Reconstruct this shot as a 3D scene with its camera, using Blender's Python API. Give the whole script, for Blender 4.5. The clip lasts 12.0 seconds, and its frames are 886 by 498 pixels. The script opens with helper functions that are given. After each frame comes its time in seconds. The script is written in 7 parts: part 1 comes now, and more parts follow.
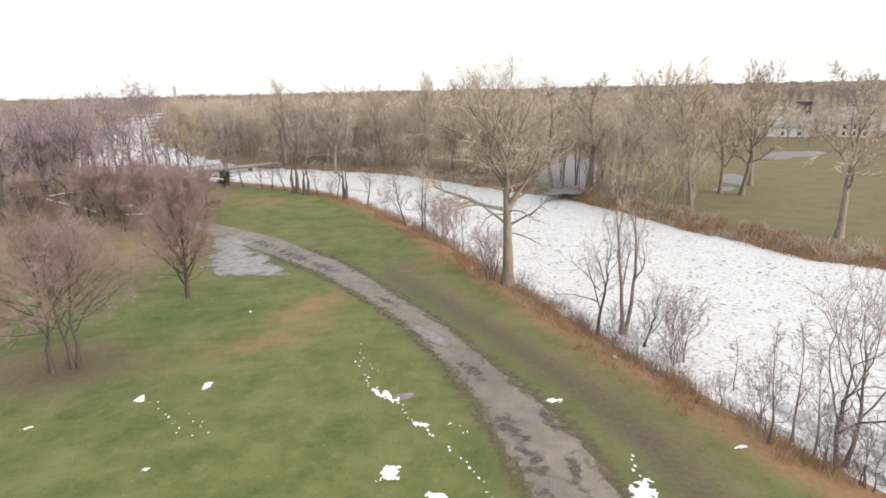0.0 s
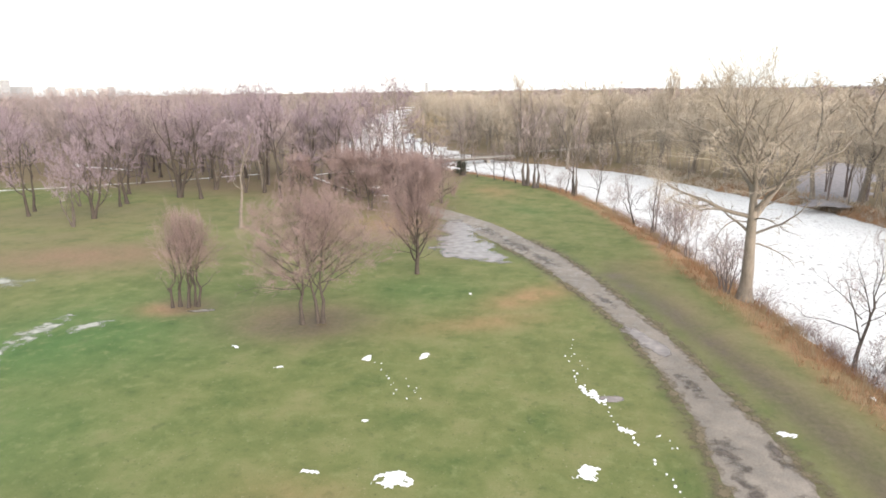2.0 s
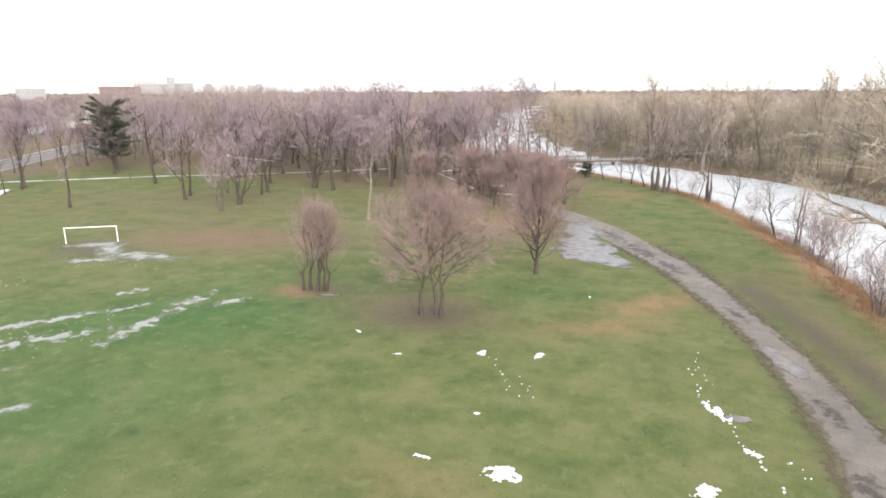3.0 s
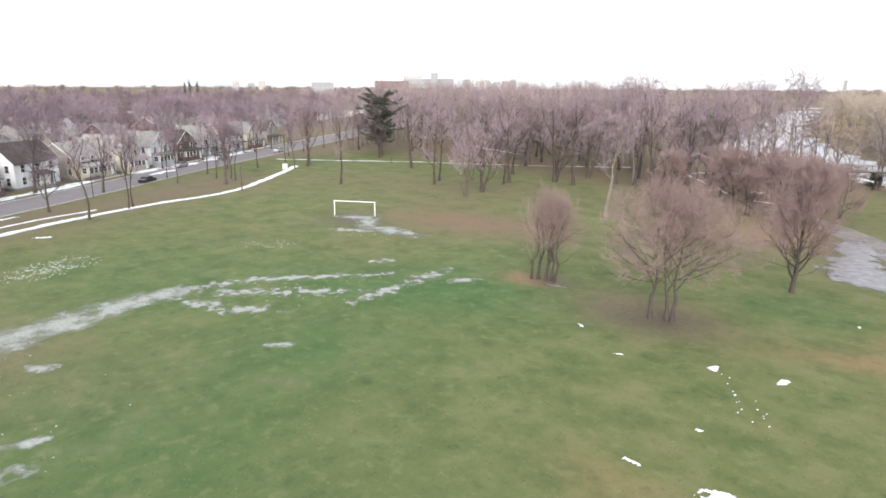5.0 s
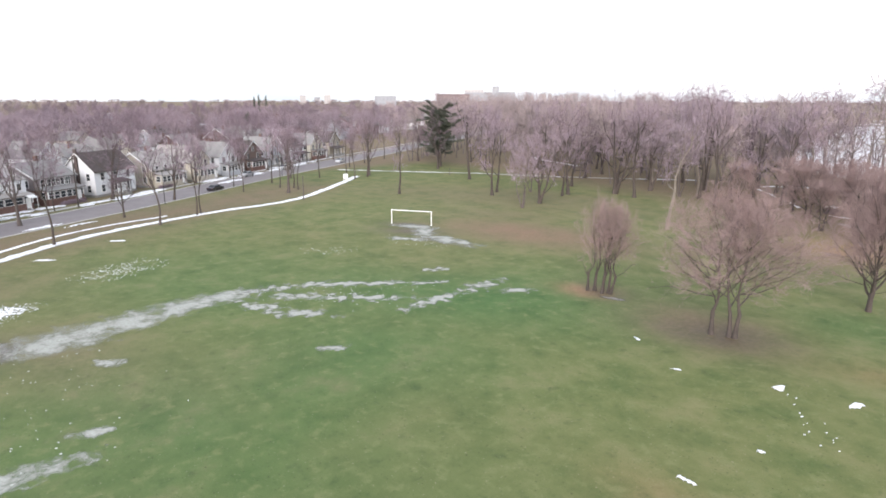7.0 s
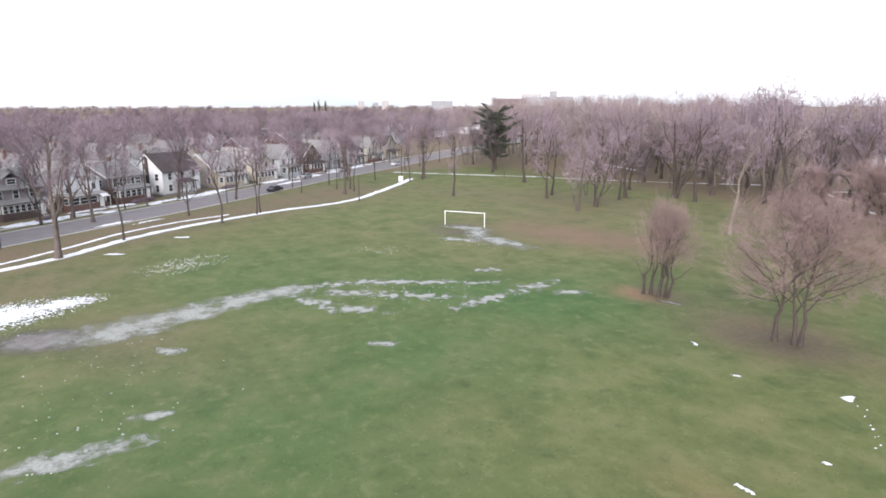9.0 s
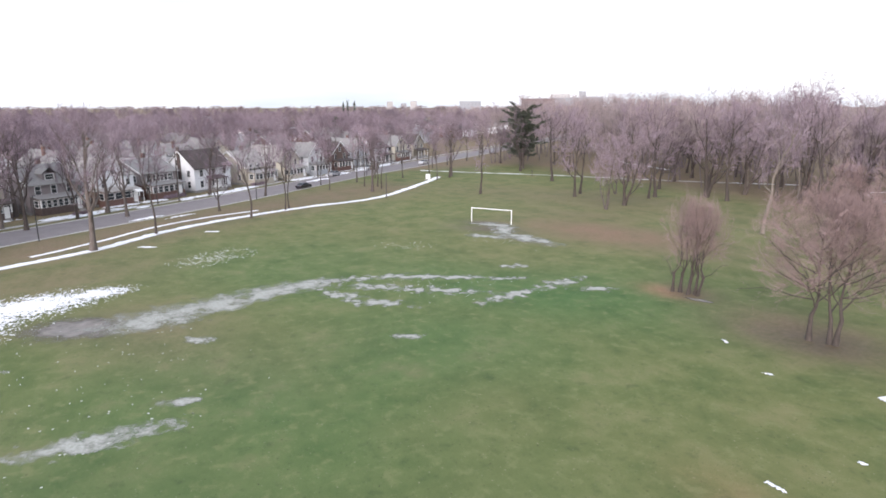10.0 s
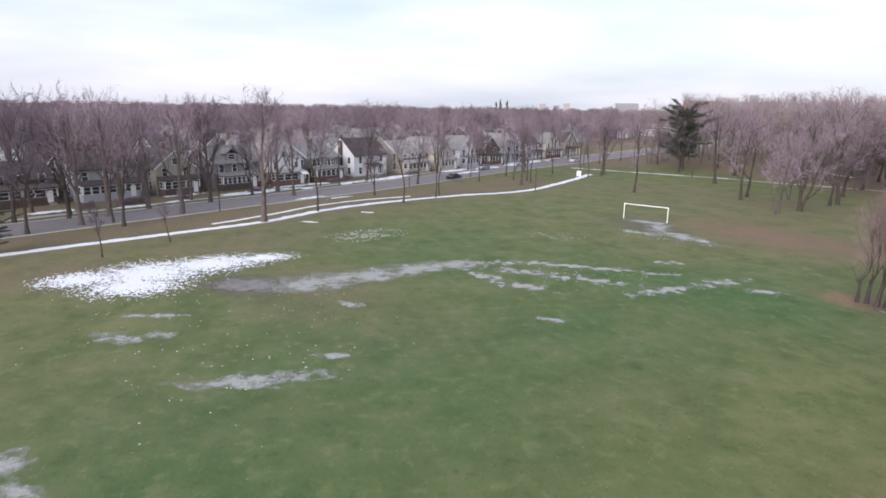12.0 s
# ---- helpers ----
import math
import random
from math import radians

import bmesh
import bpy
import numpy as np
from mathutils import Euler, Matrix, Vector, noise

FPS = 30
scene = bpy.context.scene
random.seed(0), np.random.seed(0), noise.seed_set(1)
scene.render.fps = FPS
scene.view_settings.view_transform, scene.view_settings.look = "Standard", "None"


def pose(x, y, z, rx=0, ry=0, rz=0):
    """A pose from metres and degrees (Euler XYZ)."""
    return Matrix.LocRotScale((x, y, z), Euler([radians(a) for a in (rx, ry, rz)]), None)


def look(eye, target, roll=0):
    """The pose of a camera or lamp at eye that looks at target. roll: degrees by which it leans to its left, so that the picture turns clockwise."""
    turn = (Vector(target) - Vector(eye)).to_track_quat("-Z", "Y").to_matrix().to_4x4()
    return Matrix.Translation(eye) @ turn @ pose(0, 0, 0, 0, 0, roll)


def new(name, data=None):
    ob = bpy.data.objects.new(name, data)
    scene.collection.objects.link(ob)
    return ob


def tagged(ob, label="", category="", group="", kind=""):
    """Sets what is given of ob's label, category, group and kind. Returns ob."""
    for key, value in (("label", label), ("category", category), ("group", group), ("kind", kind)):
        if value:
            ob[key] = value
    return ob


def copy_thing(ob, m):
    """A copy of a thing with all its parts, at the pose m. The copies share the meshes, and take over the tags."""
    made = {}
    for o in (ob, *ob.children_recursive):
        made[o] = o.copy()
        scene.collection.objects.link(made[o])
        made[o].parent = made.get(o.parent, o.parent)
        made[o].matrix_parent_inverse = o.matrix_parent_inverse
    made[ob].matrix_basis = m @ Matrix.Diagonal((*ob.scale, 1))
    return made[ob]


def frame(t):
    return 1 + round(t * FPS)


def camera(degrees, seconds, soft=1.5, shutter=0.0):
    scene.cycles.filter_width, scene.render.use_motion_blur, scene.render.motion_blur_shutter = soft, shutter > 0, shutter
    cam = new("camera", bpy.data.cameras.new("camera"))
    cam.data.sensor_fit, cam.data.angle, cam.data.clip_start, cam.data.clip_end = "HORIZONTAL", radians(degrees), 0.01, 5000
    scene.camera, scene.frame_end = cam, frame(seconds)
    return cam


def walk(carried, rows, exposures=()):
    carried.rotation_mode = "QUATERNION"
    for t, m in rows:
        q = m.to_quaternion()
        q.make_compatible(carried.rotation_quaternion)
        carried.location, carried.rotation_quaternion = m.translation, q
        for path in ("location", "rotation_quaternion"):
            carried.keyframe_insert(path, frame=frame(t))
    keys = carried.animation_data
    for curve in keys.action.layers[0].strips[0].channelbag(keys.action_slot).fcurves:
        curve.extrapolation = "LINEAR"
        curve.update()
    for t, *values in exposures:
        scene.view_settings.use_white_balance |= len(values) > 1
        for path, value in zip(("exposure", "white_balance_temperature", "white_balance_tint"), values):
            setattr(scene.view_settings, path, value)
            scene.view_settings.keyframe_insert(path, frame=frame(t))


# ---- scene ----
cam = camera(70.7, 12.0, 1.7)

PATH = [
    (0, (1.082, -0.555, 23.09), (1.324, 1.366, 22.589), -1.3),
    (0.5, (1.119, -0.345, 22.907), (1.228, 1.588, 22.405), -1.1),
    (1, (1.199, -0.404, 22.821), (1.089, 1.53, 22.321), -1.0),
    (1.5, (1.295, -0.401, 22.631), (1.002, 1.514, 22.135), -0.9),
    (2, (1.386, -0.493, 22.556), (0.922, 1.388, 22.059), -0.8),
    (2.5, (1.41, -0.718, 22.488), (0.751, 1.104, 21.993), -0.5),
    (3, (1.321, -0.928, 22.46), (0.501, 0.828, 21.964), -0.3),
    (3.5, (1.341, -1.12, 22.408), (0.358, 0.55, 21.911), 0.0),
    (5.5, (1.862, -0.652, 21.702), (0.38, 0.593, 21.197), 0.3),
    (6, (1.943, -0.458, 21.633), (0.438, 0.762, 21.134), 0.2),
    (6.5, (1.962, -0.483, 21.538), (0.44, 0.722, 21.055), 0.1),
    (7, (2.023, -0.451, 21.372), (0.48, 0.733, 20.905), 0.1),
    (9, (2.183, -0.267, 20.718), (0.538, 0.777, 20.267), -0.1),
    (9.5, (2.207, -0.192, 20.433), (0.538, 0.814, 19.983), -0.2),
    (10, (2.254, -0.215, 20.047), (0.564, 0.756, 19.598), -0.1),
    (10.5, (2.16, -0.233, 19.57), (0.45, 0.703, 19.123), -0.0),
    (11, (2.166, -0.387, 19.167), (0.392, 0.422, 18.718), 0.2),
    (11.5, (2.13, -0.455, 18.592), (0.294, 0.2, 18.143), 0.6),
    (12, (1.933, -0.684, 17.949), (0.064, -0.128, 17.503), 0.9),
]
EXPOSURES = [(0, 0.31, 7100, 13), (0.5, 0.52, 7100, 13), (1.5, 0.66, 7050, 13), (2.5, 0.64, 6900, 13), (3.5, 0.55, 6700, 13), (5.5, 0.48, 6500, 15), (7, 0.47, 6380, 17), (9.0, 0.38, 6330, 19), (10.5, 0.27, 6230, 20), (11.3, 0.13, 6180, 21), (12, -0.04, 6170, 22)]
walk(cam, [(t, look(eye, target, roll)) for t, eye, target, roll in PATH], EXPOSURES)

# ---- world, sun ----
world = bpy.data.worlds.new("overcast_sky")
scene.world = world
world.use_nodes = True
wn, wl = world.node_tree.nodes, world.node_tree.links
wn.clear()
sky = wn.new("ShaderNodeTexSky")
sky.sky_type, sky.sun_disc = "NISHITA", False
sky.sun_elevation, sky.sun_rotation = radians(22), radians(136)
sky.air_density, sky.dust_density = 1.2, 2.0
coord = wn.new("ShaderNodeTexCoord")
stretch = wn.new("ShaderNodeMapping")
stretch.inputs["Scale"].default_value = (1.6, 1.6, 9.0)
cloud = wn.new("ShaderNodeTexNoise")
cloud.inputs["Scale"].default_value, cloud.inputs["Detail"].default_value = 1.6, 5.0
cloud.inputs["Roughness"].default_value = 0.5
ramp = wn.new("ShaderNodeValToRGB")
ramp.color_ramp.elements[0].position, ramp.color_ramp.elements[1].position = 0.30, 0.70
ramp.color_ramp.elements[0].color = (0.60, 0.71, 0.78, 1)
ramp.color_ramp.elements[1].color = (0.96, 1.0, 1.03, 1)
blue = wn.new("ShaderNodeVectorMath")
blue.operation = "SCALE"
blue.inputs["Scale"].default_value = 0.06
white = wn.new("ShaderNodeVectorMath")
white.operation = "SCALE"
white.inputs["Scale"].default_value = 0.90
both = wn.new("ShaderNodeVectorMath")
both.operation = "ADD"
back = wn.new("ShaderNodeBackground")
back.inputs["Strength"].default_value = 1.0
wout = wn.new("ShaderNodeOutputWorld")
wl.new(coord.outputs["Generated"], stretch.inputs["Vector"])
wl.new(stretch.outputs["Vector"], cloud.inputs["Vector"])
wl.new(cloud.outputs["Fac"], ramp.inputs["Fac"])
wl.new(sky.outputs["Color"], blue.inputs[0])
wl.new(ramp.outputs["Color"], white.inputs[0])
wl.new(blue.outputs["Vector"], both.inputs[0])
wl.new(white.outputs["Vector"], both.inputs[1])
wl.new(both.outputs["Vector"], back.inputs["Color"])
wl.new(back.outputs["Background"], wout.inputs["Surface"])
sun_data = bpy.data.lights.new("sun", "SUN")
sun_data.energy, sun_data.angle, sun_data.color = 2.75, radians(40), (1.0, 0.97, 0.93)
sun = new("sun", sun_data)
sun.matrix_world = look((0, 0, 100), (-64, 67, 62.7))

# ---- materials ----
def shader(name):
    m = bpy.data.materials.new(name)
    m.use_nodes = True
    n, l = m.node_tree.nodes, m.node_tree.links
    return m, n, l, n["Principled BSDF"]


def noise_node(n, l, scale, detail=4.0, rough=0.55, space="Object", squash=None):
    c = n.new("ShaderNodeTexCoord")
    t = n.new("ShaderNodeTexNoise")
    t.inputs["Scale"].default_value, t.inputs["Detail"].default_value, t.inputs["Roughness"].default_value = scale, detail, rough
    if squash:
        mp = n.new("ShaderNodeMapping")
        mp.inputs["Scale"].default_value = squash
        l.new(c.outputs[space], mp.inputs["Vector"])
        l.new(mp.outputs["Vector"], t.inputs["Vector"])
    else:
        l.new(c.outputs[space], t.inputs["Vector"])
    return t.outputs["Fac"]


def ramp_node(n, l, fac, *stops):
    r = n.new("ShaderNodeValToRGB")
    e = r.color_ramp.elements
    while len(e) < len(stops):
        e.new(0.5)
    for slot, (at, col) in zip(e, stops):
        slot.position = at
        slot.color = (*col, 1) if len(col) == 3 else col
    l.new(fac, r.inputs["Fac"])
    return r.outputs["Color"]


def mix_node(n, l, fac, a, b, kind="MIX"):
    x = n.new("ShaderNodeMix")
    x.data_type, x.blend_type = "RGBA", kind
    for socket, value in ((x.inputs["Factor"], fac), (x.inputs["A"], a), (x.inputs["B"], b)):
        if isinstance(value, (int, float)):
            socket.default_value = value
        elif isinstance(value, tuple):
            socket.default_value = (*value, 1)
        else:
            l.new(value, socket)
    return x.outputs["Result"]


def bump_node(n, l, bsdf, height, strength, distance):
    b = n.new("ShaderNodeBump")
    b.inputs["Strength"].default_value, b.inputs["Distance"].default_value = strength, distance
    l.new(height, b.inputs["Height"])
    l.new(b.outputs["Normal"], bsdf.inputs["Normal"])


def math_node(n, l, op, a, b):
    x = n.new("ShaderNodeMath")
    x.operation = op
    x.use_clamp = True
    for socket, value in zip(x.inputs, (a, b)):
        if isinstance(value, (int, float)):
            socket.default_value = value
        else:
            l.new(value, socket)
    return x.outputs[0]


def plain(name, low, high, scale=3.0, rough=0.8, bump=0.2, metal=0.0, fine=6.0, space="Object", vary=0.0, depth=0.02):
    """A surface that wanders between two colours at two scales, with fine relief."""
    m, n, l, b = shader(name)
    big, small = noise_node(n, l, scale, space=space), noise_node(n, l, scale * fine, 6.0, 0.65, space)
    col = ramp_node(n, l, big, (0.3, low), (0.7, high))
    col = mix_node(n, l, 0.5, col, ramp_node(n, l, small, (0.3, low), (0.7, high)))
    if vary:
        info = n.new("ShaderNodeObjectInfo")
        col = mix_node(n, l, math_node(n, l, "MULTIPLY", info.outputs["Random"], vary), col, tuple(0.5 * c for c in low))
    l.new(col, b.inputs["Base Color"])
    b.inputs["Roughness"].default_value, b.inputs["Metallic"].default_value = rough, metal
    if bump:
        bump_node(n, l, b, small, bump, depth)
    return m


def bark(name, low, high):
    m, n, l, b = shader(name)
    f = noise_node(n, l, 4.0, 5.0, 0.6, squash=(1, 1, 0.25))
    g = noise_node(n, l, 0.5, 3.0)
    col = ramp_node(n, l, f, (0.3, low), (0.7, high))
    col = mix_node(n, l, 0.35, col, ramp_node(n, l, g, (0.35, low), (0.65, high)))
    info = n.new("ShaderNodeObjectInfo")
    col = mix_node(n, l, math_node(n, l, "MULTIPLY", info.outputs["Random"], 0.35), col, tuple(0.45 * c for c in low))
    l.new(col, b.inputs["Base Color"])
    b.inputs["Roughness"].default_value = 0.9
    bump_node(n, l, b, f, 0.5, 0.03)
    return m


def twigs(name, low, high):
    m, n, l, b = shader(name)
    geo = n.new("ShaderNodeNewGeometry")
    col = ramp_node(n, l, geo.outputs["Random Per Island"], (0.0, low), (1.0, high))
    g = noise_node(n, l, 0.25, 3.0)
    col = mix_node(n, l, ramp_node(n, l, g, (0.35, (0, 0, 0)), (0.65, (0.5, 0.5, 0.5))), col, low)
    info = n.new("ShaderNodeObjectInfo")
    col = mix_node(n, l, math_node(n, l, "MULTIPLY", info.outputs["Random"], 0.4), col, tuple(0.7 * c for c in low))
    l.new(col, b.inputs["Base Color"])
    b.inputs["Roughness"].default_value = 0.85
    b.inputs["Specular IOR Level"].default_value = 0.2
    return m


def ground_material():
    """Wet winter turf; litter, mud and lushness are painted on the sheet as soil maps."""
    m, n, l, b = shader("winter_turf")

    def layer(name):
        a = n.new("ShaderNodeAttribute")
        a.attribute_name = name
        return a.outputs["Fac"]
    big = noise_node(n, l, 0.035, 4.0, 0.6)
    mid = noise_node(n, l, 0.22, 5.0, 0.65)
    small = noise_node(n, l, 2.2, 6.0, 0.7)
    tiny = noise_node(n, l, 14.0, 4.0, 0.7)
    green = ramp_node(n, l, mid, (0.30, (0.078, 0.110, 0.033)), (0.50, (0.131, 0.147, 0.052)), (0.72, (0.186, 0.182, 0.080)))
    lush = ramp_node(n, l, mid, (0.30, (0.046, 0.103, 0.028)), (0.55, (0.071, 0.136, 0.041)), (0.75, (0.126, 0.146, 0.064)))
    col = mix_node(n, l, layer("lush"), green, lush)
    dry = ramp_node(n, l, big, (0.47, (0, 0, 0)), (0.72, (0.30, 0.30, 0.30)))
    col = mix_node(n, l, dry, col, (0.168, 0.142, 0.064))
    thatch = ramp_node(n, l, small, (0.62, (0, 0, 0)), (0.80, (0.55, 0.55, 0.55)))
    col = mix_node(n, l, thatch, col, (0.21, 0.18, 0.10))
    tuft = noise_node(n, l, 0.75, 4.0, 0.6)
    col = mix_node(n, l, ramp_node(n, l, tuft, (0.54, (0, 0, 0)), (0.68, (0.55, 0.55, 0.55))), col, (0.178, 0.192, 0.082))
    col = mix_node(n, l, ramp_node(n, l, tuft, (0.28, (0.5, 0.5, 0.5)), (0.42, (0, 0, 0))), col, (0.045, 0.075, 0.026))
    fleck = noise_node(n, l, 5.0, 2.0, 0.5)
    col = mix_node(n, l, ramp_node(n, l, fleck, (0.27, (0.75, 0.75, 0.75)), (0.345, (0, 0, 0))), col, (0.040, 0.046, 0.022))
    col = mix_node(n, l, ramp_node(n, l, fleck, (0.67, (0, 0, 0)), (0.74, (0.55, 0.55, 0.55))), col, (0.30, 0.28, 0.19))
    lit = math_node(n, l, "ADD", layer("litter"), 0.0)
    edge = math_node(n, l, "MULTIPLY", lit, ramp_node(n, l, mid, (0.25, (0.55, 0.55, 0.55)), (0.65, (1, 1, 1))))
    brown = ramp_node(n, l, small, (0.3, (0.142, 0.098, 0.064)), (0.7, (0.245, 0.174, 0.120)))
    col = mix_node(n, l, edge, col, brown)
    rust = ramp_node(n, l, small, (0.3, (0.265, 0.142, 0.078)), (0.7, (0.395, 0.225, 0.135)))
    col = mix_node(n, l, math_node(n, l, "MULTIPLY", layer("rust"), ramp_node(n, l, mid, (0.3, (0.4, 0.4, 0.4)), (0.6, (1, 1, 1)))), col, rust)
    wet = math_node(n, l, "MULTIPLY", layer("mud"), ramp_node(n, l, mid, (0.30, (0.45, 0.45, 0.45)), (0.62, (1, 1, 1))))
    mud = ramp_node(n, l, small, (0.3, (0.060, 0.044, 0.030)), (0.7, (0.120, 0.092, 0.068)))
    col = mix_node(n, l, wet, col, mud)
    col = mix_node(n, l, 0.28, col, ramp_node(n, l, tiny, (0.3, (0.25, 0.25, 0.25)), (0.7, (0.75, 0.75, 0.75))), "OVERLAY")
    l.new(col, b.inputs["Base Color"])
    rough = n.new("ShaderNodeMapRange")
    rough.inputs["To Min"].default_value, rough.inputs["To Max"].default_value = 0.95, 0.55
    l.new(wet, rough.inputs["Value"])
    l.new(rough.outputs["Result"], b.inputs["Roughness"])
    b.inputs["Specular IOR Level"].default_value = 0.3
    bump_node(n, l, b, math_node(n, l, "ADD", math_node(n, l, "MULTIPLY", small, 0.5), math_node(n, l, "MULTIPLY", tiny, 0.4)), 0.6, 0.10)
    return m


def snow_material(name, grey=(0.62, 0.65, 0.68), scale=0.12, low=0.30, high=0.44, marks=0.34, grain=1.3, speck=0.55, top=0.80):
    m, n, l, b = shader(name)
    f = noise_node(n, l, scale, 7.0, 0.68)
    g = noise_node(n, l, grain, 5.0, 0.7)
    col = ramp_node(n, l, f, (low, grey), (high, (top, top * 1.01, top * 1.02)))
    col = mix_node(n, l, ramp_node(n, l, g, (marks - 0.06, (0.8, 0.8, 0.8)), (marks + 0.02, (0, 0, 0))), col, tuple(speck * c for c in grey))
    l.new(col, b.inputs["Base Color"])
    b.inputs["Roughness"].default_value = 0.65
    bump_node(n, l, b, g, 0.3, 0.06)
    return m


def water_material(name, bed, rough=0.06, gloss=0.7, shore=0.0):
    m, n, l, b = shader(name)
    f = noise_node(n, l, 0.9, 4.0, 0.6)
    l.new(ramp_node(n, l, f, (0.3, tuple(0.7 * c for c in bed)), (0.7, tuple(1.4 * c for c in bed))), b.inputs["Base Color"])
    b.inputs["Roughness"].default_value, b.inputs["IOR"].default_value = rough, 1.33
    b.inputs["Specular IOR Level"].default_value = gloss
    if shore:
        a = n.new("ShaderNodeAttribute")
        a.attribute_name = "depth"
        f = noise_node(n, l, 0.8, 6.0, 0.65)
        deep = math_node(n, l, "ADD", math_node(n, l, "MULTIPLY", a.outputs["Fac"], 1.5), math_node(n, l, "MULTIPLY", f, 0.5))
        l.new(ramp_node(n, l, deep, (0.25, (0, 0, 0)), (0.25 + shore, (1, 1, 1))), b.inputs["Alpha"])
    bump_node(n, l, b, noise_node(n, l, 5.0, 3.0), 0.05, 0.02)
    return m


def slush_material():
    """A thin film of slush and meltwater: the turf shows through where it is shallow."""
    m, n, l, b = shader("grey_slush")
    a = n.new("ShaderNodeAttribute")
    a.attribute_name = "depth"
    f, g = noise_node(n, l, 0.55, 7.0, 0.68), noise_node(n, l, 4.0, 4.0, 0.7)
    deep = math_node(n, l, "ADD", math_node(n, l, "MULTIPLY", a.outputs["Fac"], 0.9), math_node(n, l, "MULTIPLY", f, 1.1))
    film = ramp_node(n, l, g, (0.3, (0.29, 0.295, 0.255)), (0.7, (0.50, 0.505, 0.46)))
    l.new(film, b.inputs["Base Color"])
    l.new(ramp_node(n, l, deep, (0.58, (0, 0, 0)), (1.05, (0.85, 0.85, 0.85))), b.inputs["Alpha"])
    b.inputs["Roughness"].default_value, b.inputs["Specular IOR Level"].default_value = 0.6, 0.12
    bump_node(n, l, b, g, 0.2, 0.02)
    return m


def path_material():
    m, n, l, b = shader("worn_asphalt_path")
    big, mid, fine = noise_node(n, l, 0.16, 5.0, 0.65), noise_node(n, l, 0.9, 6.0, 0.7), noise_node(n, l, 9.0, 5.0, 0.75)
    col = ramp_node(n, l, big, (0.40, (0.125, 0.095, 0.076)), (0.60, (0.305, 0.248, 0.205)))
    col = mix_node(n, l, 0.5, col, ramp_node(n, l, mid, (0.33, (0.080, 0.064, 0.052)), (0.62, (0.275, 0.235, 0.200))))
    col = mix_node(n, l, 0.3, col, ramp_node(n, l, fine, (0.35, (0.06, 0.055, 0.05)), (0.65, (0.33, 0.31, 0.28))))
    l.new(col, b.inputs["Base Color"])
    l.new(ramp_node(n, l, mid, (0.38, (0.35, 0.35, 0.35)), (0.55, (0.85, 0.85, 0.85))), b.inputs["Roughness"])
    bump_node(n, l, b, fine, 0.4, 0.03)
    return m


def siding(name, colour):
    """Painted lap boards with a little dirt."""
    m, n, l, b = shader(name)
    c = n.new("ShaderNodeTexCoord")
    w = n.new("ShaderNodeTexWave")
    w.wave_type, w.bands_direction, w.wave_profile = "BANDS", "Z", "SAW"
    w.inputs["Scale"].default_value, w.inputs["Distortion"].default_value = 1.6, 0.0
    l.new(c.outputs["Object"], w.inputs["Vector"])
    f = noise_node(n, l, 0.8, 5.0, 0.65)
    col = ramp_node(n, l, f, (0.3, tuple(0.86 * v for v in colour)), (0.7, colour))
    l.new(col, b.inputs["Base Color"])
    b.inputs["Roughness"].default_value = 0.6
    bump_node(n, l, b, w.outputs["Fac"], 0.5, 0.02)
    return m


TURF = ground_material()
SNOW = snow_material("wet_snow")
RIVER_SNOW = snow_material("snow_on_ice", (0.56, 0.55, 0.57), 0.5, 0.36, 0.50, 0.44, 1.9, 0.42, 0.63)
WATER = water_material("standing_water", (0.20, 0.17, 0.16), 0.22, 0.45, 0.18)
SLUSH = slush_material()
POOL = water_material("still_grey_water", (0.22, 0.20, 0.21), 0.55, 0.2)
WET_TURF = water_material("flooded_turf", (0.180, 0.160, 0.140), 0.35, 0.35, 0.45)
WET_ICE = water_material("wet_grey_ice", (0.36, 0.36, 0.38), 0.4, 0.3, 0.75)
PATH_MAT = path_material()
ROAD_MAT = plain("street_asphalt", (0.168, 0.148, 0.146), (0.235, 0.210, 0.206), 0.4, 0.75, 0.2)
CONCRETE = plain("walk_concrete", (0.34, 0.33, 0.31), (0.46, 0.45, 0.42), 0.7, 0.85, 0.2)
BARK_GREY = bark("grey_bark", (0.122, 0.096, 0.092), (0.250, 0.208, 0.198))
BARK_STEM = bark("brown_grey_bark", (0.080, 0.064, 0.057), (0.182, 0.150, 0.131))
BARK_DARK = bark("dark_bark", (0.050, 0.040, 0.034), (0.115, 0.092, 0.078))
BARK_PALE = bark("pale_sycamore_bark", (0.145, 0.119, 0.098), (0.310, 0.266, 0.218))
TWIG_RED = twigs("russet_twigs", (0.268, 0.190, 0.178), (0.440, 0.330, 0.314))
# Tan and grey twigs are lightened: distance haze is put into their colour.
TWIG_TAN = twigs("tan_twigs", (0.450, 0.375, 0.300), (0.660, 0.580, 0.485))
TWIG_GREY = twigs("grey_brown_twigs", (0.330, 0.266, 0.260), (0.540, 0.452, 0.445))
TWIG_MAUVE = twigs("mauve_brown_twigs", (0.276, 0.212, 0.242), (0.465, 0.378, 0.424))
TWIG_GOLD = twigs("ochre_willow_twigs", (0.340, 0.270, 0.165), (0.520, 0.430, 0.290))
TWIG_DARK = twigs("dark_twigs", (0.165, 0.122, 0.145), (0.310, 0.242, 0.275))
REED = twigs("dry_rust_stalks", (0.350, 0.200, 0.115), (0.580, 0.370, 0.230))
STRAW = twigs("pale_straw_stalks", (0.330, 0.245, 0.150), (0.560, 0.440, 0.290))
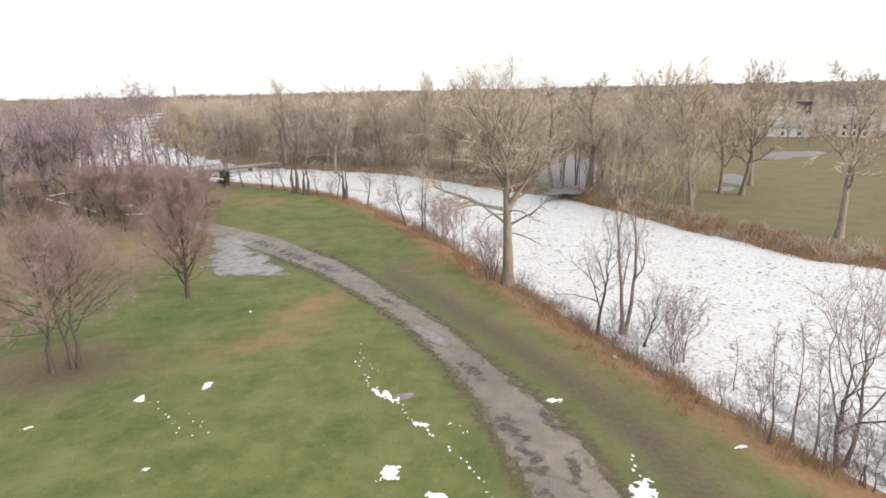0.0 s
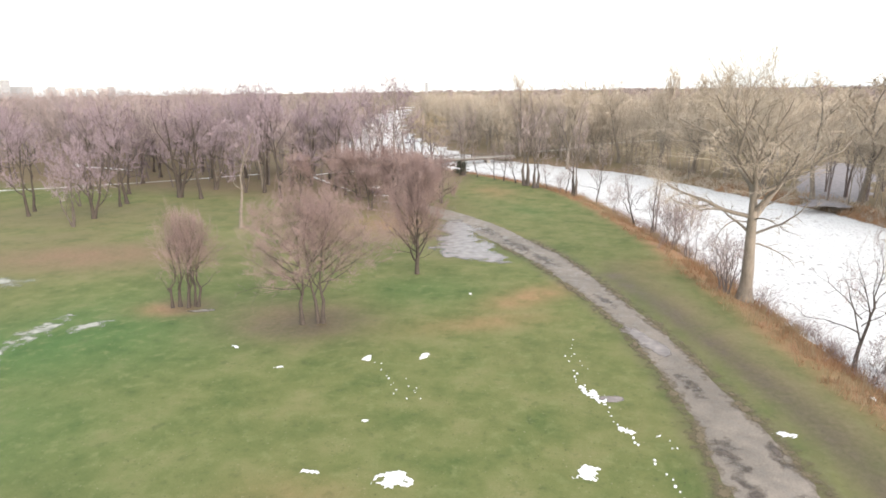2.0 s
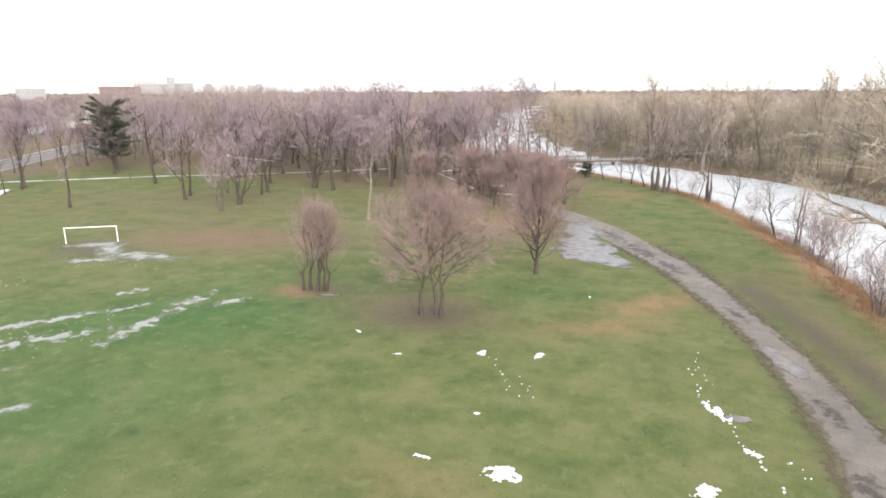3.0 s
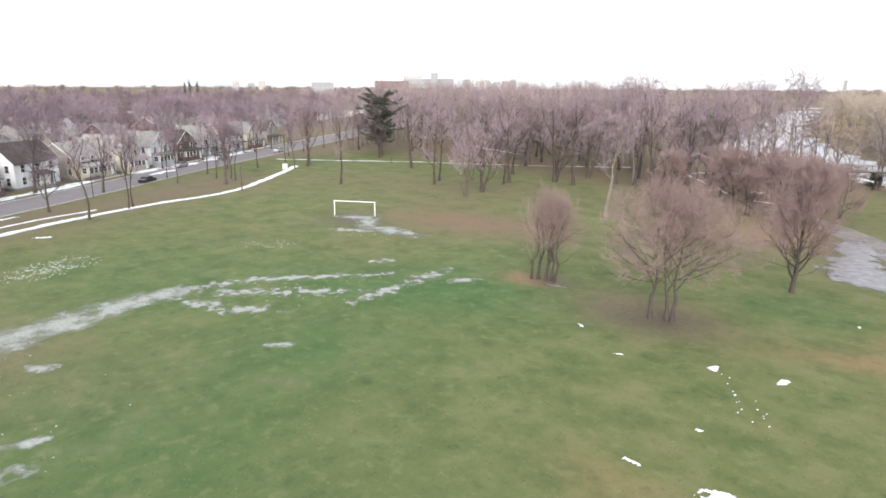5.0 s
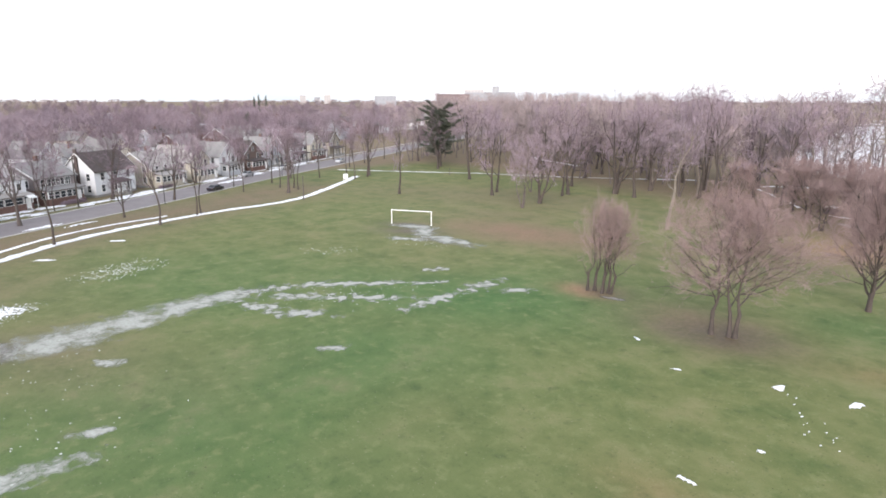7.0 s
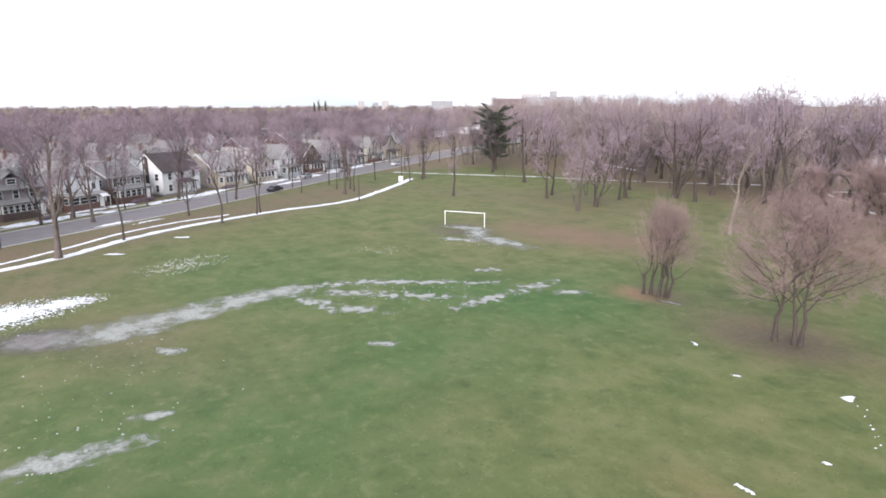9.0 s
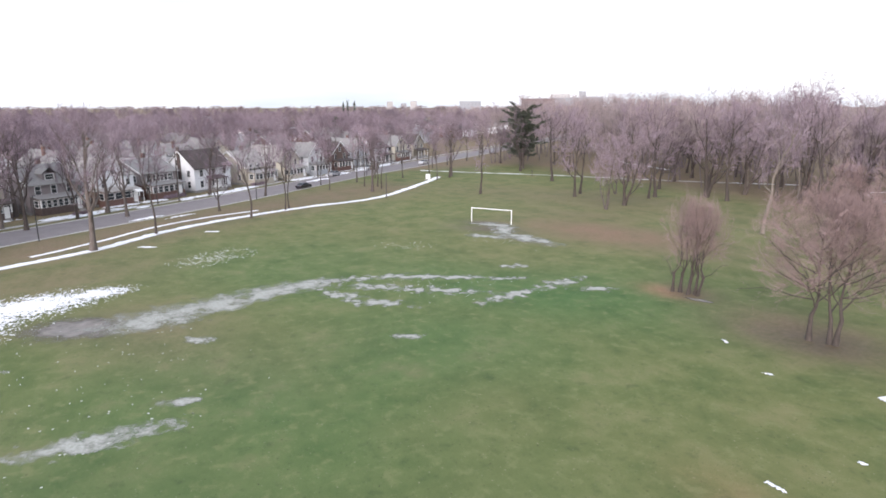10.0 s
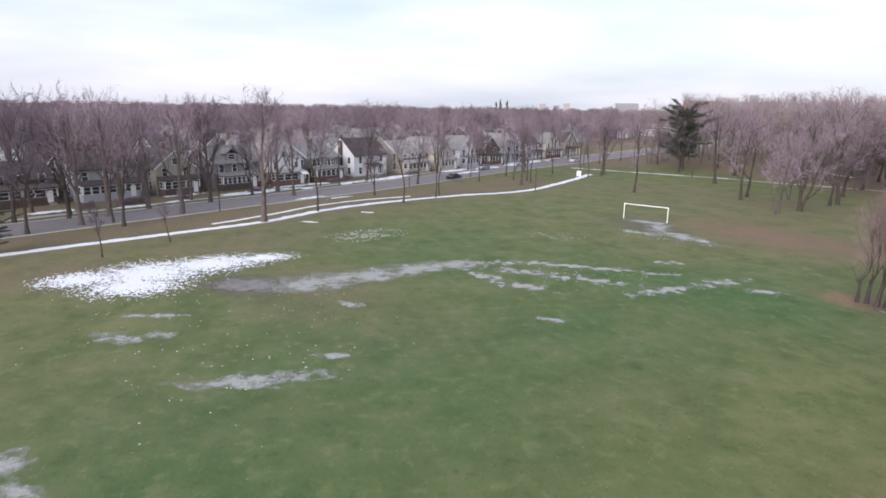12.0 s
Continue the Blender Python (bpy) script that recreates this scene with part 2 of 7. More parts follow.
NEEDLES = twigs("dull_pine_needles", (0.070, 0.082, 0.064), (0.170, 0.182, 0.135))
WHITE_PAINT = plain("white_paint", (0.72, 0.72, 0.70), (0.82, 0.82, 0.80), 2.0, 0.45, 0.05)
DARK_METAL = plain("dark_metal", (0.035, 0.035, 0.037), (0.07, 0.07, 0.07), 3.0, 0.5, 0.1, 0.6)
WOOD_DARK = plain("weathered_timber", (0.060, 0.050, 0.043), (0.120, 0.100, 0.085), 2.0, 0.85, 0.3)

# ---- builders ----
def mesh_from(name, verts, faces, material, smooth=False):
    me = bpy.data.meshes.new(name)
    me.from_pydata(verts, [], faces)
    me.materials.append(material)
    if smooth:
        me.polygons.foreach_set("use_smooth", [True] * len(me.polygons))
    me.update()
    return me


def mesh_fast(name, co, tris, material):
    """A triangle mesh straight from arrays."""
    me = bpy.data.meshes.new(name)
    me.vertices.add(len(co))
    me.vertices.foreach_set("co", np.asarray(co, np.float32).ravel())
    me.loops.add(tris.size)
    me.loops.foreach_set("vertex_index", tris.astype(np.int32).ravel())
    me.polygons.add(len(tris))
    me.polygons.foreach_set("loop_start", np.arange(0, tris.size, 3, dtype=np.int32))
    me.materials.append(material)
    me.update(calc_edges=True)
    me.validate()
    return me


def thing(name, place, label, category, group="", kind=""):
    ob = new(name)
    ob.matrix_world = place
    return tagged(ob, label, category, group, kind)


def under(name, me, parent, label=""):
    ob = new(name, me)
    ob.parent = parent
    return tagged(ob, label)


def part(name, bm, material, parent, label=""):
    """Links a bmesh as one mesh object under a thing or a part."""
    me = bpy.data.meshes.new(name)
    bm.to_mesh(me)
    bm.free()
    me.materials.append(material)
    return under(name, me, parent, label)


def box(x0, y0, z0, x1, y1, z1, bevel=0.0):
    bm = bmesh.new()
    bmesh.ops.create_cube(bm, size=1.0, matrix=Matrix.Translation(((x0 + x1) / 2, (y0 + y1) / 2, (z0 + z1) / 2)) @ Matrix.Diagonal((x1 - x0, y1 - y0, z1 - z0, 1)))
    if bevel:
        bmesh.ops.bevel(bm, geom=bm.edges[:], offset=bevel, segments=1, affect="EDGES")
    return bm


def rod(a, b, r, sides=8, r2=None):
    bm = bmesh.new()
    a, b = Vector(a), Vector(b)
    turn = (b - a).to_track_quat("Z", "Y").to_matrix().to_4x4()
    bmesh.ops.create_cone(bm, cap_ends=True, segments=sides, radius1=r, radius2=r if r2 is None else r2, depth=(b - a).length,
                          matrix=Matrix.Translation((a + b) / 2) @ turn)
    return bm


def smooth_line(pts, step):
    """A rounded line through points, cut into even steps."""
    p = [Vector((x, y)) for x, y in pts]
    p = [2 * p[0] - p[1], *p, 2 * p[-1] - p[-2]]
    out = []
    for a, b, c, d in zip(p, p[1:], p[2:], p[3:]):
        n = max(1, round((c - b).length / step))
        for i in range(n):
            t = i / n
            out.append(0.5 * (2 * b + (c - a) * t + (2 * a - 5 * b + 4 * c - d) * t * t + (3 * b - a - 3 * c + d) * t ** 3))
    return out + [p[-2]]


def strip(name, pts, width, z, material, label, category, step=1.0, rag=0.1, thick=0.05, kind="structure", cross=4, shift=0.0, broken=0.0):
    """A band of even width along a line, with ragged edges and a little thickness."""
    line = smooth_line(pts, step)
    verts, faces = [], []
    for i, p in enumerate(line):
        d = (line[min(i + 1, len(line) - 1)] - line[max(i - 1, 0)]).normalized()
        side = Vector((d.y, -d.x))
        w = width * (1 + rag * 2 * noise.noise((p.x * 0.7, p.y * 0.7, 3.1)))
        off = shift + width * rag * noise.noise((p.x * 0.4, p.y * 0.4, 9.7))
        for k in range(cross + 1):
            u = k / cross - 0.5
            q = p + side * (off + u * w + rag * 0.5 * width * noise.noise((p.x * 2.1, p.y * 2.1, k * 3.3)))
            verts.append((q.x, q.y, z + thick * (1 - (2 * abs(u)) ** 3) + 0.3 * thick * noise.noise((q.x * 1.5, q.y * 1.5, 0))))
    for i in range(len(line) - 1):
        if broken and noise.noise((line[i].x * 0.25, line[i].y * 0.25, 5.5)) > broken:
            continue
        for k in range(cross):
            a = i * (cross + 1) + k
            faces.append((a, a + 1, a + cross + 2, a + cross + 1))
    return tagged(new(name, mesh_from(name, verts, faces, material, True)), label, category, kind=kind)


def spread(left, right, z, name, material, label, category, cross=8):
    """A band between two given edges."""
    a, b = smooth_line(left, 1.0), smooth_line(right, 1.0)
    n = 420
    verts, faces = [], []
    for i in range(n + 1):
        p, q = a[round(i / n * (len(a) - 1))], b[round(i / n * (len(b) - 1))]
        for k in range(cross + 1):
            s = p.lerp(q, k / cross)
            if k in (0, cross):
                s = s + (p - q).normalized() * (1 if k == 0 else -1) * 0.45 * noise.fractal((s.x * 0.6, s.y * 0.6, 2.0 + k), 0.8, 2.0, 4)
            verts.append((s.x, s.y, z - (0.045 if k in (0, cross) else 0)))
    for i in range(n):
        for k in range(cross):
            c = i * (cross + 1) + k
            faces.append((c, c + 1, c + cross + 2, c + cross + 1))
    return tagged(new(name, mesh_from(name, verts, faces, material, True)), label, category, kind="structure")


def patch(name, shapes, cell, z, thick, material, label, category, rough=0.9, grain=0.8, seed=0.0, kind="", bias=0.0):
    """Ragged sheet of snow or water: the cells of a fine net where soft ellipses and noise add up."""
    x0, x1 = min(s[0] - s[2] - s[3] for s in shapes), max(s[0] + s[2] + s[3] for s in shapes)
    y0, y1 = min(s[1] - s[2] - s[3] for s in shapes), max(s[1] + s[2] + s[3] for s in shapes)
    nx, ny = int((x1 - x0) / cell) + 2, int((y1 - y0) / cell) + 2
    value, index, verts, faces = {}, {}, [], []
    gi, gj = np.meshgrid(np.arange(nx), np.arange(ny), indexing="ij")
    xs, ys, field = x0 + gi * cell, y0 + gj * cell, np.full((nx, ny), -9.0)
    for cx, cy, rx, ry, turn in shapes:
        c, s = math.cos(radians(turn)), math.sin(radians(turn))
        dx, dy = xs - cx, ys - cy
        field = np.maximum(field, 1 - np.sqrt(((dx * c + dy * s) / rx) ** 2 + ((dy * c - dx * s) / ry) ** 2))
    for i, j in np.argwhere(field > -0.55 * rough - bias).tolist():
        x, y = x0 + i * cell, y0 + j * cell
        value[i, j] = float(field[i, j]) + bias + rough * 0.5 * noise.fractal((x * grain, y * grain, seed), 0.7, 2.1, 4)

    def vertex(i, j):
        if (i, j) not in index:
            index[i, j] = len(verts)
            x, y, v = x0 + i * cell, y0 + j * cell, value[i, j]
            jx, jy = noise.noise((x * 9, y * 9, 1.0)), noise.noise((x * 9, y * 9, 7.0))
            verts.append((x + 0.6 * cell * jx, y + 0.6 * cell * jy, z + thick * min(1.0, max(0.0, v) * 3)))
        return index[i, j]
    for i in range(nx - 1):
        for j in range(ny - 1):
            four = ((i, j), (i + 1, j), (i + 1, j + 1), (i, j + 1))
            inside = [q for q in four if value.get(q, -1) > 0]
            if len(inside) >= 3:
                faces.append(tuple(vertex(*q) for q in inside))
    if not faces:
        return None
    me = mesh_from(name, verts, faces, material, True)
    layer = me.attributes.new("depth", "FLOAT", "POINT")
    layer.data.foreach_set("value", [min(1.0, max(0.0, 0.5 * value[q])) for q in index])
    return tagged(new(name, me), label, category, kind=kind)


# ---- bare trees ----
class Wood:
    """Collects tapered tubes and spikes as plain lists."""

    def __init__(self):
        self.v, self.f = [], []

    def tube(self, pts, radii, sides):
        base = len(self.v)
        axis = (pts[-1] - pts[0]).normalized()
        a = axis.orthogonal().normalized()
        b = axis.cross(a)
        ring = [(math.cos(2 * math.pi * k / sides), math.sin(2 * math.pi * k / sides)) for k in range(sides)]
        for p, r in zip(pts, radii):
            for c, s in ring:
                self.v.append(p + a * (c * r) + b * (s * r))
        for i in range(len(pts) - 1):
            for k in range(sides):
                q, w = base + i * sides + k, base + i * sides + (k + 1) % sides
                self.f.append((q, w, w + sides, q + sides))

    def spike(self, p, q, r):
        base = len(self.v)
        axis = (q - p).normalized()
        a = axis.orthogonal() * r
        b = axis.cross(a)
        self.v += [p + a, p - 0.5 * a + 0.87 * b, p - 0.5 * a - 0.87 * b, q]
        self.f += [(base, base + 1, base + 3), (base + 1, base + 2, base + 3), (base + 2, base, base + 3)][:3 if r < 0.011 else 2]

    def mesh(self, name, material, smooth=True):
        return mesh_from(name, self.v, self.f, material, smooth)


def bend(rng, p, d, length, steps, wander, lift):
    """A wandering line from p along d, drawn upwards (lift > 0) or down."""
    pts = [p.copy()]
    for _ in range(steps):
        d = (d + Vector((rng.gauss(0, wander), rng.gauss(0, wander), rng.gauss(0, wander) + lift))).normalized()
        p = p + d * (length / steps)
        pts.append(p.copy())
    return pts


def at_line(pts, t):
    t *= len(pts) - 1
    i = min(int(t), len(pts) - 2)
    return pts[i].lerp(pts[i + 1], t - i), (pts[i + 1] - pts[i]).normalized()


def aside(rng, d, angle, turn):
    side = d.orthogonal().normalized()
    side.rotate(Matrix.Rotation(turn, 3, d))
    return (d * math.cos(angle) + side * math.sin(angle)).normalized()


def grow(seed, height, spread_r, fork, trunk_r, limbs=5, limb_angle=38, boughs=7, sprays=6, tips=5, lift=0.06, stems=1,
         twig_r=0.012, wander=0.10, leader=0.6, drop=0.0, form=0.6, full=1.0, splay=0.25, feet=(), flare=1.1, belly=0.42, extra=()):
    """A bare tree as two collections: the wood of trunk and limbs, and the twigs of the crown. The crown is fitted to the height and spread."""
    rng = random.Random(seed)
    wood, fine = Wood(), Wood()
    ends = []
    for s in range(stems):
        foot = Vector((rng.gauss(0, 0.5), rng.gauss(0, 0.5), -0.1)) if stems > 1 else Vector((0, 0, -0.1))
        lean = Vector((foot.x * splay, foot.y * splay, 1)).normalized() if stems > 1 else Vector((rng.gauss(0, 0.03), rng.gauss(0, 0.03), 1)).normalized()
        if feet:
            fx, fy, lx, ly = feet[s]
            foot, lean = Vector((fx, fy, -0.1)), Vector((lx, ly, 1)).normalized()
        top = height * leader
        trunk = bend(rng, foot, lean, top, 9, wander * 0.35, 0.03)
        r0 = trunk_r / math.sqrt(stems) * rng.uniform(0.85, 1.15)
        radii = [r0 * (1.45 if i == 0 else 1.0) * (1 - 0.75 * (i / 9) ** 1.1) for i in range(10)]
        wood.tube(trunk, radii, 8)
        turn = rng.uniform(0, 6.28)
        for i in range(limbs):
            t = (fork / top) + (1 - fork / top) * (i / max(1, limbs - 1)) ** 0.9 if limbs > 1 else 1.0
            t = min(1.0, max(0.1, t + rng.uniform(-0.03, 0.03)))
            p, d = at_line(trunk, t)
            turn += 2.4 + rng.uniform(-0.4, 0.4)
            reach = math.hypot(spread_r, 0.0) * (1.15 - 0.35 * t) * rng.uniform(0.8, 1.15)
            limb_len = min(max(reach / math.sin(radians(limb_angle)), height * 0.22), (height - p.z) * 1.05 / max(0.3, math.cos(radians(limb_angle))))
            first = aside(rng, d, radians(limb_angle) * rng.uniform(0.7, 1.2) * (1.25 - 0.5 * t), turn)
            first.z = max(first.z, 0.15)
            limb = bend(rng, p, first, limb_len, 7, wander, lift)
            lr = max(0.03, r0 * (1 - 0.7 * t) * 0.62)
            wood.tube(limb, [lr * (1 - 0.8 * k / 7) for k in range(8)], 5)
            for j in range(boughs):
                u = 0.22 + 0.78 * (j + rng.random()) / boughs
                q, e = at_line(limb, min(u, 1.0))
                e = Vector((e.x, e.y, max(e.z, 0.12))).normalized() if drop == 0 else e
                blen = full * limb_len * (0.50 - 0.22 * u) * rng.uniform(0.7, 1.25)
                out = aside(rng, e, radians(rng.uniform(28, 58)), rng.uniform(0, 6.28))
                if drop == 0 and q.z < fork * 1.6:
                    out.z = max(out.z, 0.05)
                bough = bend(rng, q, out, blen, 4, wander * 1.3, lift * 1.3 - drop)
                br = max(0.014, lr * (1 - 0.8 * u) * 0.55)
                wood.tube(bough, [br * (1 - 0.75 * k / 4) for k in range(5)], 3)
                for k in range(sprays):
                    w = 0.2 + 0.8 * (k + rng.random()) / sprays
                    a, g = at_line(bough, min(w, 1.0))
                    if drop == 0 and a.z < fork * 0.72:
                        continue
                    slen = blen * rng.uniform(0.28, 0.55) * full ** 0.3
                    spray = bend(rng, a, aside(rng, g, radians(rng.uniform(22, 55)), rng.uniform(0, 6.28)), slen, 2, wander * 1.5, lift * 1.5 - drop)
                    if 0.009 < twig_r < 0.0125:
                        fine.tube(spray, [twig_r * 1.6, twig_r * 1.2, twig_r * 0.6], 3)
                    else:
                        fine.spike(spray[0], spray[2], twig_r * 1.7)
                    for m in range(tips):
                        z, h = at_line(spray, rng.uniform(0.15, 1.0))
                        tip = aside(rng, h, radians(rng.uniform(18, 55)), rng.uniform(0, 6.28))
                        tip.z += lift * 2 - drop * 2
                        if drop == 0 and z.z < fork * 0.95:
                            tip.z = abs(tip.z)
                        fine.spike(z, z + tip.normalized() * slen * rng.uniform(0.35, 0.85), twig_r)
                        ends.append(z)
    zs = sorted(p.z for p in ends)
    kz = height / (zs[int(len(zs) * 0.995)] * 1.02)
    for group in (wood, fine):
        for p in group.v:
            p.z *= 1 + (kz - 1) * max(0.0, min(1.0, p.z / (fork + 0.5)))
    # draw the crown towards an oval of the wanted spread
    base, bins = fork * 0.85, 12
    rings = [[] for _ in range(bins)]
    for p in fine.v[::3]:
        rings[max(0, min(bins - 1, int((p.z - base) / (height - base) * bins)))].append(math.hypot(p.x, p.y))
    scale = []
    for i, ring in enumerate(rings):
        u = (i + 0.5) / bins
        want = spread_r * math.sqrt(max(0.05, 1 - ((u - belly) / (1.06 - belly)) ** 2))
        have = sorted(ring)[int(len(ring) * 0.88)] if len(ring) > 8 else want
        scale.append(max(0.4, min(2.6, flare + 0.45 * i, want / max(have, 0.2))))
    mean = spread_r / max(0.3, sorted(math.hypot(p.x, p.y) for p in fine.v[::3])[int(len(fine.v[::3]) * 0.9)])
    scale = [form * k + (1 - form) * mean for k in scale]
    for group in (wood, fine):
        for p in group.v:
            u = (p.z - base) / (height - base) * bins - 0.5
            if u < 0:
                k = 1 + (scale[0] - 1) * max(0.0, 1 + u / (bins * 0.12))
            else:
                i = min(bins - 1, int(u))
                k = scale[i] + (scale[min(bins - 1, i + 1)] - scale[i]) * min(1.0, u - i)
            p.x, p.y = p.x * k, p.y * k
    # crooked lower limbs with few twigs: start, bearing, length, rise at the start and on the way
    for x, y, z, bearing, length, rise, lift_on, r in extra:
        b = radians(bearing)
        limb = bend(rng, Vector((x, y, z)), Vector((math.cos(b), math.sin(b), rise)).normalized(), length, 7, 0.17, lift_on)
        wood.tube(limb, [r * (1 - 0.85 * k / 7) for k in range(8)], 5)
        for j in range(6):
            q, e = at_line(limb, 0.25 + 0.75 * (j + rng.random()) / 6)
            side = bend(rng, q, aside(rng, e, radians(rng.uniform(30, 65)), rng.uniform(0, 6.28)), length * rng.uniform(0.16, 0.34), 3, 0.22, lift_on)
            wood.tube(side, [r * 0.3 * (1 - 0.8 * k / 3) for k in range(4)], 3)
            for k in range(5):
                a, g = at_line(side, rng.uniform(0.2, 1.0))
                fine.spike(a, a + aside(rng, g, radians(rng.uniform(20, 60)), rng.uniform(0, 6.28)) * length * rng.uniform(0.08, 0.18), twig_r * 1.2)
    return wood, fine


def tree(name, x, y, label, wood, fine, bark_mat, twig_mat, z=0.0, turn=0.0, scale=1.0, group="", category="tree"):
    ob = thing(name, pose(x, y, z, 0, 0, turn) @ Matrix.Scale(scale, 4), label, category, group)
    under("trunk", wood.mesh("trunk", bark_mat), ob)
    under("crown", fine.mesh("crown", twig_mat, False), ob)
    return ob

# ---- river and ground ----
NEAR_BANK = [(150, -190), (92, -75), (55, -15), (40, 12), (32.6, 29.3), (27.4, 46.4), (24.3, 57.8), (20.8, 73), (16.1, 93), (10.7, 111),
             (-1.8, 143), (-22.7, 167), (-40, 181), (-62, 197), (-98, 232), (-125, 290), (-146, 350), (-168, 420), (-205, 560), (-300, 900)]
FAR_BANK = [(215, -170), (150, -60), (108, 5), (84, 48), (70, 68), (62, 77), (59, 87), (55, 97), (50.5, 114), (44.5, 131),
            (30, 153), (10.8, 182), (-12.9, 201), (-34, 216), (-52, 242), (-85, 307), (-112, 372), (-128, 420), (-168, 556), (-250, 900)]
ICE_Z = -1.5
near_line, far_line = smooth_line(NEAR_BANK, 4.0), smooth_line(FAR_BANK, 4.0)
outline = np.array([(p.x, p.y) for p in near_line + far_line[::-1]])


def river_depth(x, y):
    """Metres to the river's edge: positive on the ice, negative on land. Arrays in, array out."""
    x, y = np.asarray(x, float), np.asarray(y, float)
    best, inside = np.full(x.shape, 1e9), np.zeros(x.shape, bool)
    for (ax, ay), (bx, by) in zip(outline, np.roll(outline, -1, 0)):
        dx, dy = bx - ax, by - ay
        t = np.clip(((x - ax) * dx + (y - ay) * dy) / (dx * dx + dy * dy + 1e-9), 0, 1)
        best = np.minimum(best, np.hypot(x - ax - t * dx, y - ay - t * dy))
        cross = (ay > y) != (by > y)
        inside ^= cross & (x < ax + (y - ay) * dx / (dy if abs(dy) > 1e-9 else 1e-9))
    return np.where(inside, best, -best)


def land_height(x, y):
    d = river_depth(x, y)
    t = np.clip(-d / 6.0, 0, 1)
    rise = t * t * (3 - 2 * t)
    return np.where(d > 0, ICE_Z - 0.15 - np.clip(d / 10, 0, 1) * 0.6, (ICE_Z - 0.15) * (1 - rise))


_gx, _gy = np.arange(-110, 130, 1.0), np.arange(-30, 250, 1.0)
_gz = land_height(*np.meshgrid(_gx, _gy, indexing="ij"))


def ground_at(x, y):
    """The ground's height; level outside the river's surroundings."""
    i, j = (x - _gx[0]), (y - _gy[0])
    if not (0 <= i < len(_gx) - 1 and 0 <= j < len(_gy) - 1):
        return 0.0
    a, b = int(i), int(j)
    u, v = i - a, j - b
    return float((_gz[a, b] * (1 - v) + _gz[a, b + 1] * v) * (1 - u) + (_gz[a + 1, b] * (1 - v) + _gz[a + 1, b + 1] * v) * u)


def soft(x, y, cx, cy, rx, ry, turn=0.0, power=1.0):
    c, s = math.cos(radians(turn)), math.sin(radians(turn))
    dx, dy = x - cx, y - cy
    r = ((dx * c + dy * s) / rx) ** 2 + ((dy * c - dx * s) / ry) ** 2
    return power * np.exp(-r * 1.2)


def along(x, y, pts, width, power=1.0):
    best = np.full(x.shape, 1e9)
    for (ax, ay), (bx, by) in zip(pts, pts[1:]):
        dx, dy = bx - ax, by - ay
        t = np.clip(((x - ax) * dx + (y - ay) * dy) / (dx * dx + dy * dy), 0, 1)
        best = np.minimum(best, np.hypot(x - ax - t * dx, y - ay - t * dy))
    return power * np.exp(-(best / width) ** 2)


def axis(lo, hi, fine_lo, fine_hi, step):
    fine = np.arange(fine_lo, fine_hi + step / 2, step)
    out, left, s = [], fine_lo, step
    while left > lo:
        s *= 1.22
        left -= s
        out.append(left)
    right, s, more = fine_hi, step, []
    while right < hi:
        s *= 1.22
        right += s
        more.append(right)
    return np.concatenate([np.array(out[::-1]), fine, np.array(more)])


PATH_LEFT = [(8, -30), (9.5, 0), (9.9, 20), (9.7, 29.9), (9.1, 36.3), (8.6, 42), (7.0, 49.4), (4.7, 57.9), (1.6, 65.2), (-2.3, 73.2), (-7, 81.6), (-13, 90), (-21, 101), (-31, 112), (-42, 121)]
PATH_RIGHT = [(14, -30), (15.6, 0), (15.5, 20), (15.1, 28.9), (14.8, 34.6), (13.7, 40.1), (11.5, 47.4), (9, 56.3), (6.3, 63.4), (1.8, 74.6), (-2.6, 84.3), (-7.8, 92.4), (-14.1, 102.1), (-24, 113), (-37, 124)]
ROAD_EDGE = [(-40, -112), (-70, -66), (-93, -31), (-109, -8), (-121, 10), (-134, 29), (-150, 50), (-164, 68), (-182, 95), (-205, 128), (-262, 210), (-400, 405)]
WALK_LINE = [(-48, -85), (-62, -60), (-80.8, -31), (-90.6, -13), (-97.3, -0.5), (-105.6, 8.7), (-111.4, 17.3), (-115.4, 26), (-119.6, 37), (-124.3, 55), (-137.5, 71.4), (-153.7, 88.2)]


def beside(line, off):
    out = []
    for i, p in enumerate(line):
        d = (line[min(i + 1, len(line) - 1)] - line[max(i - 1, 0)]).normalized()
        out.append((p.x - d.y * off, p.y + d.x * off))
    return out


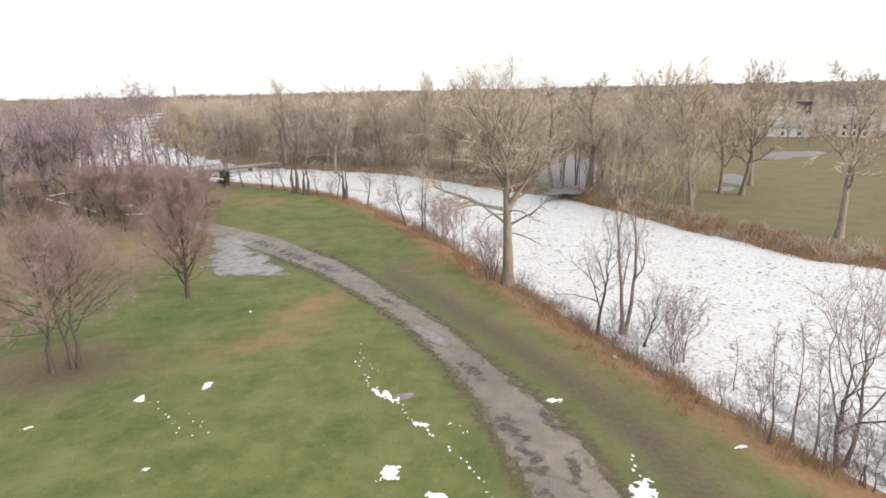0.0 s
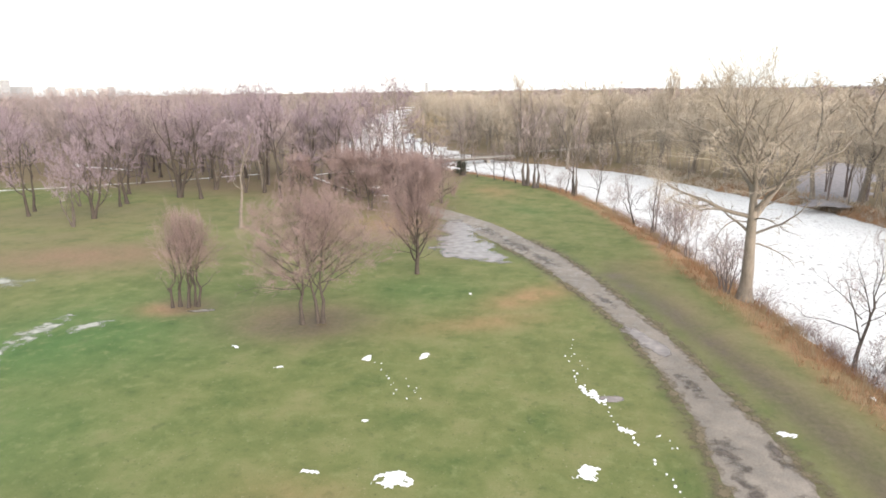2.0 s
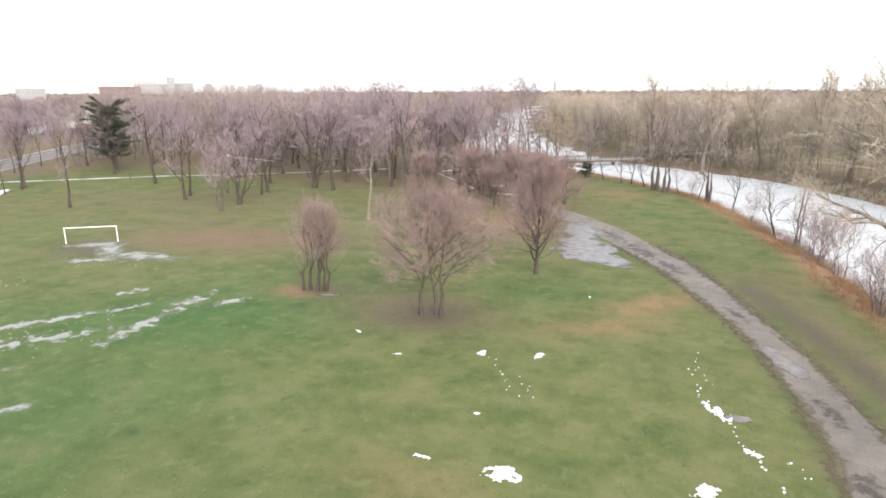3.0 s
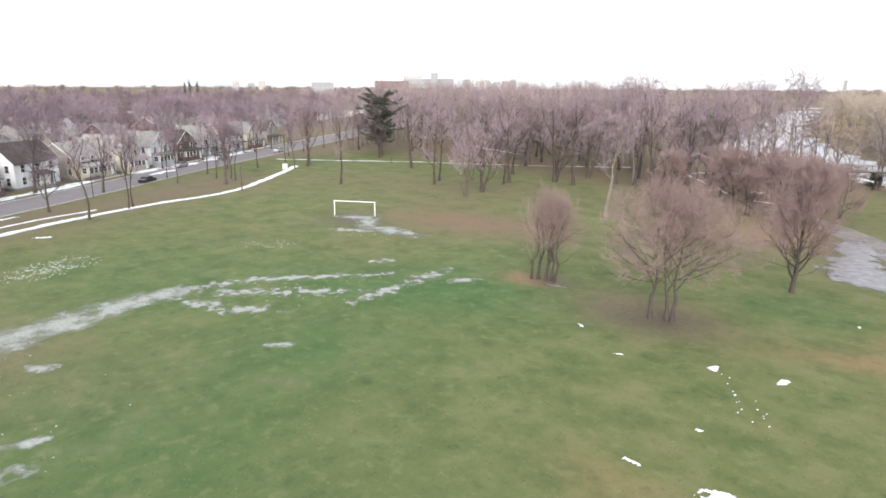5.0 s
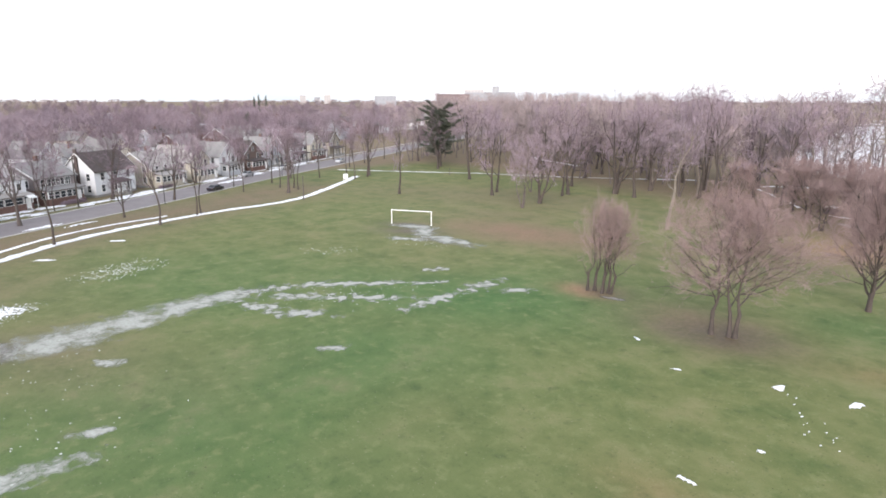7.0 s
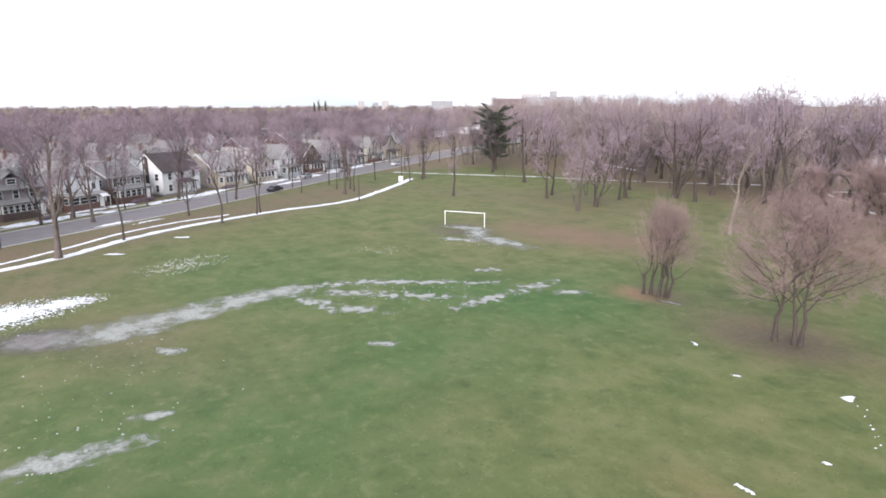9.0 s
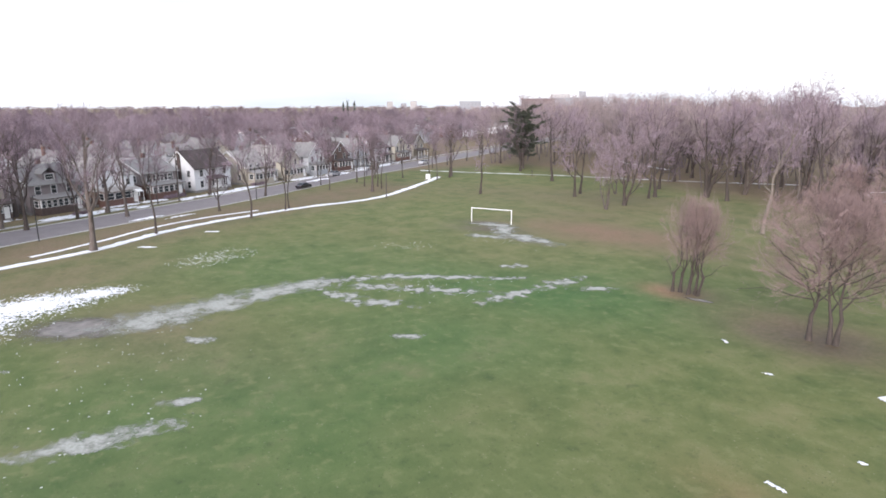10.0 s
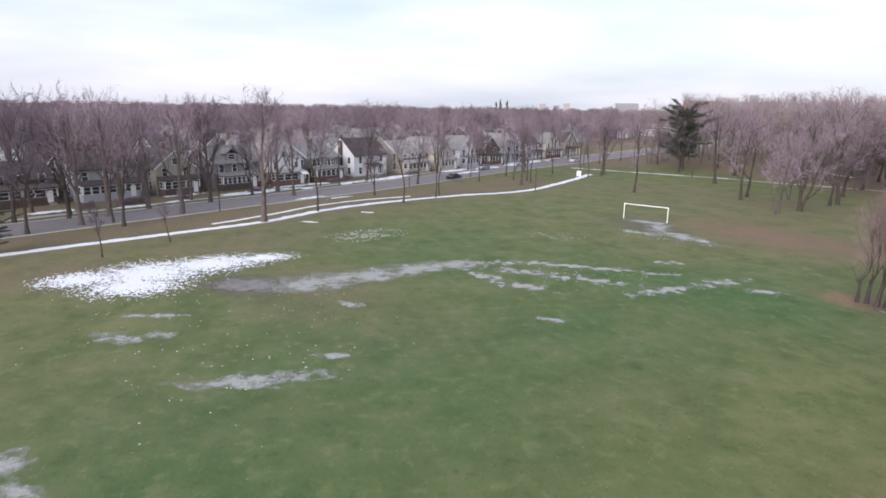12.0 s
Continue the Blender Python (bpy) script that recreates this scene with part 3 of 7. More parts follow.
def build_ground():
    gx, gy = axis(-4500, 4500, -125, 75, 1.0), axis(-4500, 4500, -45, 175, 1.0)
    x, y = np.meshgrid(gx, gy, indexing="ij")
    d = river_depth(x, y)
    z = land_height(x, y)
    nx, ny = x.shape
    co = np.stack([x, y, z], -1).reshape(-1, 3)
    i = np.arange(nx * ny).reshape(nx, ny)
    quads = np.stack([i[:-1, :-1], i[1:, :-1], i[1:, 1:], i[:-1, 1:]], -1).reshape(-1, 4)
    me = bpy.data.meshes.new("ground")
    me.vertices.add(len(co))
    me.vertices.foreach_set("co", co.astype(np.float32).ravel())
    me.loops.add(quads.size)
    me.loops.foreach_set("vertex_index", quads.astype(np.int32).ravel())
    me.polygons.add(len(quads))
    me.polygons.foreach_set("loop_start", np.arange(0, quads.size, 4, dtype=np.int32))
    me.polygons.foreach_set("use_smooth", np.ones(len(quads), bool))
    me.update(calc_edges=True)
    me.materials.append(TURF)
    # Leaf litter lies under the woods and on the worn field by the goal.
    litter = np.zeros_like(x)
    park = ((x > -175) & (x < 60) & (y < 135)) | ((x > -38) & (x < 30) & (y < 172) & (x + 0.55 * y < 75))
    litter = np.maximum(litter, np.where(park, 0, 0.95))
    meadow = (x > 45) & (x > 0.46 * y) & (np.hypot(x, y) > 95) & (np.hypot(x, y) < 285) & (d < -7)
    litter = np.where(meadow, 0.58, litter)
    near = np.min([np.hypot(x - p.x, y - p.y) for p in near_line], 0)
    far = np.min([np.hypot(x - p.x, y - p.y) for p in far_line], 0)
    litter = np.maximum(litter, np.where(far < near, np.clip((16 + d) / 6, 0, 1), 0) * 0.7)
    litter = np.maximum(litter, np.where(meadow, 0, 0.95) * np.clip((y - 112 + 0.10 * (x + 60)) / 18, 0, 1) * np.where((x > -60) & (x + 0.55 * y < 75), np.clip((-27 - x) / 8, 0, 1), 1))
    for a in ((-68, 72, 20, 9, 20, 0.95), (-84, 80, 15, 8, 30, 0.5), (-98, 104, 30, 8, 25, 0.45), (-40, 116, 16, 14, 0, 0.95), (-30, 95, 12, 12, 0, 0.7),
              (-28, 54, 8.5, 6, 0, 0.9), (-41, 55.5, 4.5, 3.5, 0, 0.8), (-57, 4, 12, 7, 10, 0.45), (-95, 92, 48, 14, 20, 0.45), (-72, -24, 16, 9, 100, 0.7), (-82, -6, 10, 16, 30, 0.55), (-36, -8, 14, 10, 30, 0.15), (-45, 8, 9, 8, 0, 0.2)):
        litter = np.maximum(litter, soft(x, y, *a))
    litter = np.maximum(litter, along(x, y, [(-60, -68), (-88, -29), (-104, -4), (-118, 16), (-128, 40), (-140, 62)], 12.0, 0.85))
    litter = np.maximum(litter, along(x, y, beside(smooth_line(ROAD_EDGE, 8.0), 24.0), 14.0, 0.85))
    litter = np.maximum(litter, along(x, y, [(21, 15), (20.5, 34), (17.5, 46), (14, 57), (10, 68), (5, 80)], 3.0, 0.55))
    rust = np.where(far < near, 0.25, 1.0) * np.clip(1.9 * (1 - np.abs(-d - 3.2) / 4.7), 0, 1) * np.where((y > 15) & (y < 185), 1.0, 0.45)
    for a in ((-5, 66, 7, 3, 50, 0.75), (-9, 57, 7, 2.4, 25, 0.55), (-14, 97, 11, 2.5, 128, 0.6), (-32, 100, 9, 8, 0, 0.7), (-43, 54, 3.5, 2, 0, 0.7),
              (14, 82, 6, 5, 0, 0.6), (-21, 138, 10, 5, 120, 0.5), (-14, 27, 5, 3, 0, 0.3), (-70, 71, 14, 7, 10, 0.42)):
        rust = np.maximum(rust, soft(x, y, *a))
    mud = along(x, y, PATH_LEFT[2:12], 0.9, 0.7)
    mud = np.maximum(mud, along(x, y, PATH_RIGHT[2:12], 1.0, 0.75))
    mud = np.maximum(mud, along(x, y, [(-16, 84), (-19, 92), (-24, 104)], 4.0, 0.6))
    mud = np.maximum(mud, along(x, y, [(19.5, 20), (19, 34), (16.5, 44), (13.0, 54), (9.3, 64), (4, 76)], 1.6, 0.95))
    for a in ((-26, 52.5, 5.5, 3.2, 10, 0.9), (-24, 55, 4, 3, 0, 0.7), (-41, 55, 2.8, 1.8, 0, 0.7), (-82, 57.5, 7, 4, 35, 0.85), (-87, 59.5, 5, 2.2, 35, 0.95), (-62, -2, 7, 4, 70, 0.6),
              (-73, 57, 7, 2, 15, 0.7), (20, 71, 3, 3, 0, 0.7), (-71, 71, 16, 8, 10, 0.30), (-95, 100, 22, 5, 25, 0.25)):
        mud = np.maximum(mud, soft(x, y, *a))
    lush = np.zeros_like(x)
    for a in ((-50, 42, 26, 13, 40, 1.0), (-42, 22, 14, 16, 0, 0.9), (-34, 6, 24, 20, 0, 0.85), (-70, 20, 24, 22, 0, 0.55), (-18, -12, 20, 16, 0, 0.85), (-18, 66, 8, 7, 0, 0.6), (-11, 116, 7, 3, 120, 0.5),
              (-3, 80, 4, 20, 40, 0.15), (-30, -5, 16, 14, 0, 0.8)):
        lush = np.maximum(lush, soft(x, y, *a))
    for name, values in (("litter", litter), ("rust", rust), ("mud", mud), ("lush", lush)):
        layer = me.attributes.new(name, "FLOAT", "POINT")
        layer.data.foreach_set("value", np.clip(values, 0, 1).astype(np.float32).ravel())
    return tagged(new("ground", me), "patchy green and brown winter park turf, damp after thaw", "ground", kind="structure")


build_ground()


def build_ice():
    n, cross = 260, 14
    verts, faces = [], []
    for i in range(n + 1):
        p, q = near_line[round(i / n * (len(near_line) - 1))], far_line[round(i / n * (len(far_line) - 1))]
        out = (q - p).normalized() * 1.6
        p, q = p - out, q + out
        for k in range(cross + 1):
            s = p.lerp(q, k / cross)
            verts.append((s.x, s.y, ICE_Z + 0.05 * noise.noise((s.x * 0.3, s.y * 0.3, 2.0))))
    for i in range(n):
        for k in range(cross):
            a = i * (cross + 1) + k
            faces.append((a, a + 1, a + cross + 2, a + cross + 1))
    tagged(new("water", mesh_from("water", verts, faces, RIVER_SNOW, True)), "frozen river covered with patchy white snow", "river", kind="structure")


build_ice()
spread(PATH_LEFT, PATH_RIGHT, 0.03, "path", PATH_MAT, "worn grey asphalt park path with wet patches", "path")
road_line = smooth_line(ROAD_EDGE, 4.0)


strip("road", beside(road_line, 5.5)[::4], 10.5, 0.01, ROAD_MAT, "grey asphalt residential street, damp", "street", 4.0, 0.0, 0.02)
strip("kerb", beside(road_line, 0.1)[::4], 0.25, 0.02, CONCRETE, "pale concrete kerb along the street", "kerb", 4.0, 0.0, 0.13)
strip("kerb", beside(road_line, 10.9)[::4], 0.25, 0.02, CONCRETE, "pale concrete kerb before the houses", "kerb", 4.0, 0.0, 0.13)
strip("pavement", beside(road_line, 14.5)[::4], 1.6, 0.02, CONCRETE, "concrete pavement in front of the houses", "pavement", 4.0, 0.02, 0.06)
strip("pavement", WALK_LINE, 1.9, 0.0, CONCRETE, "concrete park walk beside the field", "pavement", 1.5, 0.02, 0.03)
strip("snow_strip", WALK_LINE, 1.6, 0.035, SNOW, "white snow lying along the park walk", "snow", 0.7, 0.24, 0.06, "stuff")
strip("snow_strip", [(-96, -7), (-102.7, 1.1), (-110.5, 9.3), (-115.9, 18), (-119.6, 29)], 0.9, 0.01, SNOW, "thin snow ridge beside the park walk", "snow", 0.7, 0.25, 0.06, "stuff", shift=-1.2)
NORTH_WALK = [(-172, 92), (-163, 99.4), (-151, 109.6), (-138.6, 120.5), (-126.6, 128), (-107.8, 142), (-90, 158)]
strip("pavement", NORTH_WALK, 1.5, 0.0, CONCRETE, "concrete walk along the wood's edge", "pavement", 2.0, 0.02, 0.03)
strip("snow_strip", NORTH_WALK, 0.9, 0.035, SNOW, "thin snow left on the far walk", "snow", 0.8, 0.3, 0.05, "stuff", broken=0.02)
strip("snow_strip", [(-165, 172), (-157, 166), (-146, 164), (-134, 160)], 2.0, 0.01, SNOW, "snow lying on a walk among trees", "snow", 1.0, 0.3, 0.06, "stuff")
strip("snow_strip", [(-69, 165), (-73.5, 157), (-64, 145), (-56, 136.5), (-49, 129.5), (-40, 128)], 1.0, 0.01, SNOW, "thin snow on a curved walk", "snow", 0.8, 0.35, 0.06, "stuff", broken=0.12)
strip("snow_strip", [(-69, 165), (-60, 170), (-52, 178)], 1.4, 0.01, SNOW, "thin snow on a side walk", "snow", 0.8, 0.35, 0.06, "stuff")

rng = random.Random(41)
verge_line = smooth_line(beside(road_line, 12.6), 7.5)
for p in verge_line:
    if -25 < p.y < 110 and rng.random() < 0.62:
        off = rng.choice((1.0, 4.2, 5.6, 7.0, 8.0))
        patch("snow_bank", [(p.x - 0.8 * off, p.y + 0.55 * off, rng.uniform(1.6, 3.6), rng.uniform(0.5, 1.1), 124 + rng.uniform(-12, 12))], 0.17, 0.05, 0.12, SNOW, "melting snow bank on a front lawn", "snow", 1.1, 0.9, p.x, "stuff")
for x, y in ((-103, 17), (-95.9, 6.6)):
    patch("snow_patch", [(x, y, 1.3, 0.5, 60)], 0.1, 0.012, 0.05, SNOW, "small melting patch of white snow on turf", "snow", 1.2, 1.8, x, "stuff")


def path_edge(line, seed, label):
    """Mud and leaf litter creeping over the path's edge."""
    spots = []
    for a, b in zip(line, line[1:]):
        a, b = Vector(a), Vector(b)
        spots.append((*((a + b) / 2), (b - a).length * 0.62, 0.75, math.degrees(math.atan2(b.y - a.y, b.x - a.x))))
    patch("mud_patch", spots, 0.10, 0.044, 0.012, EDGE_MUD, label, "mud", 1.6, 1.4, seed, "stuff", 0.05)


def feathered(m, low, high):
    """Lets a thin layer fade out at its ragged edge."""
    n, l = m.node_tree.nodes, m.node_tree.links
    a = n.new("ShaderNodeAttribute")
    a.attribute_name = "depth"
    f = noise_node(n, l, 1.3, 6.0, 0.7)
    deep = math_node(n, l, "ADD", math_node(n, l, "MULTIPLY", a.outputs["Fac"], 1.2), math_node(n, l, "MULTIPLY", f, 0.6))
    l.new(ramp_node(n, l, deep, (low, (0, 0, 0)), (high, (0.9, 0.9, 0.9))), n["Principled BSDF"].inputs["Alpha"])
    return m


EDGE_MUD = feathered(plain("brown_litter_mud", (0.105, 0.082, 0.052), (0.185, 0.148, 0.092), 1.5, 0.85, 0.3), 0.32, 0.95)
path_edge(PATH_LEFT[1:12], 21.0, "ragged mud and litter over the path's western edge")
path_edge(PATH_RIGHT[1:12], 22.0, "ragged mud and litter over the path's river edge")

# ---- trees by the river and in the park ----
def grown(name, x, y, label, seed, height, spread_r, fork, trunk_r, bark_mat, twig_mat, group="", turn=0.0, **more):
    wood, fine = grow(seed, height, spread_r, fork, trunk_r, **more)
    return tree(name, x, y, label, wood, fine, bark_mat, twig_mat, ground_at(x, y) , turn, 1.0, group)


big = grown("tree", 18.0, 71.4, "huge bare sycamore with a tan-grey trunk on the river bank", 11, 27.2, 9.6, 8.6, 0.74, BARK_PALE, TWIG_TAN,
            limbs=13, limb_angle=50, boughs=9, sprays=7, tips=6, wander=0.21, leader=0.62, lift=0.085, twig_r=0.013, form=0.7, full=1.15,
            extra=((-0.3, 0, 7.9, 165, 6.0, 0.45, 0.10, 0.17), (0.3, 0, 7.7, -15, 7.0, 0.35, 0.05, 0.17), (0.3, 0, 6.6, -5, 5.0, 0.1, -0.06, 0.12), (-0.2, 0, 9.0, 200, 5.0, 0.3, -0.08, 0.12), (0.2, -0.2, 9.2, -60, 5.5, 0.5, -0.1, 0.12)))
grown("shrub", 16.2, 72.6, "bare leaning shrub beside the sycamore's foot", 37, 7.4, 3.0, 1.0, 0.26, BARK_GREY, TWIG_GREY, stems=4, limbs=5, limb_angle=34, boughs=6, sprays=5, tips=4, wander=0.16, leader=0.7, twig_r=0.010, splay=0.5)
oval = grown("tree", -19.9, 72.0, "narrow oval bare tree with dense russet twigs on turf", 21, 15.0, 4.1, 1.7, 0.26, BARK_DARK, TWIG_RED,
             limbs=26, limb_angle=40, boughs=9, sprays=9, tips=14, wander=0.09, leader=0.86, lift=0.07, twig_r=0.0075, form=1.0, full=1.3, flare=2.5, belly=0.30,
             extra=[(0, 0, 2.0 + 0.2 * k, 137 * k, 3.6, 0.75, 0.06, 0.04) for k in range(14)])
clump = grown("tree", -25.5, 53.4, "broad domed bare tree on several dark stems with fine russet twigs", 31, 14.0, 6.3, 3.6, 0.40, BARK_DARK, TWIG_RED,
              limbs=12, limb_angle=52, boughs=9, sprays=8, tips=13, stems=3, wander=0.13, leader=0.86, lift=0.045, twig_r=0.0066, form=1.0, full=1.35, flare=1.25, belly=0.34,
              feet=((-0.85, -0.4, -0.01, 0.0), (0.55, 0.25, -0.05, 0.0), (1.0, 0.35, 0.06, 0.03)),
              extra=((-0.85, -0.4, 3.7, 205, 6.2, 0.02, 0.01, 0.07), (-0.85, -0.4, 4.6, 215, 5.4, 0.15, 0.0, 0.08), (-0.85, -0.4, 5.2, 195, 5.8, 0.3, 0.02, 0.09), (-0.9, -0.4, 6.0, 225, 5.2, 0.5, 0.0, 0.08),
                     (1.1, 0.5, 4.2, 20, 4.6, 0.2, 0.0, 0.07), (1.1, 0.5, 5.4, 35, 5.4, 0.4, 0.02, 0.08), (0.2, -0.6, 5.0, 290, 4.8, 0.3, 0.0, 0.08)))
grown("tree", -40.9, 55.3, "slender bare shrub tree with many thin stems", 41, 11.0, 2.9, 2.0, 0.42, BARK_DARK, TWIG_RED,
      limbs=8, limb_angle=30, boughs=7, sprays=6, tips=9, stems=6, wander=0.13, leader=0.74, lift=0.06, twig_r=0.0064, form=0.9, full=1.4, flare=1.2, belly=0.38,
      feet=((-1.5, -0.7, -0.10, 0.0), (-0.9, -0.2, -0.04, 0.05), (-0.1, 0.2, 0.0, 0.02), (0.2, -0.3, 0.03, -0.05), (0.6, 0.3, 0.10, 0.05), (1.0, 0.2, 0.22, 0.10)),
      extra=((-1.6, -0.7, 1.7, 200, 2.2, 1.2, 0.05, 0.05), (1.3, 0.4, 2.0, 25, 2.6, 0.9, -0.02, 0.05)))
copse = grown("tree", -46.5, 122, "low round bare tree with dense russet twigs at the walk's bend", 33, 11.0, 5.8, 1.8, 0.40, BARK_DARK, TWIG_RED, group="russet trees by the path's bend",
              limbs=10, limb_angle=58, boughs=8, sprays=8, tips=8, stems=2, wander=0.10, leader=0.8, lift=0.02, twig_r=0.0125, form=1.0, full=1.4, flare=1.5, belly=0.36)
for x, y, turn, w, h in ((-38.5, 118.5, 200, 0.95, 0.98), (-33.0, 112, 120, 0.85, 1.05), (-52, 128, 40, 0.9, 1.0), (-44, 131, 300, 0.95, 1.0), (-36, 127, 10, 0.9, 0.95), (-61, 124, 80, 0.7, 0.9), (-41, 112, 150, 0.7, 0.8), (-29, 121, 260, 0.7, 0.9)):
    copy_thing(copse, pose(x, y, 0, 0, 0, turn) @ Matrix.Diagonal((w, w, h, 1)))

bank = "trees along the river bank"
fork_tree = grow(51, 12.2, 3.6, 2.6, 0.19, limbs=8, limb_angle=32, boughs=7, sprays=5, tips=4, wander=0.20, leader=0.74, twig_r=0.010,
                 extra=((0, 0, 3.2, 170, 4.6, 0.3, 0.02, 0.06), (0, 0, 4.4, 150, 4.4, 0.7, 0.02, 0.06), (0, 0, 3.8, 10, 3.2, 0.6, 0.0, 0.05)))
tall_tree = grow(52, 21, 5.0, 5.0, 0.54, stems=2, limbs=6, limb_angle=30, boughs=7, sprays=6, tips=4, wander=0.18, leader=0.75, lift=0.05, twig_r=0.015, feet=((-0.35, 0, -0.13, 0.0), (0.35, 0, 0.04, 0.02)))
pale_fork = grow(59, 21.5, 2.8, 6.0, 0.30, stems=2, limbs=6, limb_angle=24, boughs=7, sprays=5, tips=4, wander=0.15, leader=0.82, lift=0.07, twig_r=0.012, feet=((-0.1, 0, -0.05, 0.0), (0.1, 0, 0.12, 0.0)))
lean_tree = grow(53, 13.5, 5.2, 2.6, 0.27, limbs=7, limb_angle=42, boughs=6, sprays=5, tips=4, wander=0.20, leader=0.58, stems=2, twig_r=0.010, feet=((-0.2, 0, -0.04, 0.0), (0.3, 0, 0.34, 0.1)))
slim_tree = grow(55, 9.4, 1.3, 3.0, 0.10, limbs=7, limb_angle=30, boughs=5, sprays=4, tips=4, wander=0.14, leader=0.86, twig_r=0.009)
brush = grow(54, 6.0, 2.2, 0.8, 0.12, limbs=4, limb_angle=34, boughs=5, sprays=4, tips=4, stems=4, wander=0.17, leader=0.55, twig_r=0.009)
bank_a = tree("tree", 23.8, 56.0, "bare forked tree at the river's edge", *fork_tree, BARK_DARK, TWIG_GREY, ground_at(23.8, 56.0), 0, 1.08, bank)
bank_b = tree("tree", -14.6, 147.5, "tall bare tree with leaning pale trunks above the snowy river", *tall_tree, BARK_STEM, TWIG_GREY, ground_at(-14.6, 147.5), 0, 1.12, bank)
bank_c = tree("tree", 31.0, 31.8, "leaning bare tree with dark limbs over the ice", *lean_tree, BARK_STEM, TWIG_GREY, ground_at(31.0, 31.8), 0, 1.0, bank)
bank_d = tree("shrub", 28.6, 36.6, "bare grey brush on the river bank", *brush, BARK_GREY, TWIG_GREY, ground_at(28.6, 36.6), 0, 1.0, "brush along the river bank", "shrub")
bank_e = tree("tree", 26.4, 55.8, "tall slender tree forking into two pale limbs", *pale_fork, BARK_GREY, TWIG_TAN, ground_at(26.4, 55.8), 0, 1.0, bank)
bank_f = tree("sapling", 29.8, 34.9, "thin bare young tree at the ice's edge", *slim_tree, BARK_GREY, TWIG_GREY, ground_at(29.8, 34.9), 0, 1.0, "young trees on the river bank", "tree")


def plant(source, spots, seed, low=0.9, high=1.1):
    """Copies of a tree: x, y and height factor."""
    rng = random.Random(seed)
    for x, y, k in spots:
        s = k * rng.uniform(low, high)
        w = s * rng.uniform(0.85, 1.15)
        copy_thing(source, pose(x, y, ground_at(x, y), 0, 0, rng.uniform(0, 360)) @ Matrix.Diagonal((w / source.scale.x, w / source.scale.x, s / source.scale.x, 1)))


plant(bank_a, [(27.0, 52.4, 0.72), (-28.7, 160.4, 0.75), (-20.8, 153.8, 0.8), (-17.5, 151.2, 0.9), (-9.3, 143.4, 0.5), (-4.8, 137.7, 0.7), (1.8, 129.1, 0.95), (8.3, 109.9, 0.9), (10.7, 105.5, 0.7), (33.5, 25.5, 0.9), (-23.5, 156, 0.8)], 1)
plant(bank_b, [(-57, 183, 0.8), (-66, 192, 0.95), (-86, 210, 1.0), (-48, 176, 0.8), (-76, 200, 0.9), (-96, 222, 1.0), (-105, 232, 1.0), (-2.9, 134.3, 1.1), (-12.0, 144.0, 0.9), (-33, 163, 0.9)], 2)
plant(bank_d, [(14.1, 98.2, 1.6), (14.4, 90.6, 1.5), (12.7, 101.0, 1.3), (13.2, 95.0, 1.4), (28.8, 48.7, 1.2), (28.0, 49.3, 1.15), (23.8, 43.4, 0.5), (27.9, 40.7, 0.55), (28.8, 30.7, 1.0), (30.4, 29.4, 0.9), (19.6, 70.0, 0.5),
               (17.0, 78.0, 0.9), (5.0, 116, 1.0), (-6, 139.5, 0.8), (32.2, 27.5, 1.0), (24.6, 53.7, 0.75), (25.2, 50.2, 0.6), (26.6, 46.0, 0.6)], 3)
plant(bank_e, [(11.3, 105.4, 0.75), (46.5, 137, 0.8), (51, 141, 0.95), (56.5, 146, 0.85), (61, 150, 0.9), (49.5, 148, 0.75), (66, 157, 0.85), (53.5, 137, 0.7)], 14)
plant(bank_f, [(27.0, 33.6, 0.86), (30.2, 42.6, 0.6), (29.6, 32.6, 0.8)], 15)

# tall old trees across the river
cotton = "tall old trees beyond the river"
cotton_a = tree("tree", 67.5, 118, "tall spreading bare cottonwood beyond the river", *grow(56, 28, 7.5, 8.0, 0.5, limbs=9, limb_angle=36, boughs=9, sprays=7, tips=7, wander=0.15, leader=0.76, lift=0.07, twig_r=0.032),
                BARK_PALE, TWIG_TAN, ground_at(67.5, 118), 0, 1.0, cotton)
cotton_b = tree("tree", 71.2, 82, "old bare tree with broken pale limbs on the far bank", *grow(57, 25.5, 6.0, 7.0, 0.55, limbs=8, limb_angle=42, boughs=8, sprays=6, tips=6, wander=0.19, leader=0.74, lift=0.06, twig_r=0.030),
                BARK_PALE, TWIG_TAN, ground_at(71.2, 82), 0, 1.0, cotton)
plant(cotton_a, [(88, 130, 1.0), (18.7, 186, 1.08), (-7, 192, 1.0), (60, 126, 0.92), (76, 122, 0.85), (33, 168, 0.9), (71, 128, 0.95), (8, 198, 0.9)], 12)
plant(cotton_b, [(51, 133, 1.05), (44, 138, 0.95), (57, 121, 0.85), (64, 112, 0.8), (26, 174, 1.05), (-24, 214, 1.05), (79, 119, 0.9), (38, 152, 0.9)], 13)

grown("tree", -55, 214, "ochre willow with hanging golden twigs beyond the bridge", 58, 17, 8.0, 2.5, 0.5, BARK_GREY, TWIG_GOLD,
      limbs=10, limb_angle=50, boughs=8, sprays=7, tips=6, wander=0.12, leader=0.65, lift=0.02, twig_r=0.03, form=0.8, drop=0.06)

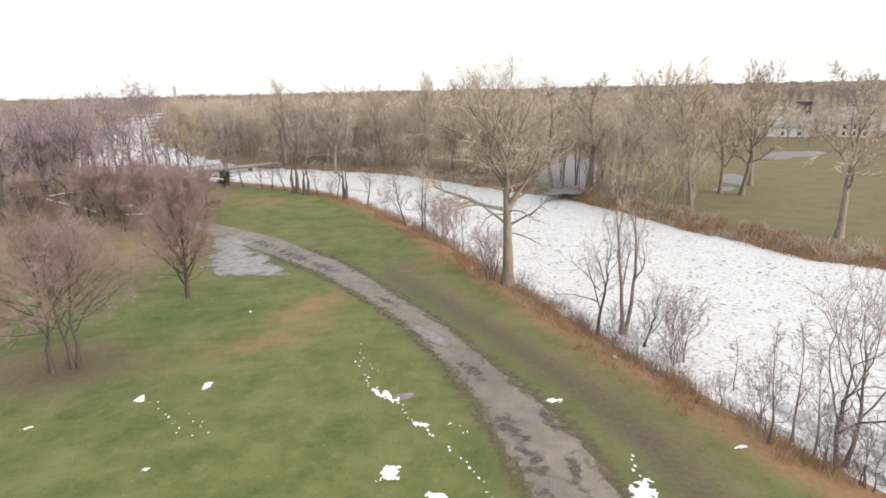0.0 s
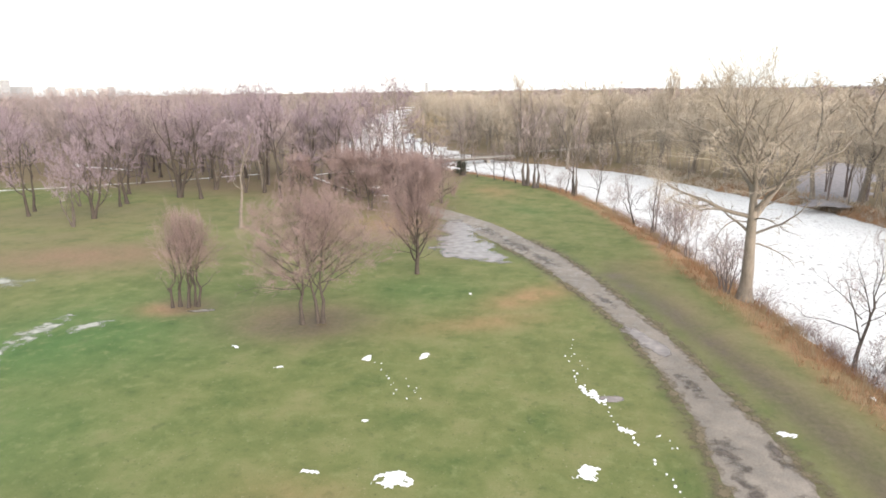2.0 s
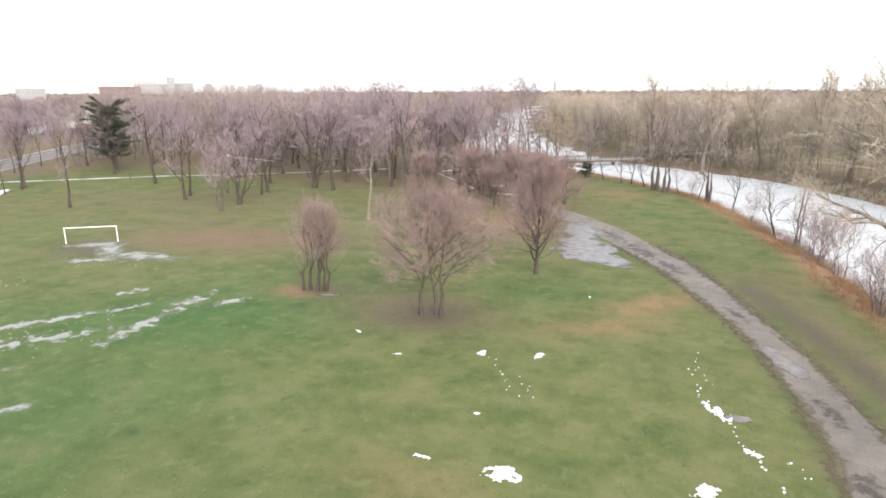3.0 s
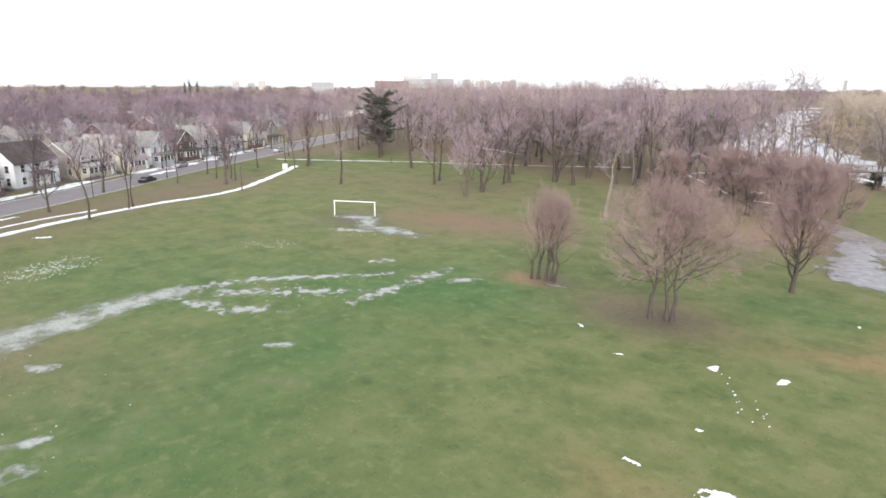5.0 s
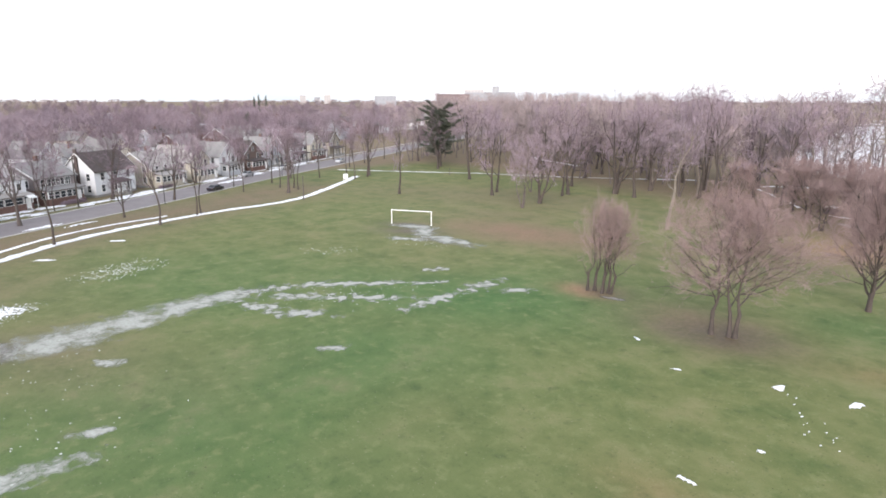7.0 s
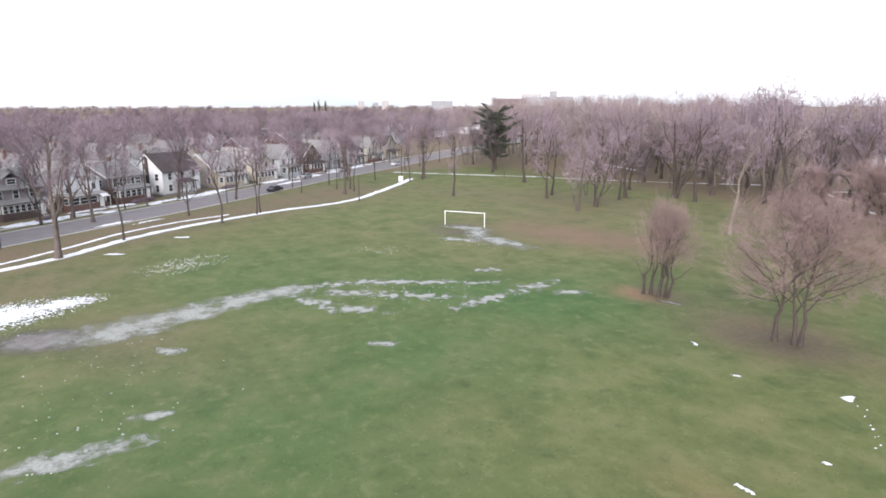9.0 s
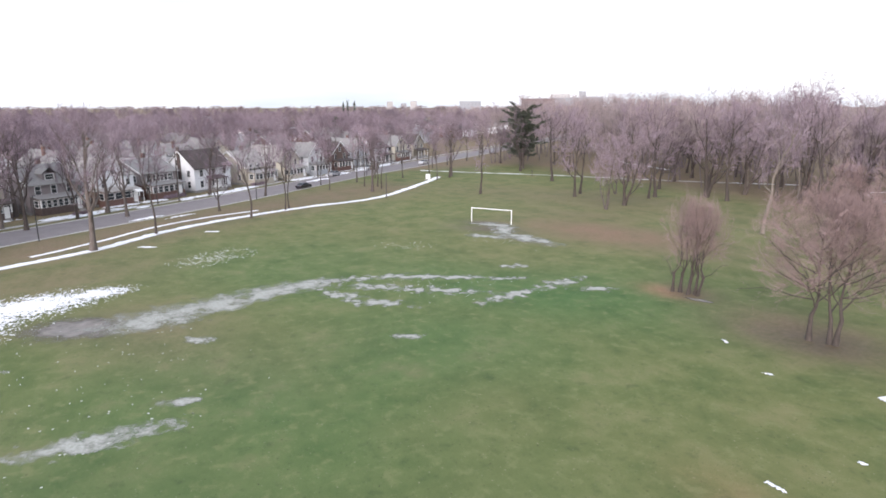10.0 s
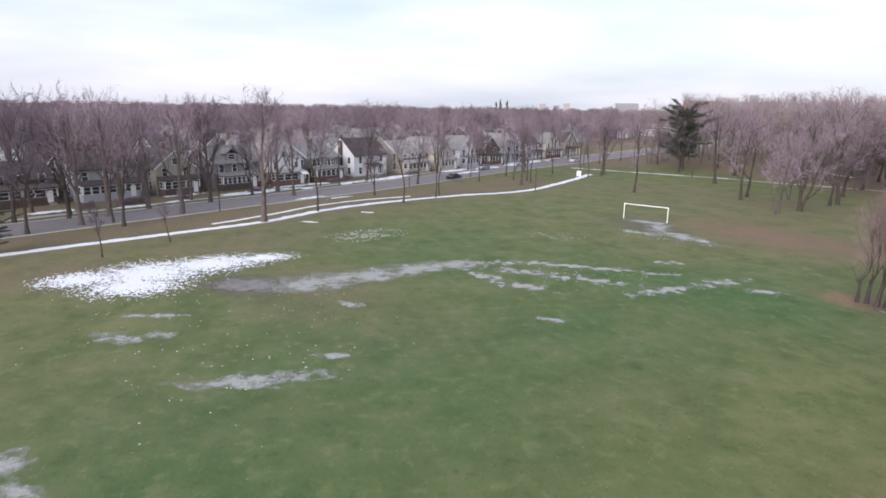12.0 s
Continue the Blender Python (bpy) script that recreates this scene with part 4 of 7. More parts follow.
# park trees by the wood's edge
grove = "bare trees on the park lawn"
park_a = tree("tree", -103.6, 94.7, "tall bare park tree with grey trunk", *grow(61, 19.5, 5.2, 4.5, 0.30, limbs=8, limb_angle=34, boughs=7, sprays=6, tips=5, wander=0.20, leader=0.70, lift=0.03, twig_r=0.020),
              BARK_DARK, TWIG_MAUVE, 0, 0, 1.0, grove)
park_b = tree("tree", -103, 121, "bare park tree with dark short trunk and ascending limbs", *grow(62, 19.5, 5.8, 3.0, 0.40, limbs=7, limb_angle=38, boughs=7, sprays=6, tips=5, wander=0.20, leader=0.66, lift=0.03, twig_r=0.020),
              BARK_DARK, TWIG_DARK, 0, 0, 1.0, grove)
park_c = tree("tree", -57.0, 92.6, "pale bare tree with broken limb on the lawn", *grow(63, 21.5, 5.0, 6.0, 0.32, feet=((0, 0, 0.0, 0.0),), limbs=7, limb_angle=36, boughs=7, sprays=6, tips=5, wander=0.22, leader=0.72, lift=0.025, twig_r=0.020),
              BARK_PALE, TWIG_MAUVE, 0, 0, 1.0, grove)
park_d = tree("tree", -87.0, 88.0, "pale bare tree forking low into leaning limbs", *grow(64, 16.5, 4.4, 2.6, 0.24, stems=3, limbs=6, limb_angle=34, boughs=6, sprays=5, tips=5, wander=0.2, leader=0.72, lift=0.04, twig_r=0.020,
              feet=((-0.1, 0, -0.34, -0.15), (0.1, 0, 0.04, 0.0), (0.05, 0.1, 0.10, 0.2))), BARK_STEM, TWIG_MAUVE, 0, 0, 1.0, grove)
park_e = tree("tree", -89.0, 95.0, "bare tree with thick black stump and one leaning limb", *grow(65, 17.5, 4.8, 2.4, 0.46, stems=2, limbs=7, limb_angle=34, boughs=6, sprays=5, tips=5, wander=0.2, leader=0.72, lift=0.05, twig_r=0.020,
              feet=((0, 0, -0.03, 0.0), (0.1, 0, 0.28, 0.18))), BARK_DARK, TWIG_MAUVE, 0, 0, 1.0, grove)
plant(park_d, [(-76.5, 127, 1.3), (-58, 141, 1.25), (-128, 143, 1.1), (-102, 105.5, 1.0)], 16)
plant(park_e, [(-88.0, 119.0, 1.35), (-72.5, 151.8, 1.3), (-86.3, 130.1, 1.25), (-66, 139, 1.2), (-115, 148, 1.1)], 17)
plant(park_a, [(-151, 90, 1.0), (-118.2, 79, 1.06), (-129.3, 109.4, 1.05), (-106.8, 99.1, 1.0), (-93.3, 106.8, 1.05), (-94.2, 109.8, 1.08), (-72.3, 128, 1.3), (-82, 118, 1.1), (-64, 120, 1.15),
               (-144, 128, 1.05), (-152, 137, 1.0), (-118, 126, 1.0), (-132, 140, 1.1), (-99, 148, 1.1), (-57, 133, 1.1), (-78, 140, 1.2), (-66, 150, 1.15), (-50, 146, 1.1), (-60, 165, 1.2), (-110, 160, 1.1),
               (-125, 158, 1.05), (-140, 155, 1.05), (-165, 140, 1.0), (-172, 150, 1.1), (-84, 170, 1.15)], 4)
plant(park_b, [(-180, 128.2, 0.8), (-112, 137, 1.0), (-74, 156.7, 1.2), (-96, 130, 1.05), (-155, 118, 1.0), (-44, 155, 1.0), (-90, 150, 1.2), (-70, 137, 1.2)], 5)
plant(park_c, [(-89.3, 135.2, 1.0), (-85.3, 140.7, 1.2), (-80.8, 185, 1.15), (-104, 170, 1.1), (-54, 140, 1.1), (-76, 134, 1.15), (-69, 214, 1.42), (-66, 216, 1.3), (-100, 262, 1.3)], 6)

# street trees
row = "bare street trees"
street_a = tree("tree", -97.3, -0.2, "large bare street tree with ascending limbs beside the walk", *grow(71, 20.6, 4.6, 4.6, 0.40, limbs=11, limb_angle=26, boughs=7, sprays=6, tips=4, wander=0.13, leader=0.80, lift=0.07, twig_r=0.016),
                BARK_STEM, TWIG_MAUVE, 0, 0, 1.0, row)
street_b = tree("tree", -105.6, 8.8, "slim bare street tree with dark trunk", *grow(72, 17.5, 3.8, 6.0, 0.20, limbs=7, limb_angle=28, boughs=7, sprays=6, tips=5, wander=0.14, leader=0.75, lift=0.06, twig_r=0.017),
                BARK_DARK, TWIG_MAUVE, 0, 0, 1.0, row)
street_c = tree("tree", -120.1, -9.4, "broad bare tree with dark forked limbs by the kerb", *grow(73, 19.5, 5.8, 4.0, 0.36, limbs=9, limb_angle=32, boughs=8, sprays=6, tips=5, wander=0.16, leader=0.72, lift=0.07, twig_r=0.017),
                BARK_DARK, TWIG_DARK, 0, 0, 1.0, row)
plant(street_a, [(-114.3, -19, 0.9), (-107.5, -13, 1.02), (-134.7, 59, 0.82), (-153.5, 92, 0.9), (-133, 3, 0.8), (-85, -42, 1.0), (-101, -41, 0.9), (-117, -24, 0.95), (-123, -13, 0.8), (-100, -26, 0.85), (-126, 6, 0.75), (-128, -22, 0.9), (-108, -24, 0.95), (-118, -45, 1.0), (-136, -12, 0.9)], 7)
plant(street_b, [(-112.5, 25.4, 0.98), (-118, 33.3, 0.85), (-119.2, 34.4, 0.8), (-138.7, 63.3, 0.88), (-142.3, 63.8, 0.9), (-144.6, 61.2, 0.95), (-154, 63, 0.92), (-143, 51.4, 0.85), (-152.9, 52.6, 0.75), (-156.6, 78, 0.85),
                 (-147.5, 84, 0.8), (-160, 71, 0.85), (-187.5, 84, 0.9), (-196, 97, 0.9), (-201.5, 106, 0.95), (-183.5, 74, 0.85), (-171, 58, 0.85), (-207, 117, 0.9), (-176.3, 98.5, 0.9), (-184, 108.5, 0.85), (-193, 122, 0.9), (-203, 134, 0.95), (-214, 129, 0.9), (-225, 150, 1.0), (-139.5, 12.6, 0.75), (-101.3, -22, 0.92), (-163, 90, 0.9)], 8)
plant(street_c, [(-92, -42, 1.0), (-88, -37, 0.8), (-97, -46, 1.1), (-110, -30, 0.9), (-107, -47, 1.05), (-106.5, -29.3, 0.95), (-94.7, -31.5, 0.72), (-148.5, 24.5, 0.92), (-140.1, 35.1, 0.85), (-112, -36, 0.9), (-128, -2, 0.8), (-104, -36, 1.0), (-121, -33, 1.0), (-142, -2, 0.85), (-98, -20, 0.8), (-165, 47, 0.8), (-172, 62, 0.85), (-181, 80, 0.9), (-124, 22, 0.55)], 9)


def sapling(x, y, height, label):
    """A young lawn tree on a thin dark stem."""
    wood, fine = grow(int(x * 7 + y), height, 1.2, height * 0.45, 0.12, limbs=7, limb_angle=30, boughs=5, sprays=4, tips=4, twig_r=0.016, leader=0.8)
    return tree("sapling", x, y, label, wood, fine, BARK_DARK, TWIG_DARK, 0, 0, 1.0, "young trees beside the walk", "tree")


sapling(-77.9, -18.8, 6.3, "young bare tree on the field's edge")
sapling(-85.0, -12.2, 5.8, "young slim bare tree beside the snowy walk")


# ---- pines ----
def pine_mesh(seed, height, spread_r, trunk_r):
    rng = random.Random(seed)
    wood, fine = Wood(), Wood()
    trunk = bend(rng, Vector((0, 0, -0.1)), Vector((0, 0, 1)), height * 0.97, 8, 0.02, 0.05)
    wood.tube(trunk, [trunk_r * (1 - 0.9 * i / 8) for i in range(9)], 8)
    whorls = int(height * 1.3)
    for i in range(whorls):
        t = 0.24 + 0.76 * i / whorls
        p, d = at_line(trunk, t)
        if rng.random() < 0.10:
            continue
        reach = spread_r * (0.22 + 0.62 * math.sin(math.pi * (0.06 + 0.74 * t))) * rng.uniform(0.5, 1.2)
        for k in range(5):
            ang = k * 1.257 + rng.uniform(-0.5, 0.5) + i
            first = Vector((math.cos(ang), math.sin(ang), rng.uniform(-0.2, 0.5))).normalized()
            limb = bend(rng, p, first, reach * rng.uniform(0.4, 1.2), 4, 0.12, 0.04)
            wood.tube(limb, [0.07 * (1 - t) + 0.02 - 0.004 * j for j in range(5)], 3)
            for j in range(int(6 + reach * 4)):
                q, e = at_line(limb, rng.uniform(0.3, 1.0))
                for _ in range(5):
                    v = (e + Vector((rng.gauss(0, 0.7), rng.gauss(0, 0.7), rng.gauss(0.15, 0.45)))).normalized()
                    s = q + v * rng.uniform(0.1, 0.4)
                    fine.spike(s, s + v * rng.uniform(0.4, 0.9), 0.07)
    return wood, fine


pine_parts = pine_mesh(81, 20, 8.0, 0.4)
pine = tree("pine_tree", -160.4, 123.1, "tall dark green pine standing out among bare trees", *pine_parts, BARK_DARK, NEEDLES, 0, 0, 1.0, "", "pine tree")
pine.scale = (1.05, 1.05, 1.0)
copy_thing(pine, pose(-168, 128, 0, 0, 0, 80) @ Matrix.Diagonal((0.7, 0.7, 0.8, 1)))
copy_thing(pine, pose(-81.5, -31.5, 0, 0, 0, 30) @ Matrix.Diagonal((0.42, 0.42, 0.30, 1)))
copy_thing(pine, pose(-34, 163, -0.5, 0, 0, 200) @ Matrix.Diagonal((0.36, 0.36, 0.22, 1)))

for bearing, dist, w, h in ((69.5, 300, 0.3, 0.75), (68.5, 640, 0.22, 1.25), (67.9, 650, 0.25, 1.2), (68.9, 655, 0.2, 1.15)):
    b = radians(bearing)
    copy_thing(pine, pose(-dist * math.sin(b), dist * math.cos(b), 0, 0, 0, 40 * dist) @ Matrix.Diagonal((w, w, h, 1)))

# ---- far woods ----
def spike_tree(rng, height, spread_r, fork, spikes, thick, lean=0.8, sides=3):
    """One light tree for far woods, as arrays: a trunk and limbs with many upward spikes round them."""
    segs = []
    top = Vector((rng.gauss(0, 0.07) * height, rng.gauss(0, 0.07) * height, height * 0.75))
    segs.append((Vector((0, 0, -0.3)), top, thick * 4.5))
    limbs = []
    for i in range(7):
        p = Vector((0, 0, 0)).lerp(top, fork + (1 - fork) * i / 7)
        a = i * 2.4 + rng.uniform(-0.4, 0.4)
        out = spread_r * rng.uniform(0.6, 1.0) * (1.1 - 0.5 * i / 7)
        q = p + Vector((math.cos(a) * out, math.sin(a) * out, (height - p.z) * rng.uniform(0.5, 0.9)))
        segs.append((p, q, thick * 2.2))
        limbs.append((p, q))
    for _ in range(spikes):
        p, q = rng.choice(limbs)
        s = p.lerp(q, rng.uniform(0.3, 1.0))
        s = s + Vector((rng.gauss(0, 0.16), rng.gauss(0, 0.16), rng.gauss(0, 0.10))) * spread_r
        v = Vector((rng.gauss(0, lean), rng.gauss(0, lean), rng.uniform(0.3, 1.2))).normalized()
        e = s + v * height * rng.uniform(0.08, 0.2)
        if e.z < height * 1.02:
            segs.append((s, e, thick))
    out = []
    for group in (segs[:8], segs[8:]):
        co, tri = [], []
        for p, q, r in group:
            ax = (q - p).normalized()
            a = ax.orthogonal().normalized() * r
            b = ax.cross(a)
            n = len(co)
            co += [p + a, p - 0.5 * a + 0.87 * b, p - 0.5 * a - 0.87 * b, q]
            tri += [(n, n + 1, n + 3), (n + 1, n + 2, n + 3), (n + 2, n, n + 3)][:3 if r > thick * 2 else sides]
        out.append((np.array(co), np.array(tri)))
    return out


def free_ground(x, y):
    """True where woods may stand: off the river, the park lawn, the street and its houses."""
    ok = river_depth(x, y) < -2.5
    lawn = (x > -178) & (y < 128 + 0.10 * (x + 60) * -1) & (x < 20)
    best = np.full(x.shape, 1e9)
    side = np.zeros(x.shape)
    pts = np.array(ROAD_EDGE)
    for (ax, ay), (bx, by) in zip(pts, pts[1:]):
        dx, dy = bx - ax, by - ay
        t = np.clip(((x - ax) * dx + (y - ay) * dy) / (dx * dx + dy * dy), 0, 1)
        d = np.hypot(x - ax - t * dx, y - ay - t * dy)
        near = d < best
        best = np.where(near, d, best)
        side = np.where(near, (dx * (y - ay) - dy * (x - ax)) / math.hypot(dx, dy), side)
    street = (side > -14) & (side < 36)
    meadow = (x > 50) & (np.hypot(x, y) < 235) & (x > 0.48 * y) & (river_depth(x, y) < -24)
    pool = ((x - 58) * 0.342 + (y - 168) * 0.94) ** 2 / 40 ** 2 + ((y - 168) * 0.342 - (x - 58) * 0.94) ** 2 / 8.0 ** 2 < 1
    eye = np.hypot(x - 1.5, y) < 75
    return ok & ~lawn & ~street & ~meadow & ~eye & ~pool


def woods(name, count, ring, sector, height, spread_r, spikes, thick, twig_mat, label, seed, keep=None, fork=0.3, clumped=0.0, trunk_mat=None, sides=3):
    """Scatters far trees evenly over a ring sector (bearings from north, west positive) as one mesh of twigs and one of trunks."""
    trunk_mat = trunk_mat or BARK_GREY
    rng, rs = random.Random(seed), np.random.RandomState(seed)
    kinds = [spike_tree(rng, 1.0 * height, spread_r, fork, spikes, thick, sides=sides) for _ in range(5)]
    found = []
    for _ in range(14):
        n = count * 2
        r = np.sqrt(rs.uniform(ring[0] ** 2, ring[1] ** 2, n))
        a = np.radians(rs.uniform(sector[0], sector[1], n))
        x, y = -r * np.sin(a), r * np.cos(a)
        ok = free_ground(x, y)
        if keep is not None:
            ok &= keep(x, y)
        if clumped:
            ok &= np.array([noise.noise((u / 60, v / 60, 4.4)) > rs.uniform(-1, 1) * 0.5 - clumped for u, v in zip(x, y)])
        found.append(np.stack([x[ok], y[ok]]))
        if sum(f.shape[1] for f in found) >= count:
            break
    x, y = np.concatenate(found, 1)[:, :count]
    z = np.clip(land_height(x, y), -1.6, 0)
    sets = [([], []), ([], [])]
    at = [0, 0]
    for i in range(len(x)):
        kind = kinds[rs.randint(5)]
        w, s, t = rs.uniform(0.75, 1.25), rs.uniform(0.7, 1.2), rs.uniform(0, 6.28)
        c, d = math.cos(t), math.sin(t)
        for k, (co, tri) in enumerate(kind):
            sets[k][0].append(np.stack([(co[:, 0] * c - co[:, 1] * d) * w + x[i], (co[:, 0] * d + co[:, 1] * c) * w + y[i], co[:, 2] * s + z[i]], -1))
            sets[k][1].append(tri + at[k])
            at[k] += len(co)
    for k, mat in enumerate((trunk_mat, twig_mat)):
        tagged(new(("far_trunks", name)[k], mesh_fast(name, np.concatenate(sets[k][0]), np.concatenate(sets[k][1]), mat)), (label + ", their trunks", label)[k], "woods", kind="stuff")


def beyond(x, y):
    """True on the far side of the river."""
    near = np.min([np.hypot(x - p.x, y - p.y) for p in near_line], 0)
    far = np.min([np.hypot(x - p.x, y - p.y) for p in far_line], 0)
    return far < near


def east_bank(x, y):
    return (river_depth(x, y) > -22) & beyond(x, y)


def far_bank_strip(x, y):
    return (river_depth(x, y) > -26) & beyond(x, y)


# Trunks across the river take pale bark, which puts distance haze into their colour.
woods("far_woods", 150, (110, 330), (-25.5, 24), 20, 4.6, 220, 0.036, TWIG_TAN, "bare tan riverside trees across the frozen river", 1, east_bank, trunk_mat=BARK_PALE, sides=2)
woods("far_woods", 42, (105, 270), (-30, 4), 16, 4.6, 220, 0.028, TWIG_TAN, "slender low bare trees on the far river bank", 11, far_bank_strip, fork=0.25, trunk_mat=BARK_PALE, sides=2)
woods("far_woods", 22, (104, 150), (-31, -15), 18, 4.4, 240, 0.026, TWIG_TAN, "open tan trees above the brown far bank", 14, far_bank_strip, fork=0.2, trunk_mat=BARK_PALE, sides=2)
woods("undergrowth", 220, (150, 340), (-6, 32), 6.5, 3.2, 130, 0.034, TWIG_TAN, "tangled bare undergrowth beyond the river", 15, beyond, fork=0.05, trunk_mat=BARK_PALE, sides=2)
woods("far_woods", 70, (235, 330), (-44, -26), 13, 4.0, 200, 0.05, TWIG_TAN, "bare trees round the houses beyond the meadow", 12, sides=2)
woods("far_woods", 300, (190, 420), (-24, 30), 18, 4.6, 230, 0.056, TWIG_TAN, "bare grey-brown woods north of the river", 2, beyond, fork=0.2, trunk_mat=BARK_PALE, sides=2)
woods("far_woods", 330, (145, 340), (10, 56), 21.5, 4.8, 260, 0.046, TWIG_GREY, "bare brown woods behind the park lawn", 3, lambda x, y: ~beyond(x, y) & (river_depth(x, y) < -24), fork=0.2, sides=2)
woods("far_woods", 460, (330, 800), (-48, 60), 18, 5.4, 200, 0.10, TWIG_GREY, "distant bare grey-brown woods", 4, sides=2)
woods("far_woods", 500, (145, 420), (50, 118), 15, 4.4, 210, 0.05, TWIG_MAUVE, "bare trees among the back gardens", 5, clumped=0.6, sides=2)
woods("far_woods", 330, (360, 900), (50, 118), 15, 5.2, 190, 0.10, TWIG_MAUVE, "distant bare trees over the town", 6, clumped=0.7, sides=2)
woods("far_woods", 260, (300, 900), (50, 118), 17, 4.4, 170, 0.09, TWIG_DARK, "dark bare trees standing over the town", 16, clumped=0.5, sides=2)
woods("far_woods", 130, (150, 330), (52, 112), 17, 4.2, 190, 0.045, TWIG_DARK, "dark bare trees behind the street's houses", 17, clumped=0.5, sides=2)
woods("far_woods", 650, (800, 2200), (-50, 120), 17, 9.0, 110, 0.26, TWIG_GREY, "hazy bare woods on the horizon", 7, sides=1)
woods("far_woods", 500, (2000, 3800), (-50, 120), 18, 18.0, 90, 0.6, TWIG_GREY, "far low woods closing the horizon", 8, sides=1)

# ---- houses ----
GLASS, _n, _l, _b = shader("window_glass")
_b.inputs["Base Color"].default_value = (0.035, 0.04, 0.045, 1)
_b.inputs["Roughness"].default_value = 0.08
SHINGLE_BROWN = plain("dark_brown_shingles", (0.050, 0.038, 0.036), (0.105, 0.085, 0.080), 1.2, 0.9, 0.4, fine=9)
SHINGLE_GREY = plain("grey_shingles", (0.16, 0.155, 0.15), (0.27, 0.26, 0.25), 1.2, 0.9, 0.4, fine=9)
SHINGLE_PALE = plain("pale_worn_shingles", (0.27, 0.25, 0.23), (0.40, 0.38, 0.36), 1.2, 0.9, 0.4, fine=9)
# Red brick of the far hall, lifted and greyed to hold distance haze.
HALL_BRICK = plain("hazed_red_brick", (0.175, 0.130, 0.126), (0.25, 0.195, 0.19), 0.3, 0.9, 0.2)
BRICK = plain("red_brown_brick", (0.100, 0.056, 0.046), (0.185, 0.110, 0.088), 2.5, 0.9, 0.4, fine=7)
BRICK_DARK = plain("dark_brick", (0.062, 0.044, 0.040), (0.120, 0.090, 0.080), 2.5, 0.9, 0.4, fine=7)
SIDING_WHITE = siding("white_siding", (0.78, 0.79, 0.80))
SIDING_GREY = siding("grey_siding", (0.42, 0.44, 0.47))
SIDING_TAN = siding("tan_siding", (0.43, 0.39, 0.32))
SIDING_CREAM = siding("cream_siding", (0.62, 0.58, 0.48))
SIDING_DUSK = siding("mauve_grey_siding", (0.25, 0.215, 0.215))
SIDING_BROWN = siding("brown_siding", (0.17, 0.12, 0.10))
CEMENT = plain("foundation_cement", (0.22, 0.21, 0.20), (0.34, 0.33, 0.31), 1.5, 0.9, 0.3)


def poly(name, verts, faces, material, parent, label=""):
    return under(name, mesh_from(name, verts, faces, material), parent, label)


def window(house, x, y, z, w, h, face="y", frame_mat=None):
    """A sash window set into the wall: proud frame, dark pane and a meeting rail. face: the outward axis, '-y', '-x' or 'x'."""
    t = 0.09
    m = {"-y": Matrix.Translation((x, y, z)), "-x": Matrix.Translation((x, y, z)) @ pose(0, 0, 0, 0, 0, -90), "x": Matrix.Translation((x, y, z)) @ pose(0, 0, 0, 0, 0, 90)}[face]
    bm = bmesh.new()
    for x0, z0, x1, z1 in ((-w / 2 - t, -t, -w / 2, h + t), (w / 2, -t, w / 2 + t, h + t), (-w / 2, -t, w / 2, 0), (-w / 2, h, w / 2, h + t), (-w / 2, h * 0.5 - 0.03, w / 2, h * 0.5 + 0.03)):
        bmesh.ops.create_cube(bm, size=1.0, matrix=Matrix.Translation(((x0 + x1) / 2, -0.03, (z0 + z1) / 2)) @ Matrix.Diagonal((x1 - x0, 0.10, z1 - z0, 1)))
    bm.transform(m)
    frame_ob = part("window", bm, frame_mat or WHITE_PAINT, house)
    pane = box(-w / 2, -0.035, 0, w / 2, 0.01, h)
    pane.transform(m)
    part("pane", pane, GLASS, frame_ob)


def gable_walls(w, d, z0, eave, ridge, along_x):
    if along_x:
        v = [(-w / 2, 0, z0), (w / 2, 0, z0), (w / 2, d, z0), (-w / 2, d, z0), (-w / 2, 0, eave), (w / 2, 0, eave), (w / 2, d, eave), (-w / 2, d, eave), (-w / 2, d / 2, ridge), (w / 2, d / 2, ridge)]
        f = [(0, 1, 5, 4), (2, 3, 7, 6), (1, 2, 6, 9, 5), (3, 0, 4, 8, 7)]
    else:
        v = [(-w / 2, 0, z0), (w / 2, 0, z0), (w / 2, d, z0), (-w / 2, d, z0), (-w / 2, 0, eave), (w / 2, 0, eave), (w / 2, d, eave), (-w / 2, d, eave), (0, 0, ridge), (0, d, ridge)]
        f = [(0, 1, 5, 8, 4), (2, 3, 7, 9, 6), (1, 2, 6, 5), (3, 0, 4, 7)]
    return v, f


def roof_slabs(w, d, eave, ridge, along_x, over=0.45, thick=0.16):
    run = (d if along_x else w) / 2
    drop = (ridge - eave) / run * over
    a, top = run + over, ridge + thick
    low = eave - drop + thick
    length = (w if along_x else d)
    e0, e1 = -over, length + over
    v = []
    for u in (e0, e1):
        for s, h in ((-a, low), (0, top), (a, low), (a, low - thick), (0, top - thick), (-a, low - thick)):
            v.append((u - w / 2, d / 2 + s, h) if along_x else (s, u, h))
    f = [(0, 1, 7, 6), (1, 2, 8, 7), (2, 3, 9, 8), (3, 4, 10, 9), (4, 5, 11, 10), (5, 0, 6, 11), (0, 5, 4, 1), (1, 4, 3, 2), (6, 7, 10, 11), (7, 8, 9, 10)]
    return v, f


